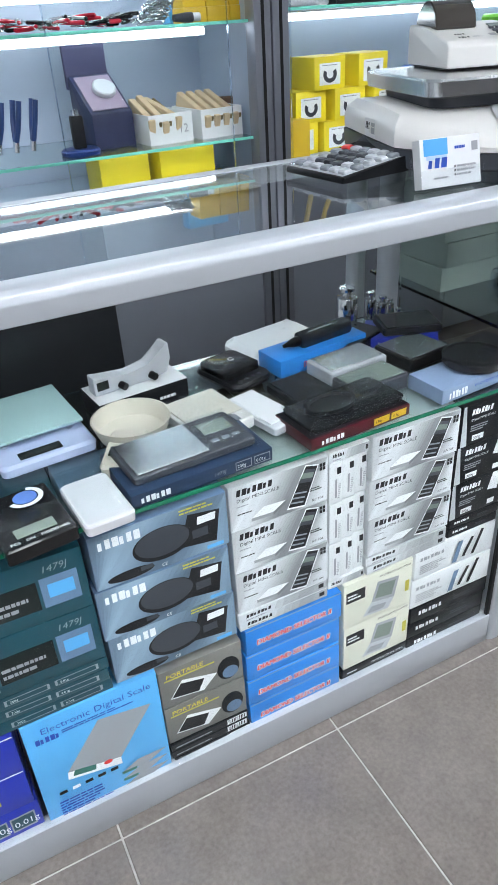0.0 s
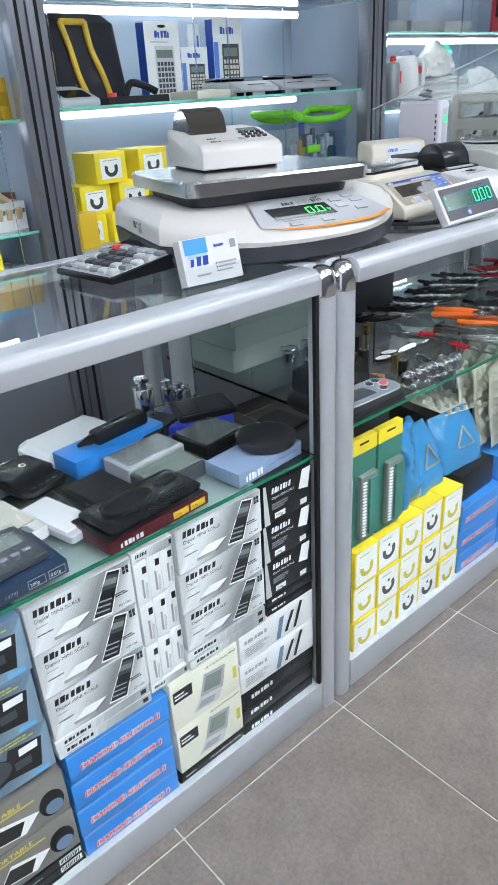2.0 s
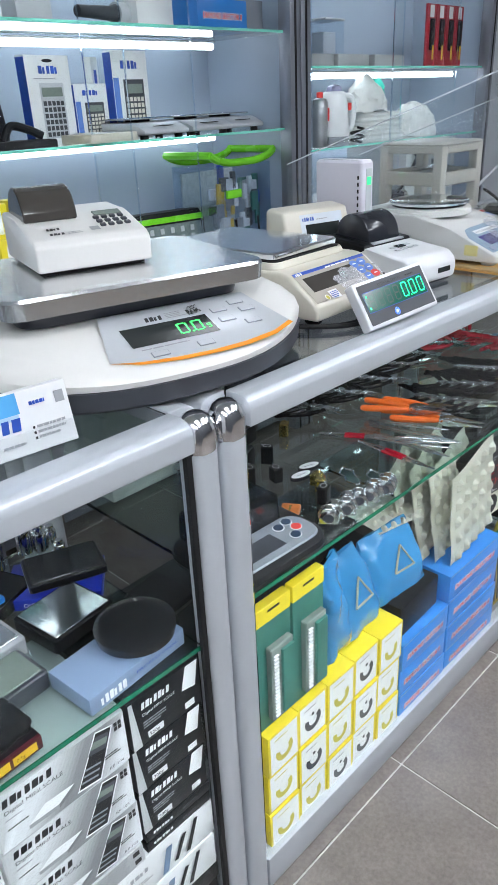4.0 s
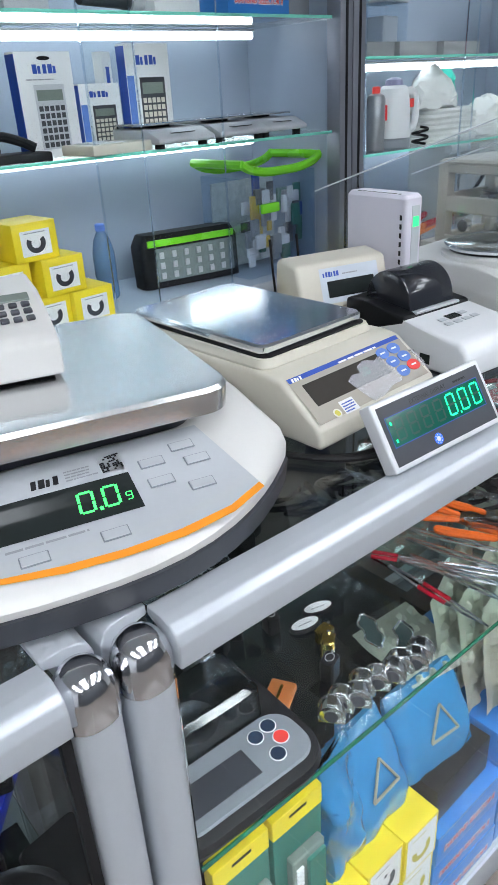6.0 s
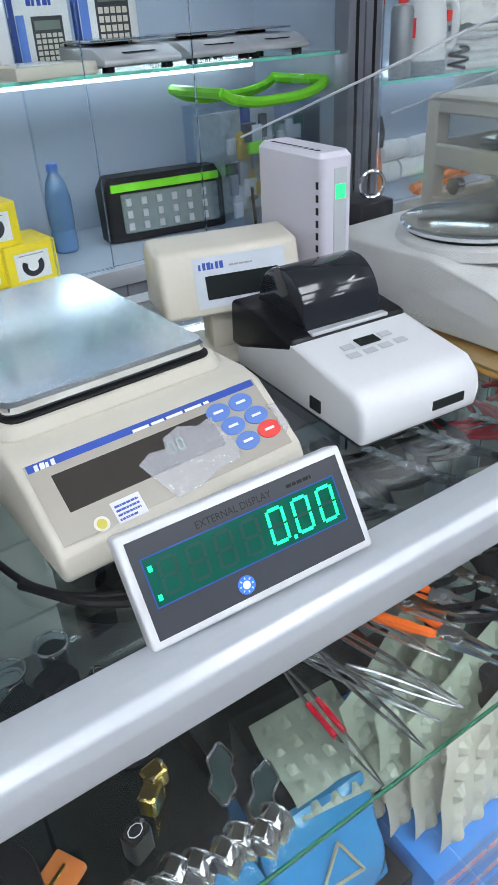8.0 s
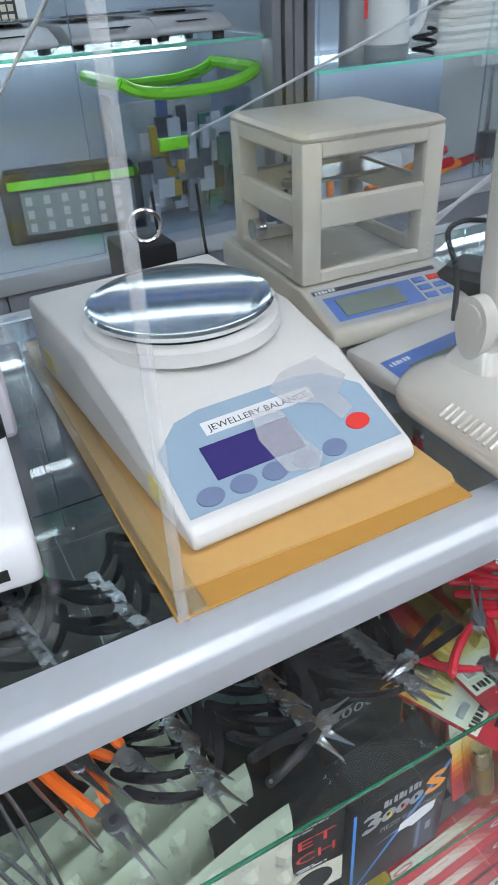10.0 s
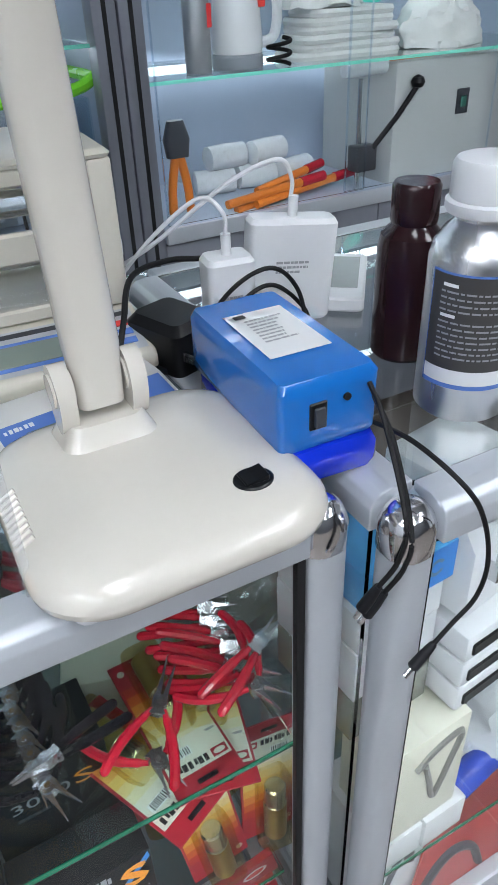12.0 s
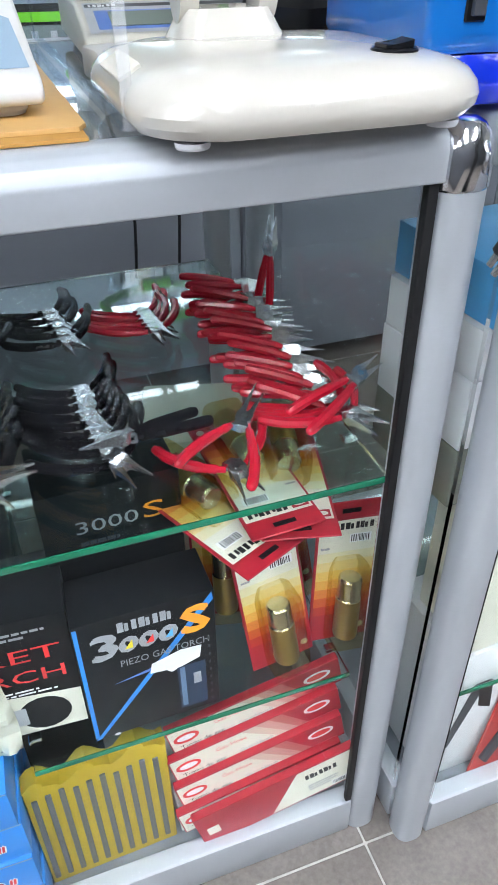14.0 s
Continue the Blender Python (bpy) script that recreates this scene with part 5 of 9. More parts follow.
def external_display():
    t = thing("external_display", pose(0.448, 0.022, TOP + 0.005, 0, -2.5, -4), "white framed external display with green digits", "display")
    M = Matrix(((1, 0, 0, -0.09), (0, math.cos(radians(58)), -math.sin(radians(58)), 0.0), (0, math.sin(radians(58)), math.cos(radians(58)), 0.006), (0, 0, 0, 1)))
    part("case", box(0.180, 0.080, 0.020, 0.003, 3, (0.09, 0.040, -0.020)), WHITEPL, t, m=M)
    p = Print().rect(0.006, 0.006, 0.174, 0.074, GREYPL).text("EXTERNAL DISPLAY", 0.055, 0.064, 0.0075, INKBLK, 0, 0.06).lines(0.128, 0.065, 0.03, 0.005, 1, INKBLK, 3)
    p.put(t, M, "face")
    p = Print()
    p.h = 0.0008
    p.rect(0.012, 0.026, 0.166, 0.061, INKBLUE).rect(0.013, 0.027, 0.165, 0.060, VFDBACK)
    for k in range(7):
        p.seven(0.020 + k * 0.0208, 0.031, 0.0145, 0.026, "0" if k > 3 else "8", VFDGREEN if k > 3 else VFDDIM, 0.06, VFDDIM)
    p.rect(0.1196, 0.030, 0.1222, 0.033, VFDGREEN).rect(0.0145, 0.031, 0.0175, 0.035, VFDGREEN).rect(0.0145, 0.051, 0.0175, 0.055, VFDGREEN)
    p.put(t, M, "digit_window", "green seven-segment digits 0.00")
    p = Print()
    p.h = 0.0008
    p.disc(0.075, 0.015, 0.0065, 0.0065, BLUELED, 24).disc(0.075, 0.015, 0.003, 0.003, INKWHITE, 16)
    for k in range(8):
        a = k * math.pi / 4
        p.poly([(0.075 + r * math.cos(a + d), 0.015 + r * math.sin(a + d)) for r, d in ((0.004, -0.15), (0.0055, -0.1), (0.0055, 0.1), (0.004, 0.15))], INKWHITE)
    p.put(t, M, "brightness_key")
    part("stand", profile([(0.022, 0.0), (0.050, 0.0), (0.050, 0.012), (0.042, 0.030)], 0.12, 0.002), WHITEPL, t)
    return t


external_display()


def thermal_printer():
    t = thing("receipt_printer", pose(0.700, 0.120, TOP, 0, 0, -4), "white receipt printer with black paper cover", "printer")
    part("body", profile([(0.004, 0.006), (0.0, 0.03), (0.004, 0.046), (0.02, 0.060), (0.13, 0.072), (0.225, 0.072), (0.235, 0.06), (0.235, 0.006)], 0.148, 0.008, 3), WHITEPL, t)
    part("lower_shell", box(0.136, 0.215, 0.008, 0.002, 1, (0, 0.12, 0.0)), GREYPL, t)
    part("rear_cover", profile([(0.115, 0.064), (0.118, 0.076), (0.20, 0.084), (0.24, 0.084), (0.243, 0.03), (0.22, 0.03)], 0.150, 0.006), BLACKPL, t)
    part("roll_cover", profile([(0.128, 0.074)] + [(0.175 - 0.046 * math.cos(math.pi * i / 14), 0.080 + 0.050 * math.sin(math.pi * i / 14)) for i in range(15)] + [(0.222, 0.074)], 0.098, 0.004, 2), mat("smoky_black_cover", (0.02, 0.022, 0.028), 0.14, 0, 0.05, 40, 0, 0.15, 0.4), t, "rounded black roll cover")
    part("paper_slot", box(0.098, 0.010, 0.004, 0.001, 1, (0, 0.121, 0.0735)), SILVERPL, t)
    M = incline(0.02, 0.0605, 0.13, 0.0725, -0.074)
    part("display", box(0.026, 0.014, 0.001, 0.0003, 1, (0.072, 0.068, 0.0002)), LCDDK, t, m=M)
    for u, v in ((0.046, 0.066), (0.096, 0.070), (0.042, 0.050), (0.062, 0.050), (0.082, 0.051), (0.102, 0.052)):
        part("key", box(0.014, 0.009, 0.0012, 0.0004, 1, (u, v, 0.0002)), SILVERPL, t, m=M)
    part("front_port", box(0.040, 0.004, 0.010, 0.0005, 1, (0.03, 0.0015, 0.022)), LCDDK, t)
    part("side_port", box(0.004, 0.018, 0.014, 0.0005, 1, (-0.0735, 0.075, 0.016)), LCDDK, t)
    return t


thermal_printer()


def remote_display():
    t = thing("remote_display", pose(0.668, 0.415, TOP, 0, 0, -14), "cream remote display box with grey window", "display")
    part("case", profile([(-0.045, 0.062), (-0.022, 0.134), (0.03, 0.140), (0.042, 0.132), (0.046, 0.060)], 0.170, 0.008, 3), CREAM, t)
    part("foot_plate", box(0.15, 0.09, 0.012, 0.003, 2, (0, 0, 0.0)), CREAM, t)
    part("neck", box(0.05, 0.04, 0.052, 0.003, 2, (0, 0.0, 0.0115)), CREAM, t)
    M = incline(-0.045, 0.0625, -0.022, 0.134, -0.085)
    p = Print().rect(0.04, 0.010, 0.150, 0.066, mat("pale_panel", (0.55, 0.60, 0.66), 0.3)).mark(0.046, 0.052, 0.03, 0.008, INKBLUE, 6, 0).lines(0.082, 0.053, 0.04, 0.004, 1, INKGREY, 3)
    p.put(t, M @ Matrix.Translation((0, 0, 0.0006)), "panel")
    part("display", box(0.088, 0.026, 0.002, 0.0005, 1, (0.096, 0.032, 0.0004)), LCDDK, t, m=M)
    return t


remote_display()


def router():
    t = thing("router", pose(0.785, 0.412, TOP, 0, 0, -3), "upright white router with a green status light", "router")
    part("case", loft([rring(0.020, 0.062, 0.006, 0), rring(0.022, 0.066, 0.008, 0.006), rring(0.022, 0.066, 0.008, 0.216), rring(0.018, 0.062, 0.008, 0.222)]), mat("lilac_white_plastic", (0.68, 0.66, 0.74), 0.35, 0, 0.02, 90), t)
    for k in range(12):
        part("vent", box(0.0015, 0.004, 0.008, 0.0003, 1, (-0.0222, -0.058, 0.03 + k * 0.014)), RUBBER, t)
    for k in range(9):
        part("top_vent", box(0.005, 0.006, 0.001, 0.0003, 1, (-0.012, -0.045 + k * 0.011, 0.2215)), RUBBER, t)
    part("light_strip", box(0.018, 0.0012, 0.13, 0.0003, 1, (0.004, -0.0662, 0.075)), mat("strip_grey", (0.52, 0.55, 0.58), 0.3), t)
    part("status_light", box(0.014, 0.0014, 0.016, 0.0003, 1, (0.004, -0.0666, 0.172)), glow("green_status", (0.05, 0.85, 0.25), 1.0), t)
    part("port", box(0.016, 0.002, 0.010, 0.0003, 1, (0.002, -0.0664, 0.055)), RUBBER, t)
    return t


router()
solo("cable", tube(arc([(0.79, 0.49, TOP + 0.05), (0.74, 0.53, TOP + 0.075), (0.70, 0.52, TOP + 0.05), (0.69, 0.48, TOP + 0.006)], 8), 0.0028, 8), RUBBER, I4, "black cable looped behind the router", "cable")


def jewellery_balance():
    t = thing("jewellery_balance", pose(0.990, 0.086, TOP + 0.0062, 0, 0, 3), "white jewellery balance with round steel pan", "balance")
    part("housing", profile([(0.0, 0.008), (0.0, 0.018), (0.006, 0.026), (0.115, 0.072), (0.20, 0.094), (0.375, 0.094), (0.385, 0.085), (0.385, 0.008)], 0.222, 0.010, 4), OFFWHITE, t)
    for x in (-0.085, 0.085):
        for y in (0.03, 0.35):
            part("foot", lathe([(0.014, 0), (0.016, 0.003), (0.016, 0.010)], 16), WHITEPL, t, m=Matrix.Translation((x, y, 0)))
    part("pan_collar", lathe([(0.098, 0.088), (0.096, 0.1), (0.088, 0.104)], 40), OFFWHITE, t, m=Matrix.Translation((0, 0.225, 0)))
    part("pan_gap", lathe([(0.084, 0.1035), (0.084, 0.1075)], 40), RUBBER, t, m=Matrix.Translation((0, 0.225, 0)))
    part("pan", lathe([(0.080, 0.1065), (0.090, 0.109), (0.092, 0.114), (0.089, 0.116), (0.080, 0.1135), (0.001, 0.113)], 48), mat("mirror_pan", (0.74, 0.78, 0.80), 0.07, 1.0, 0.02, 30, 0, 0.03), t, "polished round steel pan", Matrix.Translation((0, 0.225, 0)))
    M = incline(0.008, 0.0272, 0.115, 0.0722, -0.111)
    p = Print().poly([(0.006, 0.006), (0.216, 0.006), (0.214, 0.07), (0.186, 0.095), (0.16, 0.10), (0.06, 0.10), (0.036, 0.095), (0.008, 0.07)], mat("steel_blue_panel", (0.30, 0.40, 0.50), 0.25, 0, 0.03, 40))
    p.rect(0.055, 0.072, 0.165, 0.086, PAPER).text("JEWELLERY BALANCE", 0.060, 0.0755, 0.009, INKBLK, 0, 0.10)
    p.put(t, M, "control_panel")
    part("display", box(0.085, 0.034, 0.0012, 0.0003, 1, (0.085, 0.046, 0.0006)), mat("violet_window", (0.045, 0.035, 0.16), 0.1, 0, 0.02, 40), t, m=M)
    for k in range(6):
        u, v = (0.030 + k * 0.030, 0.018) if k < 5 else (0.186, 0.034)
        part("key", loft([[(0.012 * math.cos(2 * math.pi * i / 18), 0.0085 * math.sin(2 * math.pi * i / 18), z) for i in range(18)] for z in (0.0005, 0.0018)]), BTNRED if k == 5 else mat("slate_key", (0.16, 0.20, 0.32), 0.35), t, m=M @ Matrix.Translation((u, v, 0)))
    # Glare on the panel's glossy film, laid on as pale pieces.
    for pts in ([(0.098, 0.012), (0.125, 0.004), (0.136, 0.016), (0.128, 0.04), (0.126, 0.07), (0.10, 0.078), (0.092, 0.05)], [(0.135, 0.075), (0.165, 0.062), (0.172, 0.040), (0.190, 0.048), (0.186, 0.066), (0.205, 0.082), (0.19, 0.112), (0.15, 0.108), (0.128, 0.094)]):
        part("film_glare_patch", slab(pts, 0.0006), FILMGLARE, t, "pale patch for the glare on glossy protective film", M @ Matrix.Translation((0, 0, 0.0030)))
    for x, y in ((-0.112, 0.34), (-0.112, 0.06)):
        part("sticker", box(0.001, 0.03, 0.022, 0.0002, 1, (x + 0.0003, y, 0.02)), mat("pale_yellow_sticker", (0.75, 0.66, 0.25), 0.5), t)
    return t


jewellery_balance()
solo("folder", slab([(-0.132, 0.004), (0.132, 0.0), (0.138, 0.012), (0.135, 0.49), (-0.128, 0.495)], 0.0032, 0.0006), KRAFT, pose(0.984, 0.056, TOP + 0.0028), "tan manila folder under the jewellery balance", "folder")
solo("folder", slab([(-0.14, 0.0), (0.134, 0.002), (0.138, 0.5), (-0.136, 0.50)], 0.0024, 0.0005), mat("dark_manila", (0.46, 0.24, 0.05), 0.5), pose(0.985, 0.036, TOP + 0.0002), "lower brown folder under the jewellery balance", "folder")


# Grainy half-clear white paints the bright striped reflections in the clear edge.
ACRYLEDGE = mat("acrylic_edge_glint", (0.80, 0.82, 0.84), 0.12, 0, 0.35, 70, 0, 0.3, 0.3, stretch=(1, 1, 1.6))
ACRYLEDGE.node_tree.nodes["Principled BSDF"].inputs["Alpha"].default_value = 0.22


def acrylic_cover():
    t = thing("acrylic_cover", I4, "clear acrylic dust cover over the jewellery balance", "dust cover")
    x0, x1, y0, y1, zt, zb = 0.846, 1.147, 0.034, 0.635, 1.402, 1.214
    z0 = TOP + 0.0055
    side = [(y0, z0), (y1, z0), (y1, zb), (y0 + 0.035, zt), (y0, zt)]
    for x in (x0 + 0.002, x1 - 0.002):
        part("side_pane", profile(side, 0.004, 0.0), ACRYL, t, m=Matrix.Translation((x, 0, 0))).visible_shadow = False
    w = x1 - x0 - 0.0084
    cx = (x0 + x1) / 2
    part("rear_pane", profile([(y1 - 0.0042, z0), (y1, z0), (y1, zb), (y1 - 0.0042, zb)], w), ACRYL, t, m=Matrix.Translation((cx, 0, 0))).visible_shadow = False
    part("top_pane", profile([(y1 - 0.005, zb + 0.0005), (y1 - 0.005, zb + 0.005), (y0 + 0.035, zt + 0.0045), (y0 + 0.035, zt)], w), ACRYL, t, m=Matrix.Translation((cx, 0, 0))).visible_shadow = False
    for x in (x0, x1 - 0.008):
        part("bottom_strip", span(x, x + 0.022 if x < 1 else x + 0.008, y0, y1, z0 - 0.0002, z0 + 0.004, 0.0005), FILM, t)
    # Edge glints are put into the colour of these pale strips and rods.
    for k, x in enumerate((x0 + 0.002, x1 - 0.002)):
        part("corner_edge", span(x - 0.004, x + 0.004, y0 - 0.006, y0 - 0.0006, z0, zt, 0.0012), ACRYLEDGE, t)
        part("slope_edge", tube([(x, y0 + 0.03, zt + 0.005), (x, y1, zb + 0.005)], 0.0014, 6), mat("slope_glint_" + "ab"[k], (0.78, 0.82, 0.85), 0.3), t)
    return t


acrylic_cover()


def density_balance():
    t = thing("density_balance", pose(1.262, 0.308, TOP, 0, 0, -3) @ Matrix.Diagonal((0.94, 0.96, 0.94, 1)), "cream density balance with windowed draft shield", "balance")
    part("housing", profile([(0.0, 0.010), (0.0, 0.026), (0.006, 0.034), (0.09, 0.060), (0.33, 0.060), (0.34, 0.05), (0.34, 0.010)], 0.212, 0.008, 3), CREAM, t)
    part("base", box(0.19, 0.31, 0.012, 0.003, 1, (0, 0.17, 0)), GREYPL, t)
    M = incline(0.006, 0.0345, 0.088, 0.0600, -0.106)
    p = Print().rect(0.008, 0.004, 0.204, 0.078, SILVERPL).rect(0.018, 0.012, 0.150, 0.058, BTNBLUE).rect(0.01, 0.066, 0.2, 0.074, GREYPL).mark(0.014, 0.067, 0.03, 0.006, INKWHITE, 6, 0)
    p.put(t, M, "control_panel")
    part("display", box(0.092, 0.034, 0.0012, 0.0003, 1, (0.078, 0.035, 0.0006)), LCD, t, m=M)
    for a in range(2):
        for b in range(3):
            part("key", box(0.018, 0.010, 0.0016, 0.0004, 1, (0.162 + a * 0.024, 0.020 + b * 0.016, 0.0004)), BTNRED if (a, b) == (1, 2) else BTNBLUE, t, m=M)
    sh = bmesh.new()
    w, d, zb, zt = 0.206, 0.205, 0.062, 0.236
    y0 = 0.085
    for x in (-w / 2 + 0.014, w / 2 - 0.014):
        for y in (y0 + 0.014, y0 + d - 0.014):
            add(sh, box(0.028, 0.028, zt - zb, 0.004, 2, (x, y, zb)))
    for z, h in ((zb, 0.018), (zb + 0.070, 0.036), (zt - 0.020, 0.020)):
        for y in (y0 + 0.006, y0 + d - 0.006):
            add(sh, box(w - 0.05, 0.0115, h, 0.003, 1, (0, y, z)))
        for x in (-w / 2 + 0.006, w / 2 - 0.006):
            add(sh, box(0.0115, d - 0.05, h, 0.003, 1, (x, y0 + d / 2, z)))
    part("shield_frame", sh, CREAM, t)
    part("shield_lid", loft([rring(w / 2, d / 2, 0.012, zt, 5, 0, y0 + d / 2), rring(w / 2 + 0.002, d / 2 + 0.002, 0.012, zt + 0.004, 5, 0, y0 + d / 2), rring(w / 2 - 0.004, d / 2 - 0.004, 0.012, zt + 0.009, 5, 0, y0 + d / 2)]), CREAM, t)
    part("front_window", box(w - 0.06, 0.002, 0.08, 0, 1, (0, y0 + 0.004, zb + 0.09)), ACRYL, t).visible_shadow = False
    part("water_tank", box(0.14, 0.09, 0.045, 0.004, 2, (0.01, y0 + 0.08, zb + 0.004)), ACRYL, t).visible_shadow = False
    part("hook_bridge", box(0.15, 0.02, 0.01, 0.002, 1, (0, y0 + 0.1, zb + 0.10)), STEEL, t)
    part("sample_plate", box(0.12, 0.06, 0.003, 0.001, 1, (0, y0 + 0.09, zb + 0.113)), STEEL, t)
    part("side_knob", tube([(-w / 2 - 0.012, y0 + 0.12, 0.108), (-w / 2 + 0.004, y0 + 0.12, 0.108)], 0.014, 18), STEEL, t)
    return t


density_balance()
solo("steel_ring", loft([[(0.003 * math.sin(2 * math.pi * j / 8), (0.020 + 0.003 * math.cos(2 * math.pi * j / 8)) * math.cos(a), 0.023 + (0.020 + 0.003 * math.cos(2 * math.pi * j / 8)) * math.sin(a)) for j in range(8)] for a in [2 * math.pi * i / 32 for i in range(33)]], False), CHROME, pose(1.037, 0.56, TOP + 0.0945, 0, 0, 70), "chrome ring behind the jewellery balance", "ring")
solo("weight_case", box(0.07, 0.08, 0.094, 0.004, 2), SOFTBLK, pose(1.037, 0.585, TOP), "small black case behind the balance", "case")
t = thing("compact_scale", pose(1.262, 0.182, TOP, 0, 0, 8), "flat cream scale with blue panel under the lamp", "scale")
part("housing", profile([(0.0, 0.004), (0.0, 0.016), (0.07, 0.030), (0.11, 0.030), (0.11, 0.004)], 0.19, 0.004, 2), OFFWHITE, t)
Mx = incline(0.002, 0.0172, 0.068, 0.0300, -0.095)
Print().rect(0.006, 0.004, 0.184, 0.062, BTNBLUE).mark(0.012, 0.05, 0.03, 0.006, INKWHITE, 6, 0).put(t, Mx, "control_panel")
part("display", box(0.10, 0.03, 0.0012, 0.0003, 1, (0.08, 0.028, 0.0006)), LCD, t, m=Mx)


def desk_lamp():
    t = thing("desk_lamp", pose(1.266, 0.090, TOP, 0, 0, 0) @ Matrix.Diagonal((1.05, 1, 1.10, 1)), "glossy ivory desk lamp with square base and thick arm", "desk lamp")
    h = 0.118
    part("base", loft([rring(h - 0.016, h - 0.012, 0.048, 0.0035, 8), rring(h - 0.006, h - 0.002, 0.052, 0.006, 8), rring(h - 0.001, h + 0.003, 0.054, 0.012, 8), rring(h, h + 0.004, 0.054, 0.018, 8), rring(h - 0.002, h + 0.002, 0.054, 0.025, 8), rring(h - 0.007, h - 0.003, 0.052, 0.031, 8), rring(h - 0.015, h - 0.011, 0.05, 0.0355, 8), rring(h - 0.03, h - 0.026, 0.042, 0.039, 8), rring(0.05, 0.05, 0.02, 0.0415, 8)]), LAMPWHITE, t)
    for x in (-0.085, 0.085):
        for y in (-0.095, 0.095):
            part("foot", lathe([(0.010, 0.0), (0.011, 0.0015), (0.011, 0.0040)], 14), WHITEPL, t, m=Matrix.Translation((x, y, 0)))
    part("switch_plate", lathe([(0.0165, 0.0385), (0.0165, 0.0405), (0.015, 0.0415)], 24), BLACKPL, t, m=Matrix.Translation((0.060, -0.066, 0)) @ Matrix.Diagonal((1, 0.9, 1, 1)))
    part("switch", profile([(-0.010, 0.041), (-0.010, 0.0465), (0.0, 0.0435), (0.010, 0.044), (0.010, 0.041)], 0.018, 0.0008, 1), BLACKPL, t, m=pose(0.060, -0.066, 0, 0, 0, 90))
    HS = Matrix.Translation((-0.014, 0.006, -0.002))
    part("hinge_foot", loft([rring(0.042, 0.034, 0.016, 0.040, 6, 0.0, 0.062), rring(0.036, 0.026, 0.014, 0.052, 6, 0.0, 0.062), rring(0.032, 0.022, 0.014, 0.060, 6, 0.0, 0.062)]), LAMPWHITE, t, m=HS)
    for x in (-0.030, 0.030):
        part("hinge_cheek", loft([[(x + dx, 0.062 + 0.021 * math.cos(a), 0.084 + (0.025 if math.sin(a) > 0 else 0.034) * math.sin(a)) for a in [2 * math.pi * i / 24 for i in range(24)]] for dx in (-0.007, 0.007)]), LAMPWHITE, t, m=HS)
        part("hinge_cap", tube([(x - 0.009, 0.062, 0.088), (x + 0.009, 0.062, 0.088)], 0.014, 20), LAMPWHITE, t, m=HS)
    part("arm", loft([rring(0.0195, 0.015, 0.010, 0.070, 6, 0.0, 0.062), rring(0.0205, 0.016, 0.011, 0.10, 6, 0.0, 0.062), rring(0.022, 0.018, 0.012, 0.12, 6, 0.0, 0.0625), rring(0.0215, 0.018, 0.012, 0.46, 6, -0.010, 0.068)]), LAMPWHITE, t, m=HS)
    part("head_joint", tube([(-0.036, 0.068, 0.475), (0.026, 0.068, 0.475)], 0.024, 20), LAMPWHITE, t, m=HS)
    part("head", loft([rring(0.03, 0.14, 0.025, 0.478, 6, -0.006, 0.0), rring(0.034, 0.15, 0.028, 0.485, 6, -0.006, 0.0), rring(0.03, 0.14, 0.025, 0.502, 6, -0.006, 0.0)]), LAMPWHITE, t, m=HS)
    for k in range(9):
        part("rib", tube([(-h + 0.002, 0.02 + 0.008 * k - 0.06, 0.030), (-h + 0.016, 0.02 + 0.008 * k - 0.06, 0.0375)], 0.0022, 6), LAMPWHITE, t)
        part("rib", tube([(h - 0.016, 0.0 + 0.009 * k - 0.0, 0.0375), (h - 0.002, 0.0 + 0.009 * k, 0.030)], 0.0022, 6), LAMPWHITE, t)
    return t


desk_lamp()


def battery_pack():
    t = thing("battery_pack", pose(1.418, 0.138, TOP + 0.036, 0, 0, -2), "blue shrink-wrapped battery pack with rocker switch", "battery")
    b = loft([rring(0.046, 0.092, 0.004, 0, 4), rring(0.049, 0.095, 0.006, 0.006, 4), rring(0.049, 0.095, 0.006, 0.060, 4), rring(0.045, 0.091, 0.006, 0.067, 4)])
    bmesh.ops.subdivide_edges(b, edges=[e for e in b.edges if e.calc_length() > 0.03], cuts=5, use_grid_fill=True)
    for v in b.verts:
        v.co += (0.0004 if v.co.z > 0.064 else 0.0012) * noise.noise_vector(v.co * 40)
    part("wrap", b, BLUEFILM, t)
    p = Print().rect(0, 0, 0.062, 0.098, PAPER).lines(0.012, 0.03, 0.04, 0.05, 8, INKGREY, 5).rect(0.006, 0.082, 0.018, 0.090, INKBLK)
    p.put(t, Matrix.Translation((-0.030, -0.046, 0.0679)), "label", "white paper label")
    part("switch_frame", box(0.017, 0.003, 0.026, 0.001, 1, (-0.012, -0.0955, 0.020)), BLACKPL, t)
    part("switch", profile([(-0.005, 0.0), (-0.003, 0.018), (0.0, 0.018), (0.0, 0.0)], 0.010, 0.0006, 1), GREYPL, t, m=Matrix.Translation((-0.012, -0.097, 0.024)))
    part("socket", tube([(0.016, -0.0945, 0.044), (0.016, -0.0975, 0.044)], 0.0035, 12), RUBBER, t)
    return t


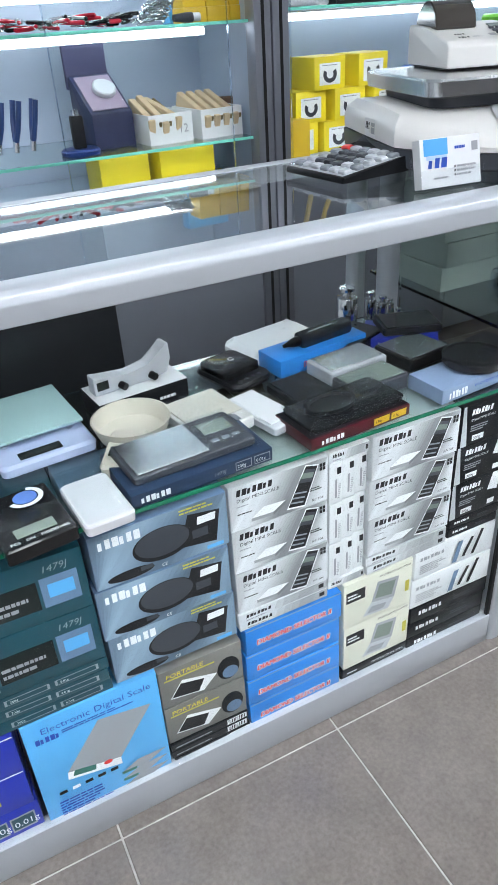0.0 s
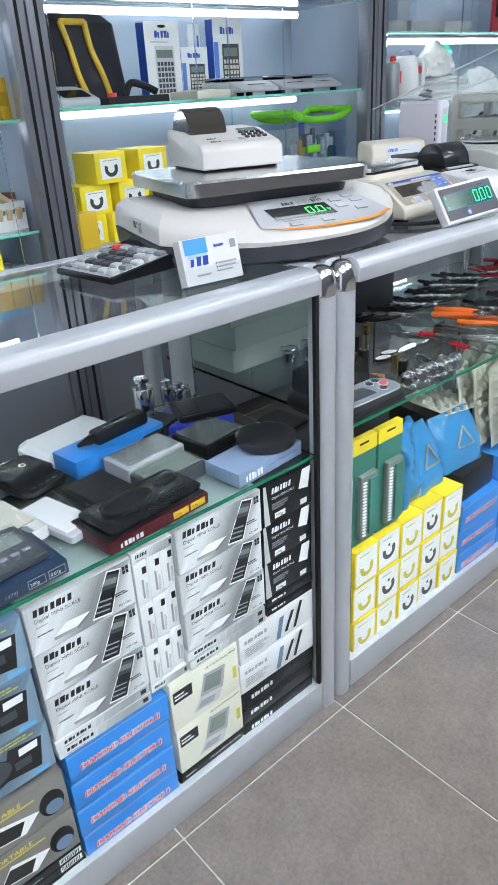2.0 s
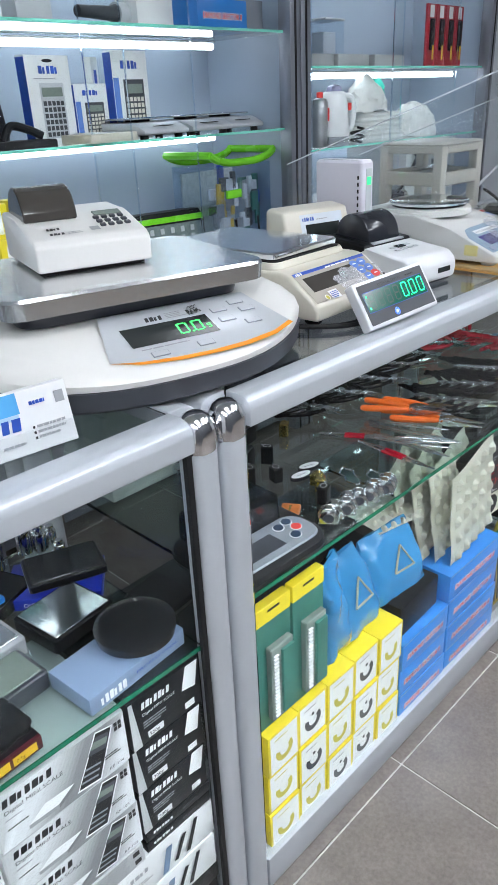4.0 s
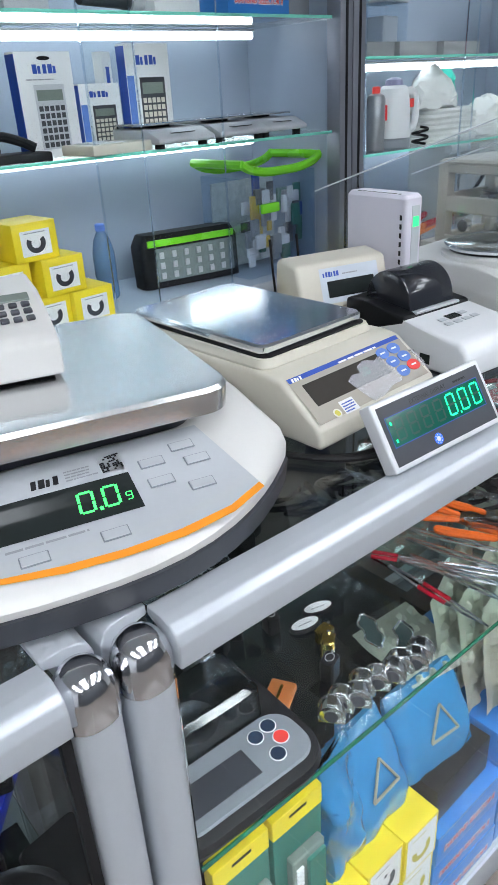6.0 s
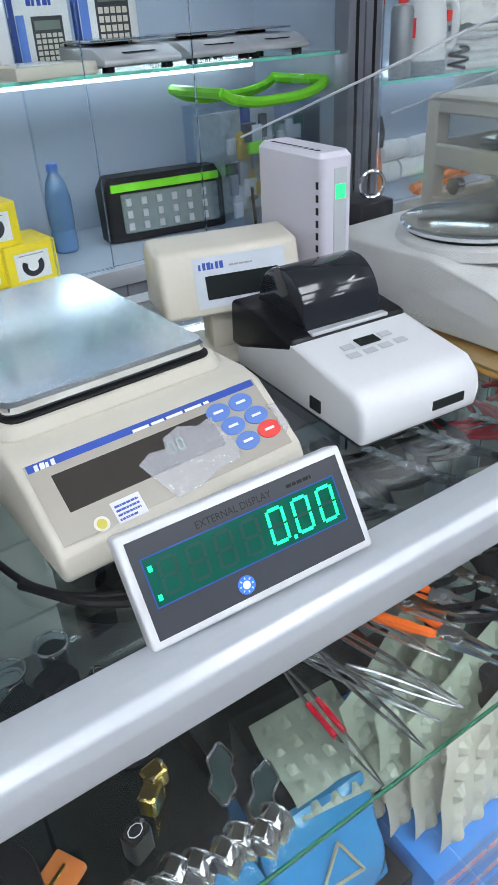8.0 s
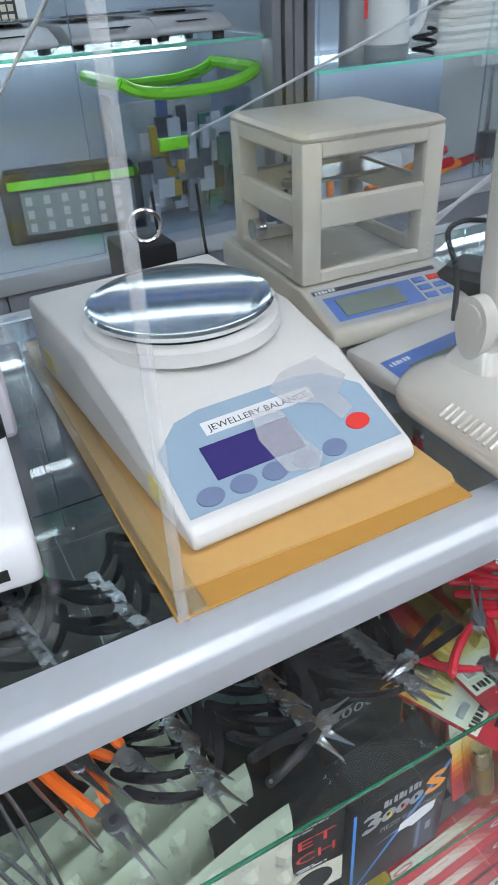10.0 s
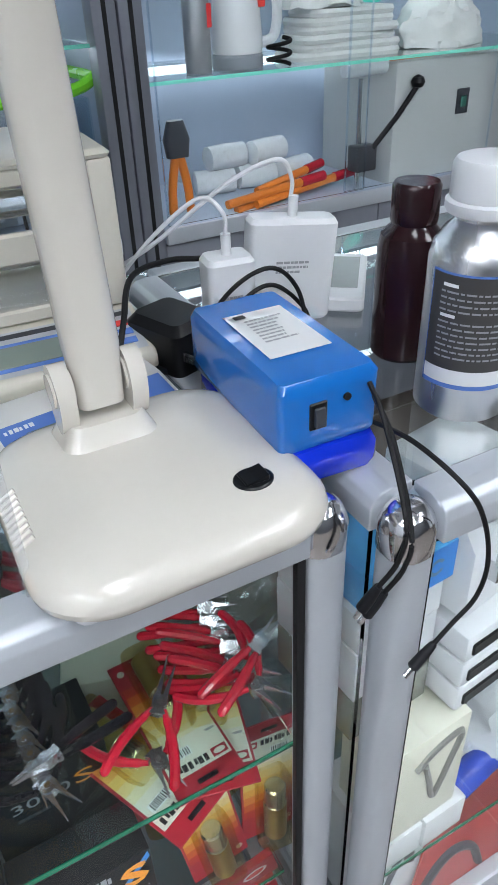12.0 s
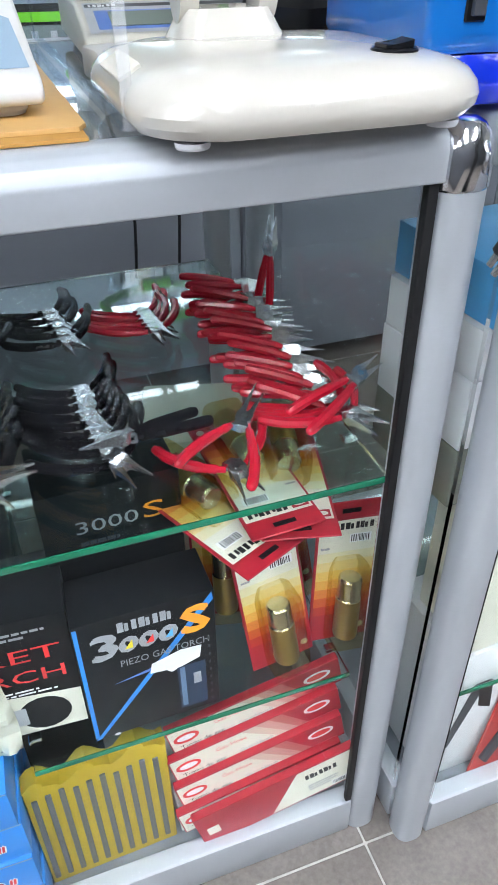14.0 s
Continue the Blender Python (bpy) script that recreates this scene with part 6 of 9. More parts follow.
battery_pack()
lowp = loft([rring(0.046, 0.098, 0.010, 0, 5), rring(0.050, 0.102, 0.014, 0.008, 5), rring(0.050, 0.102, 0.014, 0.026, 5), rring(0.046, 0.098, 0.012, 0.034, 5)])
bmesh.ops.subdivide_edges(lowp, edges=[e for e in lowp.edges if e.calc_length() > 0.03], cuts=6, use_grid_fill=True)
for v in lowp.verts:
    d = 0.0022 * noise.noise_vector(v.co * 55)
    v.co += Vector((d.x, d.y, d.z if 0.004 < v.co.z < 0.032 else 0))
solo("battery_pack", lowp, BLUEFILM2, pose(1.424, 0.140, TOP + 0.001, 0, 0, -4), "cobalt blue wrapped battery pack under another", "battery")
for k, pts in enumerate(([(1.452, 0.040, 1.105), (1.446, 0.010, 1.085), (1.426, -0.050, 1.032), (1.422, -0.052, 0.99), (1.408, -0.044, 0.956)],
                         [(1.458, 0.040, 1.090), (1.454, 0.005, 1.065), (1.432, -0.052, 1.018), (1.427, -0.054, 0.98), (1.413, -0.046, 0.948)],
                         [(1.466, 0.055, 1.055), (1.462, -0.010, 1.070), (1.474, -0.062, 1.052), (1.502, -0.064, 1.005), (1.517, -0.064, 0.949), (1.510, -0.064, 0.910), (1.484, -0.064, 0.888), (1.463, -0.064, 0.870)])):
    c = thing("power_lead", I4, "thin black power lead with barrel plug hanging down", "cable", "battery leads")
    part("wire", tube(arc(pts, 10), 0.0023, 8), RUBBER, c)
    a, b = Vector(pts[-2]), Vector(pts[-1])
    d = (b - a).normalized()
    part("plug", tube([b - d * 0.004, b + d * 0.012, b + d * 0.026, b + d * 0.028], 0.0055, 12, (0.7, 1, 1.05, 0.6)), SOFTBLK, c)
    part("barrel", tube([b + d * 0.028, b + d * 0.038], 0.0028, 10), STEEL, c)


def aluminium_bottle():
    t = thing("aluminium_bottle", pose(1.605, 0.083, TOP), "brushed aluminium bottle with dark label and white cap", "bottle")
    r = 0.047
    part("bottle", lathe([(r - 0.004, 0), (r, 0.004), (r, 0.155), (r - 0.003, 0.168), (r - 0.012, 0.182), (0.026, 0.190), (0.026, 0.200)], 48), mat("brushed_bottle_aluminium", (0.70, 0.71, 0.73), 0.28, 1.0, 0.04, 140, 0.02, 0.05, stretch=(1, 1, 0.1)), t)

    def wrap(a0, a1, z0, z1, m, name, rr=0.0006, label=""):
        b = bmesh.new()
        n = 20
        rows = [[b.verts.new(((r + rr) * math.cos(radians(a0 + (a1 - a0) * i / n)), (r + rr) * math.sin(radians(a0 + (a1 - a0) * i / n)), z)) for i in range(n + 1)] for z in (z0, z1)]
        for i in range(n):
            b.faces.new((rows[0][i], rows[0][i + 1], rows[1][i + 1], rows[1][i]))
        part(name, b, m, t, label)
    wrap(172, 292, 0.045, 0.150, LABELDK, "label", 0.0006, "charcoal printed label")
    wrap(170, 310, 0.038, 0.152, BTNBLUE, "label_border", 0.0003)
    wrap(173, 291, 0.043, 0.058, PAPER, "warning_strip", 0.0009)
    rnd = random.Random(8)
    for k in range(13):
        a = 186
        z = 0.140 - k * 0.0058
        if k in (0, 5):
            wrap(188, 206, z - 0.001, z + 0.0022, INKWHITE, "writing", 0.0010)
            continue
        while a < 276:
            d = rnd.uniform(3, 14)
            wrap(a, min(a + d, 280), z - 0.0008, z + 0.0010, INKGREY, "writing", 0.0010)
            a += d + 2
    part("collar", lathe([(0.036, 0.196), (0.038, 0.200), (0.038, 0.206), (0.034, 0.208)], 40), WHITEPL, t)
    cap = lathe([(0.0335, 0.207), (0.0345, 0.210), (0.0345, 0.236), (0.032, 0.241), (0.028, 0.2425)], 64)
    for v in cap.verts:
        if 0.209 < v.co.z < 0.237:
            k = 1 + 0.018 * (1 if round(math.atan2(v.co.y, v.co.x) / (2 * math.pi) * 64) % 2 else -1)
            v.co.x *= k
            v.co.y *= k
    part("cap", cap, WHITEPL, t, "white ribbed plastic cap")
    return t


aluminium_bottle()
t = thing("brown_bottle", pose(1.628, 0.205, TOP), "dark brown plastic bottle with black cap", "bottle")
part("bottle", lathe([(0.034, 0), (0.037, 0.004), (0.037, 0.125), (0.034, 0.140), (0.024, 0.150), (0.022, 0.156)], 36), BROWNBOTTLE, t)
part("cap", lathe([(0.0245, 0.152), (0.0255, 0.155), (0.0255, 0.190), (0.023, 0.194)], 36), BROWNBOTTLE, t)


def adapter(x, y, rz, w, d, h, tilt, label):
    t = thing("power_adapter", pose(x, y, TOP, 0, tilt, rz), label, "power adapter", "white power adapters")
    part("body", loft([rring(w / 2 - 0.004, d / 2 - 0.004, 0.008, 0), rring(w / 2, d / 2, 0.010, 0.006), rring(w / 2, d / 2, 0.010, h - 0.006), rring(w / 2 - 0.004, d / 2 - 0.004, 0.008, h)]), WHITEPL, t)
    p = Print().lines(0.0, 0.0, w * 0.4, h * 0.14, 3, INKGREY, 4)
    p.put(t, Matrix(((1, 0, 0, -w * .2), (0, 0, -1, -d / 2 - 0.0003), (0, 1, 0, h * .5), (0, 0, 0, 1))), "printing")
    part("plug", tube([(0, 0, h - 0.002), (0, 0, h + 0.024)], 0.006, 12), WHITEPL, t)
    return t


adapter(1.468, 0.335, -8, 0.058, 0.045, 0.110, 0, "small white power adapter with a white lead")
adapter(1.562, 0.365, -14, 0.112, 0.040, 0.130, 5, "large white power adapter standing upright")
for pts in ([(1.468, 0.335, 1.15), (1.466, 0.335, 1.175), (1.445, 0.35, 1.19), (1.40, 0.38, 1.15), (1.36, 0.42, 1.09)], [(1.572, 0.365, 1.165), (1.574, 0.365, 1.19), (1.552, 0.36, 1.215), (1.49, 0.37, 1.195), (1.41, 0.41, 1.13), (1.36, 0.45, 1.09)]):
    solo("white_lead", tube(arc(pts, 8), 0.0026, 8), WHITEPL, I4, "white charging lead arching over the counter", "cable", "white leads")
solo("black_lead", tube(arc([(1.40, 0.30, 1.03), (1.44, 0.285, 1.10), (1.49, 0.275, 1.125), (1.53, 0.28, 1.09), (1.54, 0.27, 1.03)], 8), 0.0026, 8), RUBBER, I4, "black lead looping over the battery", "cable", "black leads")
solo("black_lead", tube(arc([(1.42, 0.31, 1.03), (1.46, 0.29, 1.085), (1.50, 0.285, 1.10), (1.545, 0.29, 1.06), (1.55, 0.28, 1.03)], 8), 0.0026, 8), RUBBER, I4, "black lead looping beside the adapters", "cable", "black leads")
solo("black_lead", tube(arc([(1.30, 0.27, 1.045), (1.325, 0.30, 1.09), (1.36, 0.36, 1.115), (1.42, 0.40, 1.11), (1.47, 0.41, 1.10)], 8), 0.0035, 8), RUBBER, I4, "thick black mains lead behind the lamp", "cable", "black leads")
t = thing("mains_plug", pose(1.392, 0.330, TOP, 0, 0, 20), "black mains adapter with chrome pins", "plug")
part("body", loft([rring(0.034, 0.042, 0.010, 0), rring(0.036, 0.044, 0.010, 0.05), rring(0.028, 0.036, 0.010, 0.06)]), BLACKPL, t)
for k in range(3):
    part("pin", box(0.006, 0.022, 0.012, 0.001, 1, (-0.024 + 0.018 * k, -0.052, 0.02)), CHROME, t)
solo("black_tray", box(0.11, 0.16, 0.008, 0.002, 2), BLACKPL, pose(1.375, 0.38, TOP, 0, 0, 10), "flat black plate lying beside the density balance", "plate")
t = thing("phone_stand", pose(1.668, 0.415, TOP, 0, 0, -38), "thin white handset lying on the counter", "phone")
part("body", loft([rring(0.048, 0.085, 0.008, 0), rring(0.050, 0.087, 0.008, 0.003), rring(0.050, 0.087, 0.008, 0.016), rring(0.047, 0.084, 0.008, 0.019)]), WHITEPL, t)
part("screen", box(0.08, 0.12, 0.0008, 0.0002, 1, (0, 0.01, 0.019)), mat("grey_screen", (0.35, 0.37, 0.36), 0.2), t)


# ---- boxes in the second counter ----
def f_yellow_dark(p, w, h):
    p.rect(w * .06, h * .05, w * .94, h * .95, INKWHITE).lines(w * .2, h * .80, w * .6, h * .06, 1, INKGREY, 3).disc(w * .5, h * .46, w * .28, w * .28, GREYPL, 18, 160, 400, 0.5).disc(w * .5, h * .62, w * .05, w * .05, GREYPL, 10)


def f_yellow_light(p, w, h):
    p.rect(w * .06, h * .05, w * .94, h * .95, INKWHITE).lines(w * .2, h * .80, w * .6, h * .06, 1, YELGREY, 3).disc(w * .5, h * .44, w * .28, w * .28, YELGREY, 18, 165, 395, 0.5)


for i in range(5):
    for j in range(3):
        carton("wax_box", 0.0825, 0.10, 0.0985, YELLOW, pose(0.071 + 0.0845 * (i + 0.5), Y0 + 0.052 + 0.003 * ((i + j) % 2), 0.0675 + 0.1 * j, 0, 0, 0.8 * ((i * 2 + j) % 3 - 1)),
               "yellow box with white face and curved picture", "box", "yellow wax boxes", f_yellow_dark if (i % 2 and j) or (i in (2, 3) and not j) else f_yellow_light)


def comb_pack(x):
    t = thing("tool_pack", pose(x, 0.045, 0.3685), "green blister pack with yellow header and ribbed tool", "tool pack", "green tool packs")
    part("card", box(0.082, 0.016, 0.262, 0.001, 1), GREENPL, t)
    part("header", box(0.083, 0.018, 0.034, 0.001, 1, (0, 0, 0.2285)), YELLOW, t)
    part("hang_slot", box(0.03, 0.019, 0.006, 0.001, 1, (0, 0, 0.248)), BLACKCARD, t)
    part("tray", box(0.056, 0.014, 0.160, 0.002, 1, (0.006, -0.0145, 0.02)), mat("grey_blister", (0.16, 0.20, 0.18), 0.2), t)
    for k in range(18):
        part("rib", box(0.011, 0.004, 0.0026, 0.0004, 1, (-0.012, -0.0232, 0.030 + 0.0078 * k)), INKWHITE, t)
    part("block", box(0.030, 0.006, 0.140, 0.001, 1, (0.016, -0.0238, 0.03)), GREENPL, t)
    return t


comb_pack(0.116)
comb_pack(0.205)


KHAKI = mat("khaki_ink", (0.30, 0.30, 0.22), 0.4)


def poly_bag(x, y, z, w, h, d, seed, lean, rz, crease, triangle=True):
    """A soft pillow-shaped blue packet with a flat seam on top and a printed triangle."""
    rows = []
    for j in range(19):
        v = j / 18
        k = max(0.06, math.sin(math.pi * min(v * 0.93 + 0.05, 1.0))) ** 0.5
        row = []
        for i in range(40):
            a = 2 * math.pi * i / 40
            c, e = math.cos(a), math.sin(a)
            p = Vector((w / 2 * math.copysign(abs(c) ** 0.6, c) * (0.93 + 0.07 * math.sin(math.pi * v)), d / 2 * math.copysign(abs(e) ** 0.7, e) * k, h * v))
            n = noise.noise_vector(p * 16 + Vector((seed, 0, 0))) + 0.6 * noise.noise_vector(p * 42 + Vector((0, seed, 0)))
            f = abs(noise.noise(Vector((p.x * 22 + seed, p.z * 9, p.x * 6 + p.z * 14))))
            row.append(p + crease * Vector((0.005 * n.x, 0.006 * n.y - math.copysign(0.007, e) * (0.5 - f) * (abs(e) > 0.2), 0.006 * n.z)))
        rows.append(row)
    t = thing("packet", pose(x, y, z, lean, 0, rz), "glossy blue plastic packet with a printed triangle" if triangle else "crumpled blue plastic packet end", "packet", "blue packets")
    part("bag", loft(rows), BAGBLUE, t)
    if triangle:
        r = [(0.036 * math.cos(radians(a)), 0.036 * math.sin(radians(a))) for a in (80, 205, 330)]
        for i in range(3):
            (u0, v0), (u1, v1) = r[i], r[(i + 1) % 3]
            part("triangle_side", tube([(u0, 0, v0), (u1, 0, v1)], 0.0024, 6), KHAKI, t, m=Matrix.Translation((0.004, -d / 2 - 0.0015, h * .46)))
    return t


poly_bag(0.322, 0.066, 0.3685, 0.085, 0.215, 0.060, 1, -6, 14, 2.2, False)
poly_bag(0.412, 0.070, 0.3685, 0.150, 0.165, 0.062, 5, -24, 6, 1.0)
poly_bag(0.565, 0.074, 0.3720, 0.170, 0.150, 0.062, 9, -26, -4, 1.0)
pile("selector_box", 0.496, 0.690, (B, 0.142, 0.216, 0.290), 0.30, BLUECARD, "bright blue box with red diamond selectors lettering", f_diamond, "diamond selector boxes")
carton("dark_carton", 0.16, 0.10, 0.08, BLACKCARD, pose(0.59, 0.09, 0.2905, 0, 0, 2), "plain black carton behind a blue packet", "box")
carton("dark_carton", 0.16, 0.16, 0.2, BLACKCARD, pose(0.63, 0.225, 0.2905, 0, 0, -6), "dark carton carrying a moulded sheet", "box")
pile("selector_box", 0.694, 0.936, (B, 0.142, 0.216, 0.290, 0.362), 0.30, BLUECARD, "bright blue box with red diamond selectors lettering", f_diamond, "diamond selector boxes")


def bubble_tray(w, h, name="mould_sheet"):
    """A thin moulded sheet with rows of bumps."""
    n, m = 30, 34
    bm = bmesh.new()
    grid = [[None] * (m + 1) for _ in range(n + 1)]
    for i in range(n + 1):
        for j in range(m + 1):
            x, z = -w / 2 + w * i / n, h * j / m
            b = max(0.0, math.sin(x / w * math.pi * 10)) * max(0.0, math.sin(z / h * math.pi * 10))
            grid[i][j] = bm.verts.new((x + 0.003 * math.sin(z * 40), -0.010 * min(1, b * 2.2) + 0.005 * math.sin(x * 14), z + 0.012 * math.sin(x * 12) * (j / m)))
    for i in range(n):
        for j in range(m):
            bm.faces.new((grid[i][j], grid[i + 1][j], grid[i + 1][j + 1], grid[i][j + 1]))
    bmesh.ops.solidify(bm, geom=bm.faces[:], thickness=0.0015)
    return bm


TRAY = mat("ivory_moulded_sheet", (0.80, 0.80, 0.70), 0.4, 0, 0.05, 120, 0.05, 0.06)
for k, (x, y, rz, rx, h) in enumerate(((0.838, 0.052, 3, -4, 0.235), (0.822, 0.092, 7, -8, 0.240), (0.795, 0.125, 12, -10, 0.245), (0.770, 0.158, 16, -12, 0.25))):
    t = solo("mould_sheet", bubble_tray(0.235, h), TRAY, pose(x, y, 0.368, rx, 0, rz), "ivory moulded sheet with bumps standing upright", "moulded sheet", "ivory moulded sheets")
    p = Print()
    for a in range(5):
        for b in range(5):
            for d in (-0.004, 0.004):
                p.disc(-0.094 + a * 0.047 + d, 0.03 + b * 0.047, 0.0013, 0.0018, INKGREY, 8)
    p.put(t, Matrix(((1, 0, 0, 0), (0, 0, -1, -0.0125), (0, 1, 0, 0), (0, 0, 0, 1))), "dots")


STRIPE = mat("dark_grey_stripe", (0.095, 0.10, 0.105), 0.5, 0, 0.1, 120, 0.05)


def brush_bag():
    t = thing("striped_pouch", pose(1.026, 0.062, B, -5, 0, 2), "yellow pouch with grey stripes", "pouch")
    pts = [(-0.092 + 0.184 * i / 20, 0.205 + 0.012 * math.sin(i * 0.9) + 0.012 * (i / 20)) for i in range(21)]
    body = slab([(-0.088, 0.0), (0.088, 0.0)] + pts[::-1], 0.026, 0.004)
    part("pouch", body, mat("mustard_fabric", (0.42, 0.30, 0.015), 0.6, 0, 0.12, 200, 0.1, 0.1), t, m=Matrix(((1, 0, 0, 0), (0, 0, -1, 0.013), (0, 1, 0, 0), (0, 0, 0, 1))))
    for k in range(10):
        x = -0.080 + k * 0.0172
        part("stripe", box(0.0075, 0.003, 0.172 + 0.003 * (k % 3), 0.001, 1, (x, -0.0145, 0.016)), STRIPE, t)
    return t


brush_bag()


FADE = [mat("pink_fade_%s" % "abc"[k], c, 0.38, 0, 0.03, 60) for k, c in enumerate(((0.60, 0.46, 0.38), (0.52, 0.28, 0.24), (0.43, 0.12, 0.11)))]


def hose_pack(k, x, z, ry, y, plain=False):
    w, h = 0.250, 0.052
    t = thing("hose_pack", pose(x, y, z, 0, ry, 0), "red and white gas hose pack lying aslant", "hose pack", "gas hose packs")
    part("card", box(w, 0.012, h + (0.03 if plain else 0), 0.001, 1), REDCARD, t)
    p = Print()
    if plain:
        p.poly([(w * .42, .004), (w - .002, .004), (w - .002, .079), (w * .62, .079)], CREAMCARD).mark(w * .66, .052, .05, .012, INKBLK, 7, 0).lines(w * .66, .02, .05, .02, 3, INKGREY, 4).rect(.012, .03, .03, .05, CREAMCARD).code(w * .8, .01, .03, .012, 3)
    else:
        p.poly([(.002, .003), (w * .80, .003), (w * .66, h - .002), (.002, h - .002)], FADE[2]).poly([(.002, .003), (w * .74, .003), (w * .58, h - .002), (.002, h - .002)], FADE[1]).poly([(.002, .003), (w * .68, .003), (w * .50, h - .002), (.002, h - .002)], FADE[0]).poly([(.002, .003), (w * .62, .003), (w * .42, h - .002), (.002, h - .002)], CREAMCARD).disc(.024, h * .55, .018, .011, INKRED, 18).disc(.024, h * .55, .013, .006, INKWHITE, 18)
        p.text("Gas Hose", w * .26, h * .60, .013, INKRED, 0, .045).text("Tuyau de gaz", .012, h * .12, .012, INKBLK, 0, .062).text("Gasschlauch", w * .38, h * .12, .011, INKGREY, 0, .05)
        p.disc(w * .86, h * .62, .02, .010, INKWHITE, 18).disc(w * .86, h * .62, .015, .006, INKRED, 18)
    p.put(t, Matrix(((1, 0, 0, -w / 2), (0, 0, -1, -0.006), (0, 1, 0, 0), (0, 0, 0, 1))))
    return t


for k in range(4):
    hose_pack(k, 1.248 + 0.003 * (k % 2), 0.112 + 0.047 * k, -11, 0.048 + 0.012 * k)
hose_pack(9, 1.272, 0.093, -12, 0.030, True)
carton("plain_tray", 0.24, 0.12, 0.05, PAPER, pose(1.24, 0.12, B, 0, 0, 2), "white tray under the gas hose packs", "tray")


def f_torch(p, w, h):
    p.rect(w * .005, h * .02, w * .035, h * .98, BLUECARD).poly([(w * .0, h * .0), (w * .05, h * .01), (w * .99, h * .93), (w * .98, h * .99)], BLUECARD)
    for d in (-.012, 0, .012):
        p.text("3", w * (.08 + d), h * (.70 + d), h * .26, INKGREY, 0, w * .20).text("000", w * (.29 + d), h * (.715 + d), h * .15, INKGREY, 0, w * .42).text("S", w * (.73 + d), h * (.72 + d), h * .28, ORANGE, 0, w * .22)
    p.mark(w * .30, h * .875, w * .40, h * .075, INKGREY, 8, 0).text("PIEZO GAS TORCH", w * .28, h * .60, h * .075, INKGREY, 0, w * .66)
    for u, m in ((.33, YELLOW), (.48, BTNRED), (.62, SKYCARD)):
        p.poly([(w * u, h * .735), (w * (u + .06), h * .735), (w * (u + .06), h * .80)], m)
    p.poly([(w * .20, h * .47), (w * .55, h * .50), (w * .55, h * .53)], BTNBLUE)
    p.poly([(w * .48, h * .47), (w * .60, h * .46), (w * .64, h * .43), (w * .86, h * .49), (w * .88, h * .59), (w * .72, h * .60), (w * .50, h * .55)], INKWHITE)
    p.rect(w * .68, h * .06, w * .90, h * .45, NAVYCARD).rect(w * .70, h * .08, w * .74, h * .44, SLATECARD).rect(w * .80, h * .26, w * .86, h * .36, INKGREY)
    for k in range(9):
        p.rect(w * .93, h * (.06 + .07 * k), w * .945, h * (.085 + .07 * k), GREYPL)
    p.disc(w * .17, h * .02, w * .025, h * .012, INKWHITE, 12)


def f_torch_top(p, w, h):
    p.text("3000", w * .22, h * .80, h * .085, INKGREY, 0, w * .46).text("S", w * .70, h * .80, h * .11, ORANGE, 0, w * .17).lines(w * .25, h * .74, w * .4, h * .04, 1, GREYPL, 3)


def f_pocket(p, w, h):
    p.text("KET", w * .36, h * .66, h * .16, INKRED, 0, w * .56).text("RCH", w * .40, h * .48, h * .15, INKRED, 0, w * .52).lines(w * .30, h * .86, w * .6, h * .08, 2, INKGREY, 4).lines(w * .2, h * .38, w * .7, h * .06, 2, INKWHITE, 6)
    p.poly([(0.002, 0.002), (w - .002, 0.002), (w - .002, h * .34), (w * .5, h * .38), (0.002, h * .30)], CREAMCARD).disc(w * .35, h * .14, w * .18, h * .13, GREYPL, 18).disc(w * .72, h * .18, w * .18, h * .15, BLACKCARD, 18).rect(w * .40, h * .10, w * .60, h * .26, SILVERPL)


S3 = 0.336
carton("torch_box", 0.158, 0.07, 0.205, BLACKCARD, pose(1.113, 0.100, S3, 0, 0, 1), "black gas torch box with blue triangle and orange letter", "box", "gas torch boxes", f_torch)
carton("torch_box", 0.160, 0.10, 0.305, BLACKCARD, pose(1.103, 0.208, S3, 0, 0, 2), "tall black gas torch box standing behind another", "box", "gas torch boxes", f_torch_top)
carton("torch_box", 0.165, 0.07, 0.190, BLACKCARD, pose(0.953, 0.118, 0.364, 0, 0, -3), "black and cream refillable torch box with red lettering", "box", "gas torch boxes", f_pocket)
carton("dark_carton", 0.17, 0.22, 0.285, BLACKCARD, pose(0.955, 0.20 + 0.09, B, 0, 0, 0), "plain black carton under the torch box", "box")


FLAME = [mat("flame_print_%s" % "abcdefg"[k], c, 0.38, 0, 0.03, 60) for k, c in enumerate(((0.42, 0.03, 0.02), (0.55, 0.10, 0.02), (0.66, 0.22, 0.04), (0.72, 0.38, 0.07), (0.74, 0.52, 0.13), (0.72, 0.60, 0.26), (0.70, 0.66, 0.42)))]
DULLBRASS = mat("dull_brass", (0.46, 0.36, 0.13), 0.3, 0.9, 0.08, 90, 0.02, 0.1)
AMBERFILM = film_mat("amber_blister_film", (0.93, 0.86, 0.62), 0.10)


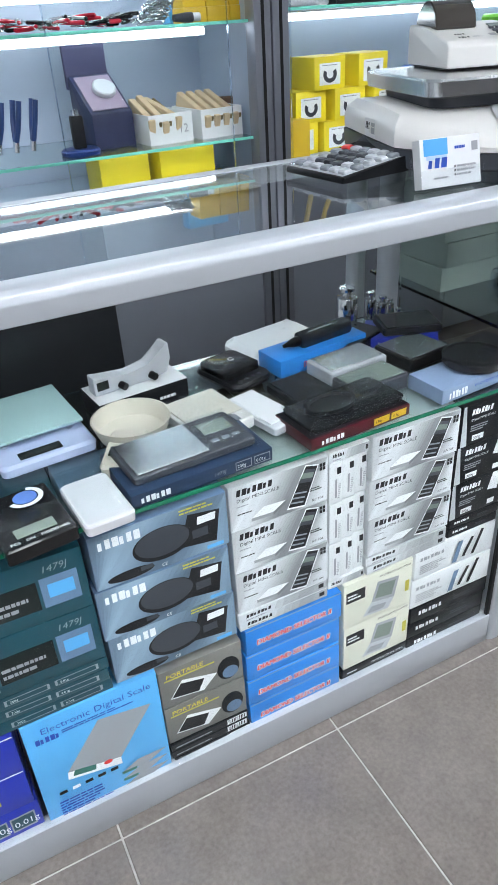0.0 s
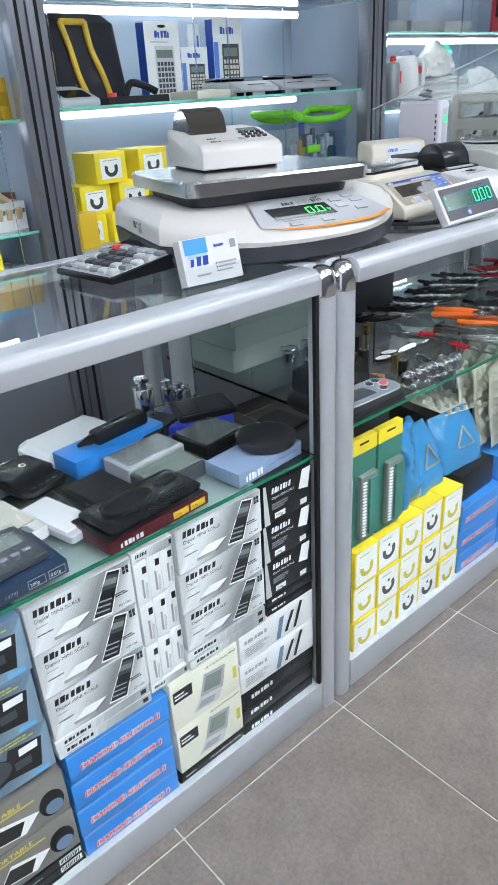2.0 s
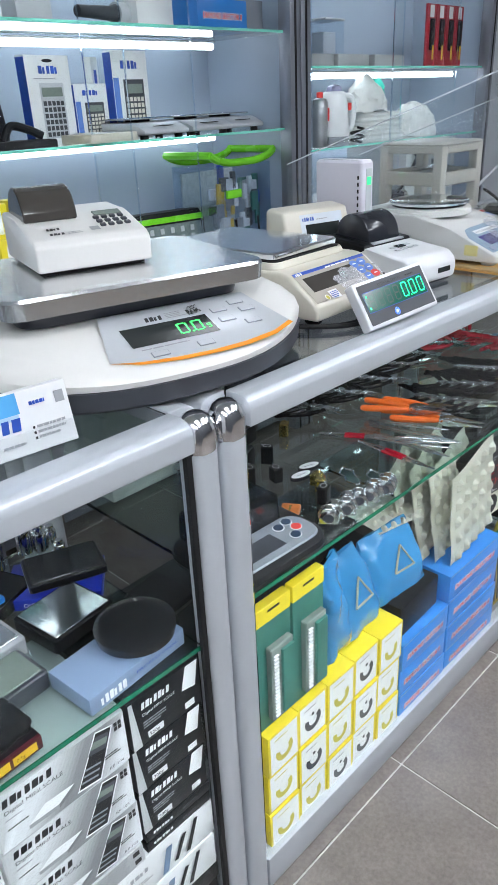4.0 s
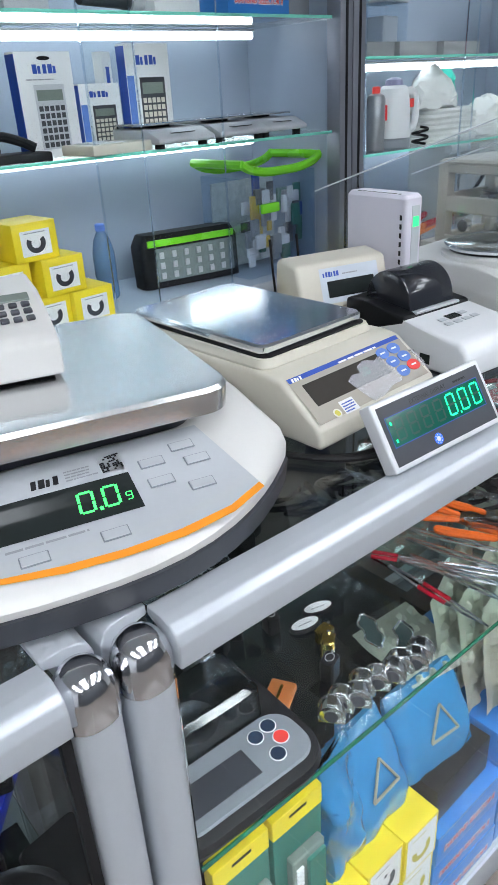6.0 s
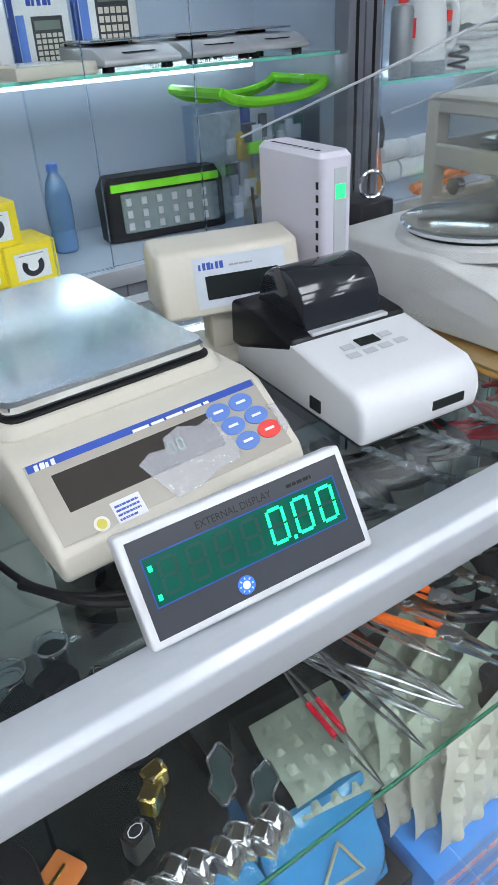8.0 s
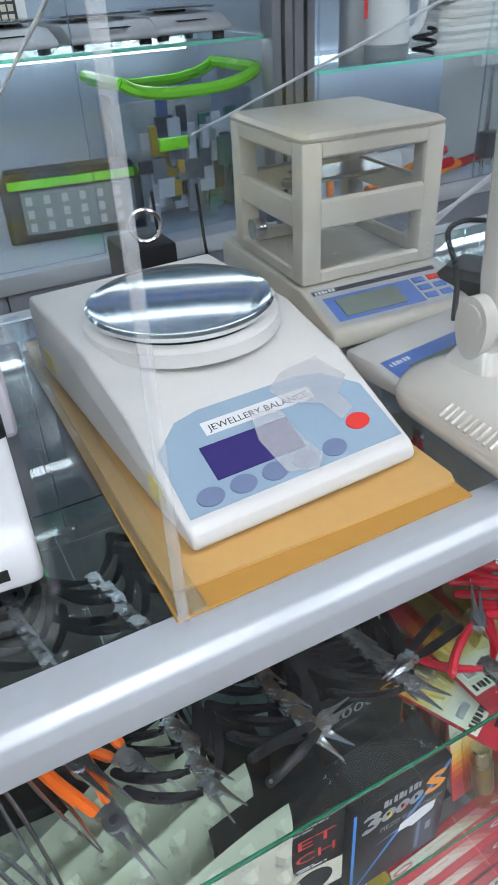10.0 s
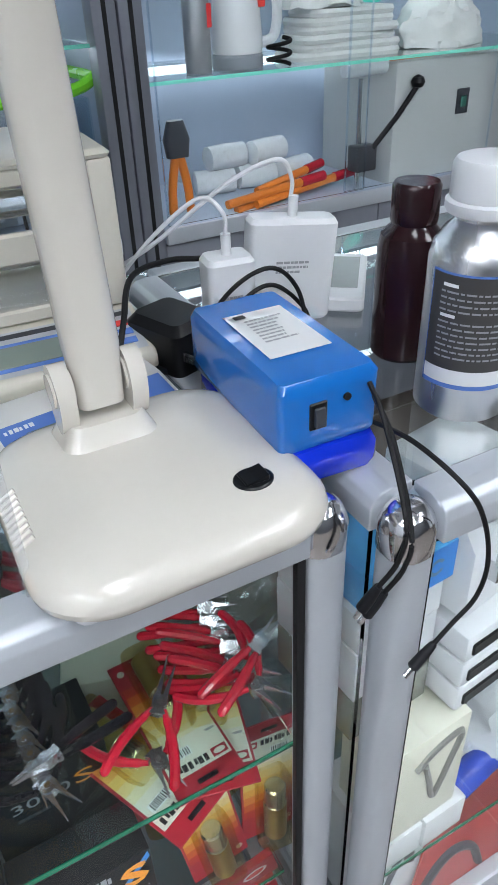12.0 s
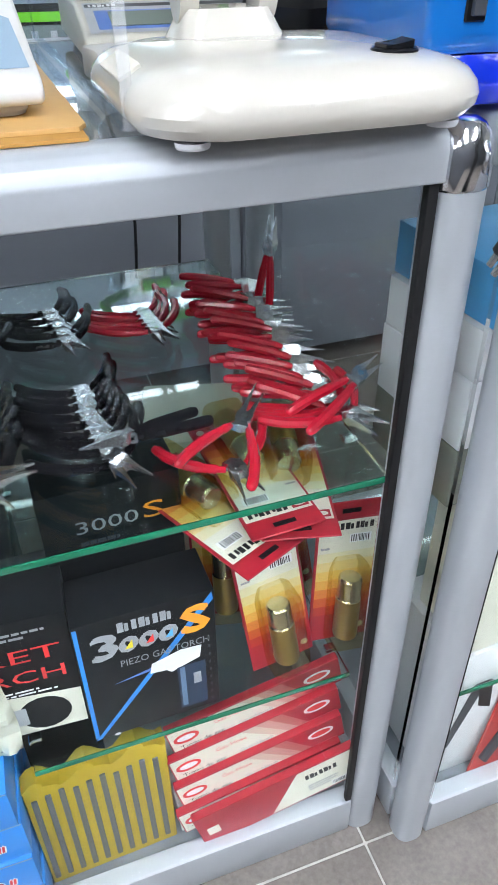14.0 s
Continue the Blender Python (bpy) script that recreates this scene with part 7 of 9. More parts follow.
def blister(x, y, z, m, label):
    t = thing("blister_pack", m, label, "blister pack", "burner blister packs")
    w, h = 0.088, 0.222
    part("card", box(w, 0.0025, h, 0.0008, 1), REDCARD, t)
    p = Print()
    for k, m in enumerate(FLAME):
        p.rect(w * .04, h * (.20 + .066 * k), w * .96, h * (.20 + .066 * (k + 1)), m)
    p.rect(w * .04, h * .66, w * .96, h * .88, CREAMCARD).mark(w * .36, h * .815, w * .56, h * .045, INKBLK, 7, 0).rect(w * .07, h * .81, w * .30, h * .865, REDCARD).disc(w * .185, h * .8375, w * .09, h * .017, CREAMCARD, 16).code(w * .52, h * .72, w * .36, h * .06, 5).lines(w * .08, h * .69, w * .2, h * .03, 1, INKGREY, 3)
    p.disc(w * .86, h * .09, w * .06, w * .06, CREAMCARD, 14)
    p.rect(w * .36, h * .93, w * .66, h * .96, BLACKCARD)
    p.put(t, Matrix(((1, 0, 0, -w / 2), (0, 0, -1, -0.0013), (0, 1, 0, 0), (0, 0, 0, 1))))
    b = lathe([(0.016, 0.0), (0.0165, 0.002), (0.0165, 0.062), (0.015, 0.064), (0.0155, 0.066), (0.0155, 0.092), (0.013, 0.095)], 24)
    for f in b.faces:
        if f.calc_center_median().z > 0.063:
            f.material_index = 1
    part("burner", b, [DULLBRASS, STEEL], t, "dull brass burner head", Matrix.Translation((0, -0.020, 0.025)))
    part("bubble", loft([rring(0.026, 0.021, 0.012, 0.016, 4, 0, -0.0225), rring(0.027, 0.021, 0.012, 0.03, 4, 0, -0.0225), rring(0.027, 0.021, 0.012, 0.125, 4, 0, -0.0225), rring(0.022, 0.018, 0.012, 0.14, 4, 0, -0.0195)]), AMBERFILM, t).visible_shadow = False
    return t


blister(0, 0, 0, pose(1.292, 0.098, S3, -7, -6, 3), "red and yellow blister pack with brass burner")
blister(0, 0, 0, pose(1.376, 0.108, S3, -7, 4, -4), "red and yellow burner pack beside the post")
for k, (x, y, z, rz) in enumerate(((1.30, 0.17, 0.336, 8), (1.245, 0.20, 0.336, -14), (1.345, 0.21, 0.336, 10))):
    blister(0, 0, 0, pose(x, y, z, -9, 4 - 5 * k, rz), "red burner blister pack standing behind others")
for k, (x, y, rz) in enumerate(((1.165, 0.225, 205), (1.345, 0.250, 166), (1.268, 0.262, 183))):
    blister(0, 0, 0, pose(x, y + 0.02, 0.585 + 0.010 * k, -90, 0, rz), "burner blister pack lying flat under the shelf")
carton("cream_block", 0.145, 0.150, 0.250, CREAMCARD, pose(1.250, 0.350, S3, 0, 0, -16), "plain cream carton under the shelf", "box", r=0.006)


# ---- pliers ----
def plier(grip, jaw=0.038, half=9.0, label="", group="", gape=4.0):
    """Jewellery pliers, jaws along +x; half: the angle of each handle, gape: of each jaw, in degrees."""
    t = thing("pliers", Matrix(), label, "pliers", group)
    for s in (1, -1):
        j = loft([[(x, s * (y0 if k < 2 else y1), z) for k, (z) in enumerate((-h, h, h, -h))] for x, y0, y1, h in ((-0.014, -0.008, 0.004, 0.0044), (-0.004, -0.003, 0.0086, 0.0052), (0.004, -0.001, 0.0084, 0.0052), (0.010, 0.0004, 0.0060, 0.0046), (jaw * .55, 0.0004, 0.0034, 0.0030), (jaw * .98, 0.0004, 0.0014, 0.0010), (jaw, 0.0005, 0.0009, 0.0005))])
        part("jaw", j, TOOLSTEEL, t, m=Matrix.Translation((0, 0, 0.0012 * s)) @ Matrix.Rotation(radians(gape * s), 4, "Z"))
        pts = []
        for r in (0.009, 0.020, 0.038, 0.058, 0.076, 0.090, 0.095):
            th = radians(half * (1.25 - 0.42 * (r / 0.095) ** 1.5))
            pts.append((-r * math.cos(th), -s * (r * math.sin(th) + 0.002), 0.0012 * s))
        run = arc(pts, 3)
        part("grip", tube(run, 0.0058, 8, [0.58] * 3 + [0.82] * 3 + [1.0] * (len(run) - 10) + [0.95, 0.85, 0.65, 0.3]), grip, t)
    part("joint", lathe([(0.0084, -0.0058), (0.0090, -0.0048), (0.0090, 0.0048), (0.0084, 0.0058)], 16), TOOLSTEEL, t)
    part("rivet", lathe([(0.0036, -0.0066), (0.0042, -0.0058), (0.0042, 0.0058), (0.0036, 0.0066)], 12), CHROME, t)
    return t


red = plier(REDGRIP, label="red handled jewellery pliers nested in a row on the shelf", group="red handled pliers", gape=7.0)
red.matrix_world = pose(1.369, 0.469, SH2 + 0.022, 50, 6, -4)
N = 16
for i in range(1, N):
    k = i / (N - 1)
    copy_thing(red, pose(1.369 - 0.020 * k + 0.004 * math.sin(i * 2.1), 0.469 - 0.368 * k, SH2 + 0.022 + 0.003 * (i % 2), 50 + 7 * math.sin(i * 2.3), 6 - 3 * (i % 3), -4 - 30 * k + 6 * math.sin(i * 1.7)))
wide = plier(REDGRIP, 0.042, 46.0, "wide open red handled pliers on the glass shelf", "red handled pliers", 13.0)
wide.matrix_world = pose(1.214, 0.442, SH2 + 0.012, 4, 0, -72)
for i in range(1, 5):
    copy_thing(wide, pose(1.214 - 0.001 * i, 0.442 - 0.026 * i, SH2 + 0.012 + 0.006 * i, 5, -3, -72 - 5 * math.sin(i * 1.9)))
for x, y, z, rz in ((1.352, 0.105, 0.034, -58), (1.350, 0.076, 0.040, -66)):
    copy_thing(wide, pose(x, y, SH2 + z, 6, -4, rz))
copy_thing(red, pose(1.374, 0.112, SH2 + 0.062, 30, -10, 24))
copy_thing(red, pose(1.384, 0.400, SH2 + 0.104, 0, -82, 20))
lone = plier(REDGRIP, 0.060, 26.0, "open red handled pliers with dark jaws at the shelf edge", "red handled pliers", 5.0)
lone.matrix_world = pose(1.246, 0.112, SH2 + 0.036, 10, -6, 52)
copy_thing(wide, pose(1.222, 0.062, SH2 + 0.014, 6, 2, -84))
blk = plier(BLACKGRIP, 0.042, 44.0, "wide open black handled pliers nested in a row", "black handled pliers", 12.0)
blk.matrix_world = pose(0.862, 0.232, SH2 + 0.012, 5, -3, -76)
rnd = random.Random(12)
for c, (xa, ya, xb, yb, n) in enumerate(((0.862, 0.232, 0.872, 0.080, 6), (0.972, 0.235, 0.992, 0.080, 7), (1.098, 0.262, 1.112, 0.072, 9), (0.860, 0.44, 0.88, 0.32, 5), (0.98, 0.48, 0.99, 0.34, 6), (1.09, 0.49, 1.10, 0.36, 5), (0.74, 0.46, 0.76, 0.32, 5), (0.62, 0.46, 0.64, 0.34, 4))):
    for i in range(n):
        if c == 0 and i == 0:
            continue
        k = i / max(n - 1, 1)
        copy_thing(blk, pose(xa + (xb - xa) * k + rnd.uniform(-.004, .004), ya + (yb - ya) * k, SH2 + 0.012 + 0.004 * i, 5 + rnd.uniform(-3, 3), -4 + rnd.uniform(-3, 3), -76 + rnd.uniform(-9, 9)))
shut = plier(BLACKGRIP, 0.040, 9.0, "closed black handled pliers lying across others", "black handled pliers")
shut.matrix_world = pose(1.118, 0.094, SH2 + 0.056, 14, -6, 196)
copy_thing(shut, pose(1.000, 0.078, SH2 + 0.052, 14, 4, 12))
orange = plier(ORANGEGRIP, 0.055, 10.0, "orange handled pliers lying on the glass shelf", "orange handled pliers")
orange.matrix_world = pose(0.772, 0.105, SH2 + 0.016, 12, 0, -72) @ Matrix.Diagonal((1.35, 1.35, 1.35, 1))
copy_thing(orange, pose(0.808, 0.155, SH2 + 0.020, 20, 0, -62))
copy_thing(orange, pose(0.758, 0.175, SH2 + 0.030, 8, 0, -66))


def tweezers(x, y, rz, L, grip=None):
    t = thing("tweezers", pose(x, y, SH2 + 0.001, 0, 0, rz), "slim steel tweezers lying on the glass shelf", "tweezers", "tweezers")
    for s in (1, -1):
        part("arm", tube(arc([(0, s * 0.001, 0.003), (L * .3, s * 0.006, 0.003), (L * .7, s * 0.005, 0.003), (L, s * 0.0006, 0.003)], 5), 0.0022, 6, [1.2] * 8 + [1.0] * 4 + [0.8, 0.6, 0.5, 0.4]), TOOLSTEEL, t)
        if grip:
            part("grip", tube([(L * .35, s * 0.0066, 0.0035), (L * .62, s * 0.006, 0.0035)], 0.0036, 8), REDGRIP, t)
    return t


for x, y, rz, L, g in ((0.583, 0.21, -93, 0.19, 1), (0.606, 0.215, -68, 0.19, 0), (0.632, 0.205, -88, 0.18, 0), (0.645, 0.16, -62, 0.14, 0), (0.665, 0.24, -76, 0.20, 0), (0.69, 0.26, -70, 0.18, 0), (0.56, 0.30, -60, 0.16, 1)):
    tweezers(x, y, rz, L, g)
flat = bubble_tray(0.150, 0.165)
solo("mould_sheet", flat, TRAY, pose(0.622, 0.112, 0.502, -90, 0, -8), "ivory moulded sheet lying flat on a dark carton", "moulded sheet", "ivory moulded sheets")


def small_scale():
    t = thing("compact_balance", pose(0.140, 0.108, SH2, 0, 0, -2), "grey compact balance with smoked hood and round keys", "balance")
    part("housing", loft([rring(0.108, 0.088, 0.04, 0, 6), rring(0.112, 0.092, 0.045, 0.010, 6), rring(0.110, 0.090, 0.045, 0.020, 6), rring(0.100, 0.080, 0.04, 0.026, 6)]), SOFTBLK, t)
    part("face", loft([rring(0.098, 0.040, 0.03, 0.0262, 6, 0, -0.040), rring(0.096, 0.038, 0.03, 0.029, 6, 0, -0.040)]), MIDGREY, t)
    part("display", box(0.105, 0.040, 0.0012, 0.0004, 1, (-0.030, -0.044, 0.029)), GREYPL, t)
    for k, (x, y) in enumerate(((0.046, -0.022), (0.068, -0.018), (0.070, -0.040), (0.052, -0.056))):
        part("key", lathe([(0.009, 0.029), (0.009, 0.0305)], 18), BTNRED if k == 2 else NAVYCARD, t, m=Matrix.Translation((x, y, 0)))
        part("key_ring", lathe([(0.0104, 0.0288), (0.0104, 0.0296)], 18), INKWHITE, t, m=Matrix.Translation((x, y, 0)))
    part("hood", loft([rring(0.080, 0.044, 0.012, 0.027, 5, 0, 0.045), rring(0.078, 0.042, 0.012, 0.068, 5, 0, 0.045), rring(0.068, 0.034, 0.012, 0.074, 5, 0, 0.045)]), film_mat("smoked_film", (0.38, 0.41, 0.44), 0.14), t, "smoked plastic hood").visible_shadow = False
    part("weighing_plate", lathe([(0.034, 0.027), (0.034, 0.032)], 28), STEEL, t, m=Matrix.Translation((0, 0.045, 0)))
    return t


small_scale()


def loupe(x, y, rz, m, label, h=0.034):
    t = thing("loupe", pose(x, y, SH2, 0, 0, rz), label, "loupe", "jeweller's loupes")
    part("case", loft([rring(0.013, 0.010, 0.004, 0, 4), rring(0.013, 0.010, 0.004, h - 0.002, 4), rring(0.011, 0.008, 0.004, h, 4)]), m, t)
    p = Print().disc(0, 0, 0.0085, 0.0065, INKWHITE, 8).disc(0, 0, 0.0075, 0.0056, INKBLK, 8)
    if m is not BRASS:
        p.put(t, Matrix.Translation((0, 0, h)), "mark")
    part("swivel", tube([(0.010, 0, h * .5), (0.010, 0, h + 0.003)], 0.0025, 8), CHROME, t)
    return t


loupe(0.340, 0.112, 20, BLACKPL, "black cased jeweller's loupe on the glass shelf")
loupe(0.372, 0.146, 40, BRASS, "gold plated jeweller's loupe on the glass shelf", 0.026)
loupe(0.512, 0.362, 30, BRASS, "gold plated jeweller's loupe standing alone on the shelf", 0.030)
loupe(0.386, 0.166, 10, BRASS, "gold plated jeweller's loupe on the glass shelf", 0.022)
for k, (x, y) in enumerate(((0.225, 0.235), (0.262, 0.250), (0.300, 0.262), (0.345, 0.235), (0.21, 0.28), (0.39, 0.30))):
    loupe(x, y, 25 * k, BLACKPL if k % 4 else CHROME, "black cased loupe under the counter glass", 0.03 + 0.004 * (k % 3))


def dome_loupe(x, y, rz, w=0.020):
    """A chrome folding loupe that stands with its arched case up and a flat plate on its crown."""
    t = thing("folding_loupe", pose(x, y, SH2, 0, 0, rz), "chrome folding loupe with arched case and square plate", "loupe", "chrome folding loupes")
    part("case", profile([(-0.017, 0.0), (-0.018, 0.010), (-0.013, 0.022), (-0.005, 0.028), (0.005, 0.028), (0.013, 0.022), (0.018, 0.010), (0.017, 0.0)], w, 0.0016, 2), CHROME, t)
    part("side_rim", profile([(-0.019, 0.0), (-0.020, 0.010), (-0.014, 0.0235), (-0.005, 0.0295), (0.005, 0.0295), (0.014, 0.0235), (0.020, 0.010), (0.019, 0.0)], 0.002, 0.0006, 1), STEEL, t, m=Matrix.Translation((w / 2, 0, 0)))
    part("plate", box(w * 0.8, 0.012, 0.0015, 0.0004, 1, (0, 0, 0.0283)), CHROME, t)
    part("lens", tube([(-w / 2 - 0.0012, 0, 0.012), (-w / 2 + 0.001, 0, 0.012)], 0.009, 18), GREYPL, t)
    return t


for x, y, rz in ((0.292, 0.062, 38), (0.314, 0.066, 34), (0.334, 0.056, 42), (0.354, 0.066, 36), (0.374, 0.058, 40), (0.400, 0.052, 30), (0.420, 0.056, 44), (0.438, 0.046, 38), (0.456, 0.052, 30)):
    dome_loupe(x, y, rz)


def scallop_frame(x, y, rz):
    """A thin wavy chrome frame lying on the shelf."""
    t = thing("scalloped_loupe", pose(x, y, SH2, 0, 0, rz), "thin scalloped chrome loupe frame lying flat", "loupe", "scalloped frames")
    pts = []
    for i in range(49):
        a = 2 * math.pi * i / 48
        k = 1 + 0.22 * math.cos(6 * a)
        pts.append((0.036 * math.cos(a), 0.013 * math.sin(a) * k, 0.0018))
    part("frame", tube(pts, 0.0017, 6), CHROME, t)
    part("lens_plate", slab([(u * .92, v * .85) for u, v, _ in pts[:-1]], 0.0008), mat("dark_lens_%d" % int(rz), (0.03, 0.05, 0.05), 0.08), t)
    return t


scallop_frame(0.447, 0.132, 62)
scallop_frame(0.470, 0.088, 48)


def loupe_jar(x, y, lid):
    """A small clear jar with a ringed lid that holds a loupe."""
    t = thing("loupe_jar", pose(x, y, SH2), "small clear jar with a loupe inside", "jar", "clear jars")
    part("jar", lathe([(0.023, 0), (0.025, 0.002), (0.025, 0.030), (0.022, 0.033)], 26), FILM, t).visible_shadow = False
    part("loupe", lathe([(0.016, 0.001), (0.017, 0.003), (0.017, 0.024), (0.012, 0.027)], 22), lid, t)
    part("lid_ring", loft([[((0.021 + 0.002 * math.cos(b)) * math.cos(a), (0.021 + 0.002 * math.cos(b)) * math.sin(a), 0.034 + 0.002 * math.sin(b)) for b in [2 * math.pi * j / 6 for j in range(6)]] for a in [2 * math.pi * i / 28 for i in range(29)]], False), CHROME, t)
    return t


for x, y, lid in ((0.232, 0.372, CHROME), (0.302, 0.368, CHROME), (0.360, 0.380, BLACKPL)):
    loupe_jar(x, y, lid)
for x, y, rz in ((0.430, 0.405, 12), (0.474, 0.440, 20), (0.300, 0.315, 30), (0.345, 0.325, 24)):
    t = thing("loupe_case", pose(x, y, SH2, 0, 0, rz), "square black loupe case with a raised rim", "loupe case", "black loupe cases")
    part("case", loft([rring(0.020, 0.017, 0.006, 0), rring(0.022, 0.019, 0.006, 0.003), rring(0.022, 0.019, 0.006, 0.036), rring(0.020, 0.017, 0.006, 0.040), rring(0.017, 0.014, 0.005, 0.0385)]), BLACKPL, t)
for x, y, rz in ((0.385, 0.205, -10), (0.425, 0.218, -16)):
    t = thing("tag", pose(x, y, SH2, 0, 0, rz), "white oval tag with dark rim on the shelf", "tag", "oval tags")
    part("plate", slab([(0.026 * math.cos(2 * math.pi * i / 28), 0.013 * math.sin(2 * math.pi * i / 28)) for i in range(28)], 0.006, 0.001), SOFTBLK, t)
    p = Print().disc(0, 0, 0.023, 0.0105, INKWHITE, 24).lines(-0.012, -0.002, 0.024, 0.004, 1, INKGREY, 2)
    p.put(t, Matrix.Translation((0, 0, 0.006)), "face")
t = thing("leather_case", pose(0.262, 0.128, SH2, 0, 0, 30), "small orange leather case with zip", "case")
part("body", box(0.05, 0.035, 0.012, 0.003, 2), mat("orange_leather", (0.45, 0.14, 0.03), 0.5), t)
part("zip", box(0.03, 0.004, 0.0015, 0.0004, 1, (0, 0, 0.012)), BRASS, t)
# Pale green stack built in place of a reflection in the side glass.
for k in range(4):
    carton("reflection_carton", 0.30, 0.16, 0.056, mat("pale_reflection_%d" % k, (0.48, 0.56, 0.52), 0.5), pose(0.235 + 0.004 * (k % 2), 0.49, SH2 + 0.0565 * k, 0, 0, 2 * (k % 2)), "pale green flat carton standing in for a glass reflection", "box", "pale cartons")
carton("dark_carton", 0.30, 0.16, 0.10, GREYPL, pose(0.62, 0.56, SH2, 0, 0, -3), "dark grey carton at the back of the shelf", "box")
carton("dark_carton", 0.44, 0.30, 0.29, BLACKCARD, pose(0.30, 0.42, B, 0, 0, 1), "large dark carton behind the yellow boxes", "box")
carton("dark_carton", 0.40, 0.25, 0.22, BLACKCARD, pose(0.76, 0.52, B, 0, 0, 1), "dark carton behind the selector boxes", "box")
for x in (1.315, 1.43):
    solo("hanging_cable", tube(arc([(x, 1.30, 0.98), (x + 0.01, 1.29, 0.8), (x + 0.05, 1.295, 0.62), (x + 0.04, 1.29, 0.4)], 8), 0.004, 8), RUBBER, I4, "black cable hanging in front of the grey cabinet", "cable", "hanging cables")


# ---- in the wall cabinets ----
def f_calc(p, w, h):
    p.mark(w * .28, h * .80, w * .46, h * .085, INKBLUE, 5, 0).lines(w * .15, h * .74, w * .7, h * .025, 1, INKGREY, 3).disc(w * .5, h * .94, w * .12, h * .02, BLACKCARD, 14)
    p.rect(w * .25, h * .08, w * .80, h * .70, SILVERPL).rect(w * .29, h * .55, w * .76, h * .65, LCD)
    for a in range(5):
        for b in range(6):
            p.rect(w * (.29 + .098 * a), h * (.10 + .07 * b), w * (.365 + .098 * a), h * (.15 + .07 * b), GREYPL)


def f_calc_dark(p, w, h):
    p.mark(w * .24, h * .80, w * .5, h * .09, INKBLUE, 5, 0).rect(0.001, h * .1, w * .16, h * .7, BTNBLUE).rect(w * .28, h * .06, w * .86, h * .68, GREYPL).rect(w * .33, h * .52, w * .81, h * .63, LCD)
    for a in range(5):
        for b in range(6):
            p.rect(w * (.32 + .104 * a), h * (.08 + .07 * b), w * (.40 + .104 * a), h * (.13 + .07 * b), CREAM)


Z1 = 1.268
for x, y, w, h, rz, f in ((0.735, 1.50, 0.165, 0.245, 8, f_calc), (0.918, 1.56, 0.135, 0.17, 6, f_calc_dark), (1.085, 1.56, 0.155, 0.265, 4, f_calc_dark)):
    ob = carton("calculator_box", w, 0.04, h, PAPER, pose(x, y, Z1, 0, 0, rz), "white calculator box with blue mark, standing upright", "box", "calculator boxes", f)
    part("blue_side", box(0.0012, 0.038, h * .96, 0.0003, 1, (-w / 2 - 0.0004, 0, h * .02)), INKBLUE, ob)
carton("calculator_box", 0.05, 0.03, 0.25, PAPER, pose(0.985, 1.62, Z1, 0, 0, 30), "white calculator box edge with blue lettering bar", "box", "calculator boxes", lambda p, w, h: p.rect(w * .3, h * .3, w * .7, h * .85, INKBLUE))


def clear_scale(x, y, rz, w=0.21, z=Z1):
    t = thing("bench_scale", pose(x, y, z, 0, 0, rz), "grey bench scale under a clear cover", "scale", "bench scales")
    part("housing", profile([(-0.12, 0.012), (-0.12, 0.026), (-0.07, 0.048), (0.09, 0.052), (0.10, 0.04), (0.10, 0.012)], w, 0.006, 2), SILVERPL, t)
    for sx in (-1, 1):
        for y_ in (-0.09, 0.08):
            part("foot", lathe([(0.014, 0), (0.014, 0.014)], 12), RUBBER, t, m=Matrix.Translation((sx * w * .38, y_, 0)))
    part("pan", box(w * .92, 0.14, 0.006, 0.002, 1, (0, 0.02, 0.058)), STEEL, t)
    part("pan_post", box(0.06, 0.06, 0.008, 0.001, 1, (0, 0.02, 0.051)), SOFTBLK, t)
    part("display", box(w * .4, 0.02, 0.002, 0.0005, 1, (0, -0.094, 0.0365)), LCDDK, t, m=None)
    return t


clear_scale(1.06, 1.47, 6)
clear_scale(1.30, 1.50, 4)
clear_scale(1.51, 1.54, 2, 0.19)
t = thing("flat_scale", pose(0.860, 1.43, Z1, 0, 0, 8), "flat cream scale lying on the glass shelf", "scale")
part("housing", box(0.20, 0.14, 0.026, 0.004, 2), CREAM, t)
part("plate", box(0.09, 0.10, 0.003, 0.001, 1, (-0.02, 0, 0.026)), WHITEPL, t)
t = thing("meter_bag", pose(0.455, 1.56, Z1, -8, 0, 4), "black carrying bag with a yellow framed meter", "bag")
part("bag", loft([rring(0.15, 0.05, 0.03, 0), rring(0.155, 0.055, 0.035, 0.02), rring(0.15, 0.05, 0.035, 0.24), rring(0.12, 0.03, 0.03, 0.27)]), mat("black_nylon", (0.012, 0.012, 0.02), 0.6, 0, 0.2, 200, 0.2), t)
b = bmesh.new()
for s in (-1, 1):
    add(b, tube(arc([(s * 0.046 - 0.03, -0.056, 0.24), (s * 0.040 - 0.02, -0.060, 0.16), (s * 0.048 - 0.0, -0.060, 0.08), (s * 0.044 + 0.02, -0.060, 0.01)], 6), 0.010, 8))
add(b, tube([(-0.076, -0.056, 0.24), (0.016, -0.056, 0.24)], 0.010, 8))
part("meter_frame", b, AMBERCARD, t, "yellow rubber meter frame")
t = thing("counter_scale", pose(0.318, 1.47, Z1, 0, 0, 10), "grey scale with dark display on the glass shelf", "scale")
part("housing", profile([(-0.09, 0.0), (-0.09, 0.02), (-0.02, 0.05), (0.08, 0.07), (0.08, 0.0)], 0.16, 0.006, 2), SILVERPL, t)
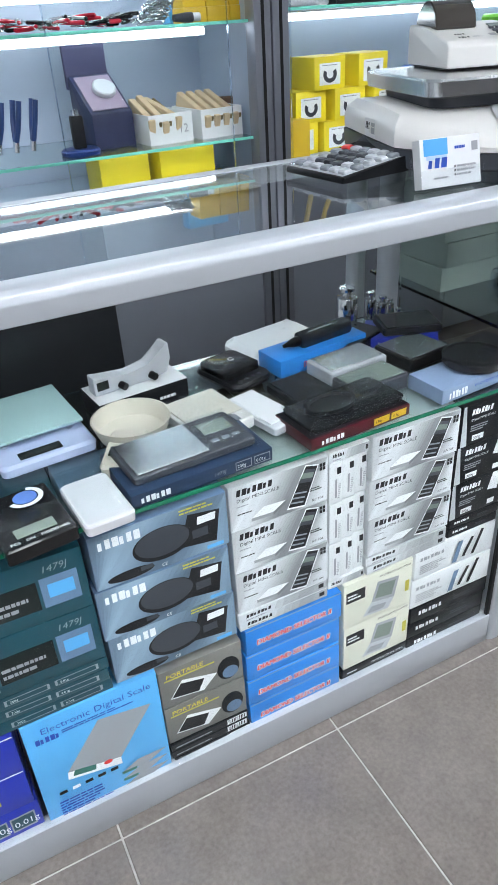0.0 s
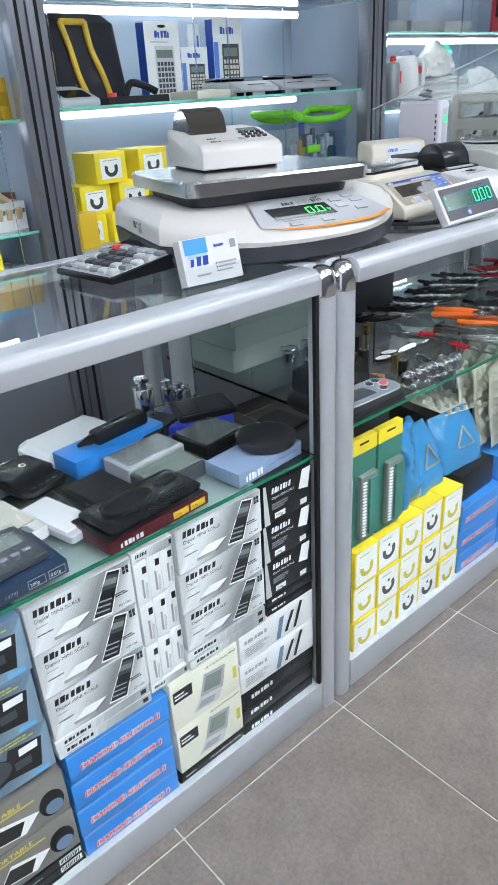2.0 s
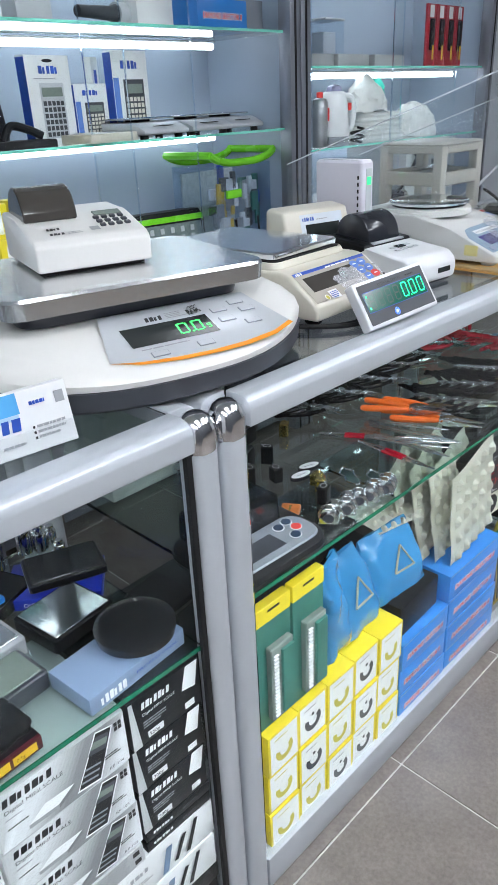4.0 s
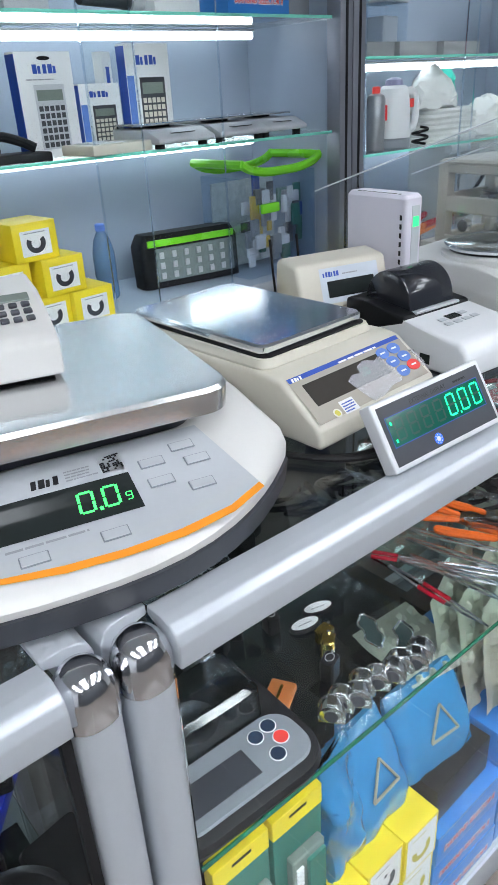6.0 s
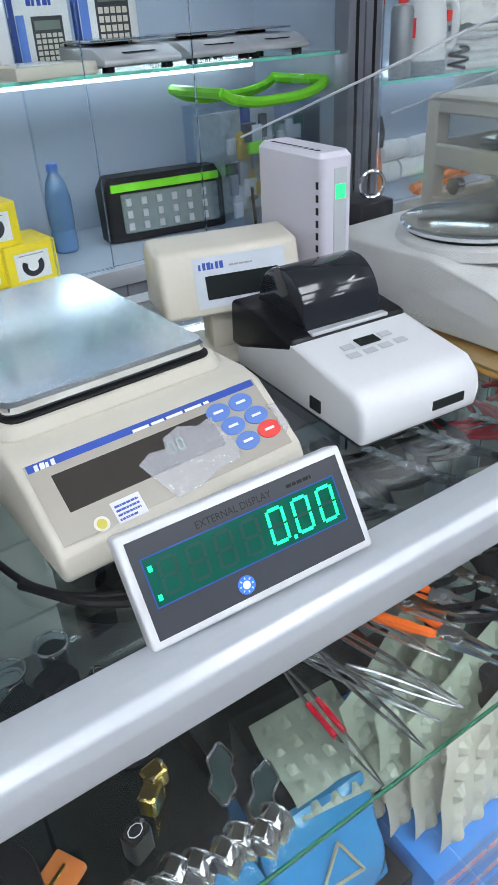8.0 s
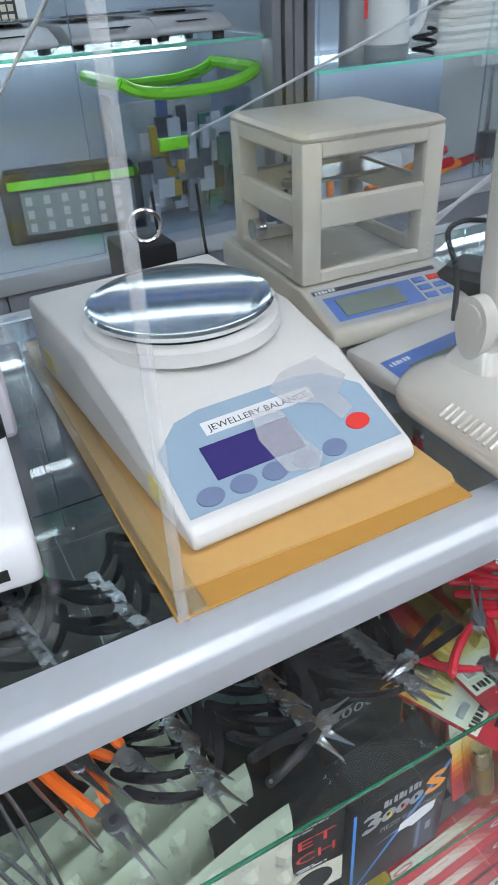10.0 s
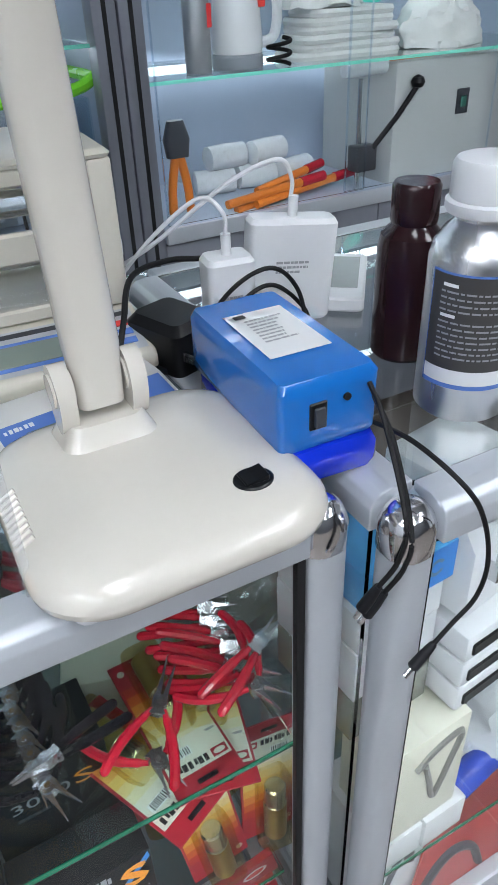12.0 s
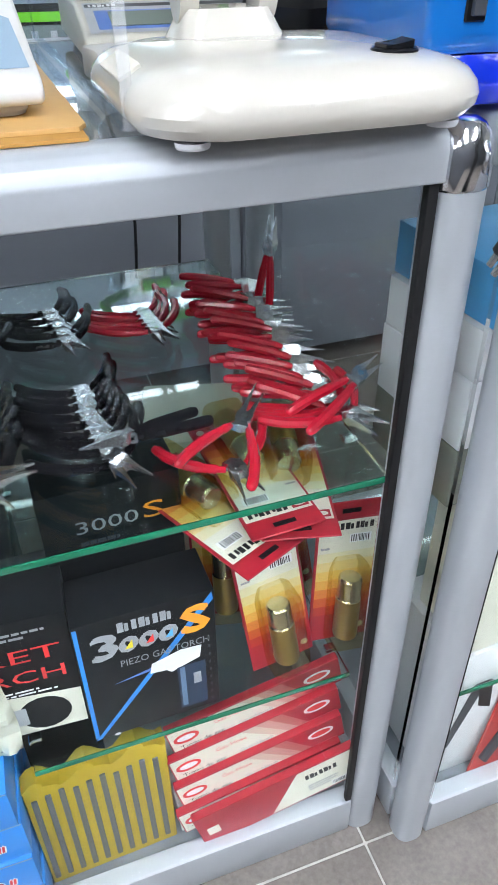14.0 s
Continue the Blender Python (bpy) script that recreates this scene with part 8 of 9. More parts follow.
part("display", box(0.11, 0.05, 0.003, 0.001, 1, (0, 0, 0)), LCDDK, t, m=incline(-0.085, 0.0225, -0.02, 0.0505, 0.0) @ Matrix.Translation((0, 0.035, 0)))
t = thing("camera_stand", pose(0.560, 1.43, Z1, 0, 0, -10), "black flat stand with a red knob on the shelf", "stand")
part("plate", slab([(-0.11, -0.05), (0.12, -0.03), (0.10, 0.05), (-0.10, 0.05)], 0.022, 0.004), SOFTBLK, t)
part("arm", tube(arc([(-0.03, 0, 0.02), (0.0, 0.01, 0.06), (0.05, 0.01, 0.05), (0.09, 0.0, 0.03)], 6), 0.012, 10), SOFTBLK, t)
part("knob", lathe([(0.016, 0.022), (0.016, 0.034)], 14), BTNRED, t, m=Matrix.Translation((-0.08, -0.01, 0)))
Z2 = 1.592
carton("selector_box", 0.25, 0.12, 0.09, BLUECARD, pose(1.395, 1.46, Z2, 0, 0, 4), "blue selector box with red lettering on the upper shelf", "box", "diamond selector boxes", f_diamond)
for x, w, h, m in ((0.42, 0.10, 0.12, SOFTBLK), (0.56, 0.08, 0.15, WHITEPL), (0.70, 0.12, 0.10, SILVERPL), (1.14, 0.16, 0.14, PAPER), (1.60, 0.10, 0.10, MIDGREY)):
    carton("parts_box", w, 0.10, h, m, pose(x, 1.5, Z2, 0, 0, 5), "small plain box on the upper glass shelf", "box", "upper shelf boxes")
t = thing("torch", pose(0.93, 1.44, Z2 + 0.032, 0, 0, 8), "black handheld lamp lying on the upper shelf", "torch")
part("body", tube([(-0.10, 0, 0), (0.03, 0, 0), (0.05, 0, 0)], 0.02, 14, (0.8, 1, 1.3)), GREYPL, t)
part("head", tube([(0.05, 0, 0), (0.09, 0, 0)], 0.032, 20), SILVERPL, t)


def f_ring(p, w, h):
    p.rect(w * .16, h * .14, w * .84, h * .80, INKWHITE).disc(w * .5, h * .46, w * .22, w * .20, GREYPL, 20, 150, 395, 0.5).lines(w * .25, h * .72, w * .5, h * .05, 1, INKGREY, 2)


BASE = 0.83
for x, z, y, rz in ((0.33, 0, 1.50, 5), (0.47, 0, 1.49, 4), (0.61, 0, 1.48, 6), (0.735, 0, 1.47, 5), (0.36, 1, 1.50, 7), (0.51, 1, 1.485, 4), (0.66, 1, 1.475, 6), (0.43, 2, 1.49, 5), (0.60, 2, 1.485, 6)):
    carton("plaster_box", 0.128, 0.13, 0.098, YELLOW, pose(x, y, BASE + 0.0985 * z, 0, 0, rz), "bright yellow box with a coil picture label", "box", "yellow coil boxes", f_ring)
t = thing("drinks_bottle", pose(0.905, 1.62, BASE), "clear water bottle with a blue cap", "bottle")
part("bottle", lathe([(0.030, 0), (0.034, 0.006), (0.034, 0.05), (0.031, 0.06), (0.034, 0.07), (0.034, 0.14), (0.026, 0.18), (0.013, 0.205), (0.013, 0.215)], 24), mat("bottle_blue", (0.11, 0.20, 0.36), 0.12, 0, 0.06, 60, 0.1, 0.2, 0.3), t)
part("cap", lathe([(0.0155, 0.208), (0.0155, 0.226), (0.013, 0.229)], 20), BTNBLUE, t)


def organiser(x, y, z, w, h, rz, tilt):
    t = thing("organiser_case", pose(x, y, z, tilt, 0, rz), "black and lime green organiser case", "tool case", "lime green cases")
    part("case", loft([rring(w / 2, 0.05, 0.02, 0), rring(w / 2, 0.052, 0.02, h * .8), rring(w / 2 - 0.02, 0.05, 0.02, h)]), SOFTBLK, t)
    part("trim", loft([rring(w / 2 - 0.02, 0.004, 0.003, h * .78, 4, 0.0, -0.054), rring(w / 2 - 0.02, 0.004, 0.003, h * .90, 4, 0, -0.054)]), LIME, t)
    part("window", box(w - 0.07, 0.006, h * .62, 0.003, 1, (0.01, -0.053, h * .12)), mat("clear_window_%d" % int(x * 10), (0.20, 0.24, 0.24), 0.2, 0, 0.3, 60), t)
    for a in range(6):
        for b in range(3):
            part("bit", box(0.016, 0.004, h * .12, 0.001, 1, (-w * .32 + a * w * .125, -0.0575, h * (.17 + .19 * b))), SILVERPL, t)
    return t


organiser(1.205, 1.60, BASE, 0.36, 0.17, -8, -4)


def basket():
    t = thing("storage_basket", pose(1.495, 1.55, BASE, 0, 0, 4), "clear storage basket with lime green rim and handles", "basket")
    for sx in (-1, 1):
        part("side_wall", box(0.006, 0.22, 0.32, 0.002, 1, (sx * 0.165, 0, 0)), FILM, t)
    for sy in (-1, 1):
        part("front_wall", box(0.324, 0.006, 0.32, 0.002, 1, (0, sy * 0.11, 0)), FILM, t)
        part("rim", tube(arc([(-0.19, sy * 0.115, 0.365), (-0.15, sy * 0.115, 0.345), (-0.08, sy * 0.115, 0.332), (0, sy * 0.115, 0.330), (0.08, sy * 0.115, 0.332), (0.15, sy * 0.115, 0.345), (0.19, sy * 0.115, 0.365)], 5), 0.014, 8), LIME, t)
    for sx in (-1, 1):
        part("handle", tube([(sx * 0.185, -0.12, 0.362), (sx * 0.185, 0.12, 0.362)], 0.014, 8), LIME, t)
    rnd = random.Random(5)
    for k in range(46):
        m = (GREYPL, SILVERPL, WHITEPL, PAPER, GREENPL, MIDGREY, AMBERCARD, INKBLUE)[rnd.randrange(8)]
        x, z = rnd.uniform(-0.14, 0.14), rnd.uniform(0.0, 0.24)
        part("insert", box(rnd.uniform(.018, .05), 0.012, rnd.uniform(.03, .09), 0.002, 1, (x, -0.09 + rnd.uniform(0, 0.05), z)), m, t)
    part("clasp", box(0.08, 0.014, 0.03, 0.004, 2, (-0.07, -0.12, 0.205)), LIME, t)
    part("back_liner", box(0.30, 0.01, 0.29, 0.002, 1, (0, 0.08, 0.003)), mat("liner_grey", (0.46, 0.50, 0.50), 0.4, 0, 0.4, 50), t)
    return t


basket()

# first cabinet
ZA, ZB, ZC = 0.925, 1.245, 0.80
t = thing("gauge_case", pose(-0.315, 1.55, ZA, 0, 0, 6), "open navy case holding a round dial gauge", "gauge case")
part("case", profile([(-0.07, 0.0), (-0.07, 0.10), (0.075, 0.20), (0.085, 0.19), (0.085, 0.0)], 0.135, 0.004, 2), mat("navy_leatherette", (0.014, 0.018, 0.06), 0.5, 0, 0.1, 120, 0.05), t)
part("lining", box(0.115, 0.15, 0.003, 0.001, 1), mat("mauve_lining", (0.30, 0.24, 0.32), 0.7), t, m=incline(-0.066, 0.104, 0.072, 0.199, 0) @ Matrix.Translation((0, 0.082, 0.0)))
part("dial", lathe([(0.034, 0), (0.036, 0.004), (0.036, 0.014), (0.032, 0.017)], 30), SILVERPL, t, m=incline(-0.066, 0.104, 0.072, 0.199, 0) @ Matrix.Translation((0.012, 0.085, 0.004)))
part("lid", box(0.14, 0.012, 0.16, 0.003, 1, (0, 0.096, 0.16)), mat("navy_lid", (0.05, 0.05, 0.11), 0.5), t)
for k, (x, n) in enumerate(((-0.150, 3), (0.025, 4))):
    t = thing("strip_tray", pose(x, 1.52, ZA, 0, 0, 5), "white card tray filled with wooden strips", "tray", "strip trays")
    b = bmesh.new()
    for a in ((-0.075, 0.075, -0.09, -0.086, 0, 0.085), (-0.075, 0.075, 0.106, 0.11, 0, 0.085), (-0.075, -0.071, -0.086, 0.106, 0, 0.085), (0.071, 0.075, -0.086, 0.106, 0, 0.085), (-0.071, 0.071, -0.086, 0.106, 0, 0.004)):
        add(b, span(*a, 0))
    part("tray", b, PAPER, t)
    for i in range(n):
        part("strip", box(0.022, 0.20, 0.05, 0.002, 1), WOOD, t, m=pose(-0.052 + i * 0.034, 0.01, 0.048, 14 + 6 * (i % 2) if k == 0 else 18, 0, (7 if k == 0 else 0) * (i - 1)))
        part("dark_strip", box(0.009, 0.19, 0.045, 0.001, 1), mat("olive_strip_%d%d" % (k, i), (0.16, 0.12, 0.05), 0.6), t, m=pose(-0.035 + i * 0.034, 0.01, 0.046, 16, 0, 0))
    if k == 0:
        p = Print().text("12", 0.10, 0.028, 0.035, INKGREY)
        p.put(t, Matrix(((1, 0, 0, -0.075), (0, 0, -1, -0.0903), (0, 1, 0, 0), (0, 0, 0, 1))), "number")
for k in range(4):
    solo("wood_block", box(0.10, 0.03, 0.025, 0.002, 1), mat("brown_wood_%d" % k, (0.10, 0.05, 0.025), 0.6), pose(0.115 + 0.002 * k, 1.60 - 0.035 * (k % 2), ZA + 0.0255 * k, 0, 0, 20 - 12 * k), "brown wooden block in a loose pile", "wood block", "wooden blocks")
t = thing("gauge_stand", pose(-0.43, 1.45, ZA, 0, 0, 0), "blue round gauge stand with black holder", "gauge stand")
part("base", lathe([(0.055, 0), (0.058, 0.004), (0.058, 0.012), (0.05, 0.018)], 32), mat("deep_blue_paint", (0.01, 0.03, 0.16), 0.3), t)
part("column", box(0.035, 0.03, 0.09, 0.004, 2, (0, 0, 0.017)), SOFTBLK, t)
part("knob", lathe([(0.012, 0.107), (0.012, 0.122)], 14), STEEL, t)
for k in range(3):
    t = thing("big_pliers", pose(-0.56 - 0.05 * k, 1.50, ZA + 0.02, 0, -78, 10 * k), "long blue handled pliers propped in the cabinet", "pliers", "blue handled pliers")
    for s in (-1, 1):
        part("grip", tube(arc([(0.03, s * 0.004, 0), (0.08, s * 0.02, 0), (0.14, s * 0.024, 0)], 5), 0.008, 8), mat("blue_grip_%d%d" % (k, s + 1), (0.03, 0.06, 0.18), 0.35), t)
        part("jaw", tube([(0.03, s * 0.003, 0), (0.0, s * 0.006, 0)], 0.008, 8), TOOLSTEEL, t)
for x, w in ((-0.31, 0.16), (-0.10, 0.19)):
    carton("plaster_box", w, 0.14, 0.105, YELLOW, pose(x, 1.50, ZC, 0, 0, 2), "plain yellow box under the glass shelf", "box", "yellow coil boxes")
carton("plaster_box", 0.09, 0.12, 0.12, AMBERCARD, pose(0.232 + 0.05, 1.44, BASE, 0, 0, 3), "amber box beside the yellow boxes", "box", "yellow coil boxes")
for k in range(7):
    solo("metal_bit", tube([(0, 0, 0), (0.05, 0.01, 0)], 0.007, 8), STEEL, pose(0.04 + 0.008 * k, 1.46 + 0.012 * k, ZC + 0.008, 0, 0, 25 * k), "small bright metal bit on the cabinet base", "metal bit", "metal bits")
rp = plier(REDGRIP, 0.05, 20.0, "red handled pliers in a loose heap", "heaped pliers")
rp.matrix_world = pose(-0.48, 1.46, ZB + 0.012, 8, 0, 10)
bp = plier(BLACKGRIP, 0.05, 20.0, "black handled pliers in a loose heap", "heaped pliers")
bp.matrix_world = pose(-0.30, 1.46, ZB + 0.012, 8, 0, 60)
for k in range(7):
    copy_thing(rp, pose(-0.62 + 0.045 * k, 1.46 + 0.02 * (k % 3), ZB + 0.012 + 0.009 * (k % 3), 10, 0, 30 * k))
    copy_thing(bp, pose(-0.50 + 0.05 * k, 1.50 - 0.02 * (k % 2), ZB + 0.014 + 0.008 * (k % 3), 10, 0, 40 * k + 15))
for k in range(9):
    a = [(0.04 * math.cos(i * .5 + k), 0.035 * math.sin(i * .5 + k), 0.012 + 0.006 * k + 0.010 * math.sin(i * .8)) for i in range(14)]
    solo("wire_coil", tube(arc(a, 3), 0.003, 6), STEEL, pose(-0.165 + 0.005 * k, 1.45, ZB), "silver wire coil in a heap on the shelf", "wire coil", "wire coils")
for i in range(3):
    for j in range(3):
        carton("drill_box", 0.075, 0.08, 0.038, AMBERCARD, pose(-0.02 + 0.077 * i, 1.50 + 0.004 * j, ZB + 0.0385 * j, 0, 0, 3), "small orange box in a stack", "box", "orange boxes")
carton("poster_box", 0.16, 0.05, 0.17, SKYCARD, pose(0.02, 1.60, ZB, 0, 0, 4), "light blue upright box with small dark picture", "box", "", lambda p, w, h: p.poly([(w * .4, h * .5), (w * .6, h * .45), (w * .7, h * .7), (w * .5, h * .75)], GREENPL))
t = thing("connector", pose(-0.075, 1.40, ZB + 0.014, 0, 0, 5), "dark metal connector lying on the glass shelf", "connector")
part("body", tube([(-0.04, 0, 0), (0.0, 0, 0), (0.02, 0, 0)], 0.013, 14, (0.7, 1, 1)), GREYPL, t)
part("tip", tube([(0.02, 0, 0), (0.045, 0, 0)], 0.011, 14), SILVERPL, t)

# third cabinet
ZD, ZE = 1.178, 1.478
t = thing("gas_can", pose(1.955, 1.43, ZD), "grey gas can with a red nozzle cap", "gas can")
part("can", lathe([(0.030, 0), (0.033, 0.003), (0.033, 0.17), (0.028, 0.182), (0.016, 0.188)], 28), mat("can_grey", (0.26, 0.27, 0.29), 0.3, 0.4, 0.06, 40, 0, 0.2), t)
part("cap", lathe([(0.014, 0.186), (0.014, 0.206), (0.010, 0.210)], 16), BTNRED, t)
part("print", box(0.02, 0.001, 0.05, 0.0003, 1, (0.018, -0.0285, 0.10)), INKRED, t)
t = thing("kettle", pose(2.075, 1.45, ZD, 0, 0, -10), "white electric kettle with a grey base", "kettle")
part("base", lathe([(0.062, 0), (0.066, 0.004), (0.066, 0.03), (0.062, 0.036)], 36), MIDGREY, t)
part("body", lathe([(0.063, 0.0365), (0.066, 0.05), (0.058, 0.16), (0.050, 0.20), (0.040, 0.21)], 36), WHITEPL, t)
part("lid", lathe([(0.034, 0.21), (0.030, 0.228), (0.012, 0.236)], 24), mat("lilac_lid", (0.22, 0.22, 0.36), 0.4), t)
part("handle", tube(arc([(0.045, 0, 0.19), (0.095, 0, 0.185), (0.110, 0, 0.13), (0.100, 0, 0.07), (0.066, 0, 0.055)], 6), 0.013, 10), WHITEPL, t)
part("button", box(0.02, 0.012, 0.03, 0.004, 2, (0.055, -0.035, 0.135)), BTNRED, t)
part("cord", tube(arc([(0.10 + 0.03 * math.cos(i * 0.9), -0.04 + 0.025 * math.sin(i * 0.9), 0.006 + 0.004 * i) for i in range(16)], 4), 0.005, 8), RUBBER, t, "coiled black cord")


def soft_heap(name, x, y, z, w, d, h, m, label, cat, seed, rz=0, group=""):
    rows = []
    for j in range(15):
        v = j / 14
        k = max(0.02, (1 - v ** 2.2)) ** 0.55
        row = []
        for i in range(36):
            a = 2 * math.pi * i / 36
            p = Vector((w / 2 * k * math.cos(a), d / 2 * k * math.sin(a), h * v))
            n = noise.noise_vector(p * 18 + Vector((seed, seed * 2, 0))) + 0.5 * noise.noise_vector(p * 45 + Vector((seed, 0, 0)))
            q = p + Vector((n.x * .022, n.y * .022, n.z * .020))
            q.z = max(q.z, 0.0)
            row.append(q)
        rows.append(row)
    return solo(name, loft(rows), m, pose(x, y, z, 0, 0, rz), label, cat, group)


GAUZE = mat("white_cotton", (0.66, 0.67, 0.66), 0.7, 0, 0.10, 160, 0.3, 0.12)
WRAP = mat("clear_wrapped_white", (0.60, 0.63, 0.66), 0.25, 0, 0.12, 50, 0.3, 0.15, 0.3)
for k in range(6):
    solo("work_glove", loft([rring(0.17 - 0.006 * k, 0.07, 0.03, 0, 6), rring(0.175 - 0.006 * k, 0.075, 0.035, 0.010, 6), rring(0.17 - 0.006 * k, 0.07, 0.03, 0.0195, 6)]), GAUZE, pose(2.42 + 0.01 * (k % 2), 1.50, ZD + 0.02 * k, 0, 0, 4 * (k % 3) - 4), "white cotton work glove in a stack", "glove", "work gloves")
soft_heap("cotton_bag", 2.36, 1.49, ZD + 0.121, 0.24, 0.15, 0.14, GAUZE, "white crumpled bag on the stacked gloves", "bag", 3)
soft_heap("green_bag", 2.56, 1.58, ZD + 0.121, 0.10, 0.08, 0.17, mat("aqua_film", (0.05, 0.55, 0.42), 0.35), "small aqua green plastic bag", "bag", 6)
soft_heap("white_bundle", 2.80, 1.52, ZD, 0.30, 0.2, 0.15, GAUZE, "white wrapped bundle on the glass shelf", "bundle", 8)
for k, (x, z) in enumerate(((2.06, 0), (2.20, 0), (2.10, 1), (2.24, 1), (2.34, 0))):
    solo("wrapped_roll", lathe([(0.02, -0.065), (0.034, -0.06), (0.036, 0), (0.034, 0.06), (0.02, 0.065)], 18), WRAP, pose(x, 1.60, BASE + 0.037 + 0.066 * z, 0, 90, 8 * k - 12), "white roll in clear wrapping on the cabinet floor", "roll", "wrapped rolls")
for k, (x, y, rz, l) in enumerate(((2.20, 1.44, 14, 0.36), (2.28, 1.42, 10, 0.40), (2.16, 1.40, 6, 0.34), (2.24, 1.46, 20, 0.30))):
    t = thing("orange_cutter", pose(x, y, BASE + 0.016 + 0.012 * k, 0, -4, rz), "orange and red handled bolt cutter lying down", "cutter", "orange cutters")
    part("handle", tube([(-l / 2, 0, 0), (l / 4, 0, 0)], 0.012, 10), mat("burnt_orange_%d" % k, (0.62, 0.17, 0.02), 0.4), t)
    part("grip", tube([(l / 4, 0, 0), (l / 2, 0, 0), (l / 2 + 0.004, 0, 0)], 0.014, 10, (1, 1, 0.7)), REDGRIP, t)
t = thing("standing_cutter", pose(1.885, 1.45, BASE, 0, 0, 0), "orange handled cutter standing with grey head up", "cutter")
for s in (-1, 1):
    part("handle", tube(arc([(s * 0.006, 0, 0.16), (s * 0.022, 0, 0.08), (s * 0.026, 0, 0.01)], 5), 0.012, 10), mat("cutter_orange_%d" % (s + 1), (0.62, 0.17, 0.02), 0.4), t)
part("head", loft([rring(0.03, 0.014, 0.01, 0.155, 4), rring(0.036, 0.016, 0.012, 0.20, 4), rring(0.022, 0.012, 0.01, 0.245, 4)]), GREYPL, t)
t = thing("machine_cabinet", pose(2.78, 1.56, BASE, 0, 0, 3), "light grey machine box with a lever and switch", "machine")
part("body", box(0.50, 0.34, 0.33, 0.004, 2, (0, 0, 0)), mat("machine_grey", (0.42, 0.44, 0.44), 0.45, 0, 0.03, 40), t)
part("switch_plate", box(0.05, 0.006, 0.07, 0.002, 1, (0.02, -0.172, 0.17)), GREYPL, t)
part("switch", box(0.022, 0.006, 0.03, 0.002, 1, (0.02, -0.177, 0.19)), GREENPL, t)
part("lever", tube([(-0.34, -0.19, 0.12), (-0.26, -0.2, 0.20), (-0.20, -0.2, 0.265)], 0.008, 8), SOFTBLK, t)
part("lever_ball", lathe([(0.004, 0), (0.016, 0.006), (0.021, 0.018), (0.016, 0.03), (0.004, 0.036)], 16), BLACKPL, t, m=Matrix.Translation((-0.195, -0.2, 0.262)))
part("clamp", box(0.07, 0.05, 0.07, 0.004, 2, (-0.36, -0.17, 0.06)), GREYPL, t)
part("clamp_post", tube([(-0.36, -0.15, 0.0), (-0.36, -0.15, 0.30)], 0.008, 10), STEEL, t)
t = thing("long_roll", pose(2.66, 1.44, ZD - 0.030, 0, 90, 4), "long orange and pink rod under the glass shelf", "rod")
part("rod", lathe([(0.015, -0.24), (0.017, -0.235), (0.017, 0.24), (0.015, 0.245)], 14), mat("orange_brown_rod", (0.42, 0.12, 0.03), 0.4), t)
part("film_end", lathe([(0.018, -0.27), (0.021, -0.25), (0.019, -0.12)], 12), WRAP, t)
for k, (x, w) in enumerate(((1.92, 0.18), (2.14, 0.22), (2.40, 0.24))):
    carton("flat_tray", w, 0.2, 0.045, mat("grey_tray_%d" % k, (0.24 + 0.05 * k, 0.25 + 0.05 * k, 0.26 + 0.05 * k), 0.4), pose(x, 1.50, ZE, 0, 0, 2), "flat grey tray of parts on the upper shelf", "tray", "grey trays")
t = thing("clear_case", pose(2.06, 1.50, ZE + 0.046, 0, 0, 5), "clear square display case on the upper shelf", "case")
part("walls", box(0.14, 0.12, 0.12, 0.003, 1), FILM, t)
part("inner_block", box(0.09, 0.07, 0.08, 0.003, 1, (0, 0, 0.002)), SILVERPL, t)
part("lid", box(0.145, 0.125, 0.008, 0.002, 1, (0, 0, 0.121)), SILVERPL, t)
for k in range(4):
    t = thing("hanging_pack", pose(2.80 + 0.085 * k, 1.45, ZE, 0, 0, 0), "red hanging pack with black and yellow tool", "tool pack", "red hanging packs")
    part("card", box(0.078, 0.01, 0.26, 0.001, 1), REDCARD, t)
    part("tool", box(0.03, 0.014, 0.13, 0.004, 2, (0, -0.012, 0.07)), SOFTBLK, t)
    part("window", box(0.034, 0.003, 0.05, 0.001, 1, (0, -0.007, 0.205)), INKWHITE, t)
    part("stripe", box(0.012, 0.003, 0.06, 0.001, 1, (0.0, -0.0205, 0.03)), AMBERCARD, t)

# third counter
CZ, CY = 0.62, -0.020
carton("blue_carton", 0.125, 0.16, 0.055, SKYCARD, pose(1.512, 0.10, 0.832, 0, 0, 4), "blue carton with darker square mark at its end", "box", "", lambda p, w, h: p.rect(0.001, 0.001, w - .001, h - .001, BLUECARD).disc(w * .72, h * .5, .012, .012, SLATECARD, 16, 30, 330, .6))
carton("white_carton", 0.12, 0.15, 0.055, PAPER, pose(1.502, 0.10, 0.776, 0, 0, 5), "plain white carton carrying a blue one", "box", "white cartons in the counter")
for k, (z, h, m) in enumerate(((CZ, 0.075, mat("smoked_tray", (0.20, 0.21, 0.18), 0.2)), (CZ + 0.0755, 0.08, WHITEPL))):
    carton("white_carton", 0.12, 0.15, h, m, pose(1.500, 0.10, z, 0, 0, 5), "stacked carton on the glass shelf", "box", "white cartons in the counter")
t = thing("adapter_box", pose(1.625, 0.075, 0.776, 0, 0, 10), "white charger housing with two metal plug pins", "charger")
part("body", profile([(-0.065, 0.0), (-0.065, 0.10), (-0.02, 0.17), (0.07, 0.17), (0.07, 0.0)], 0.12, 0.006, 2), WHITEPL, t)
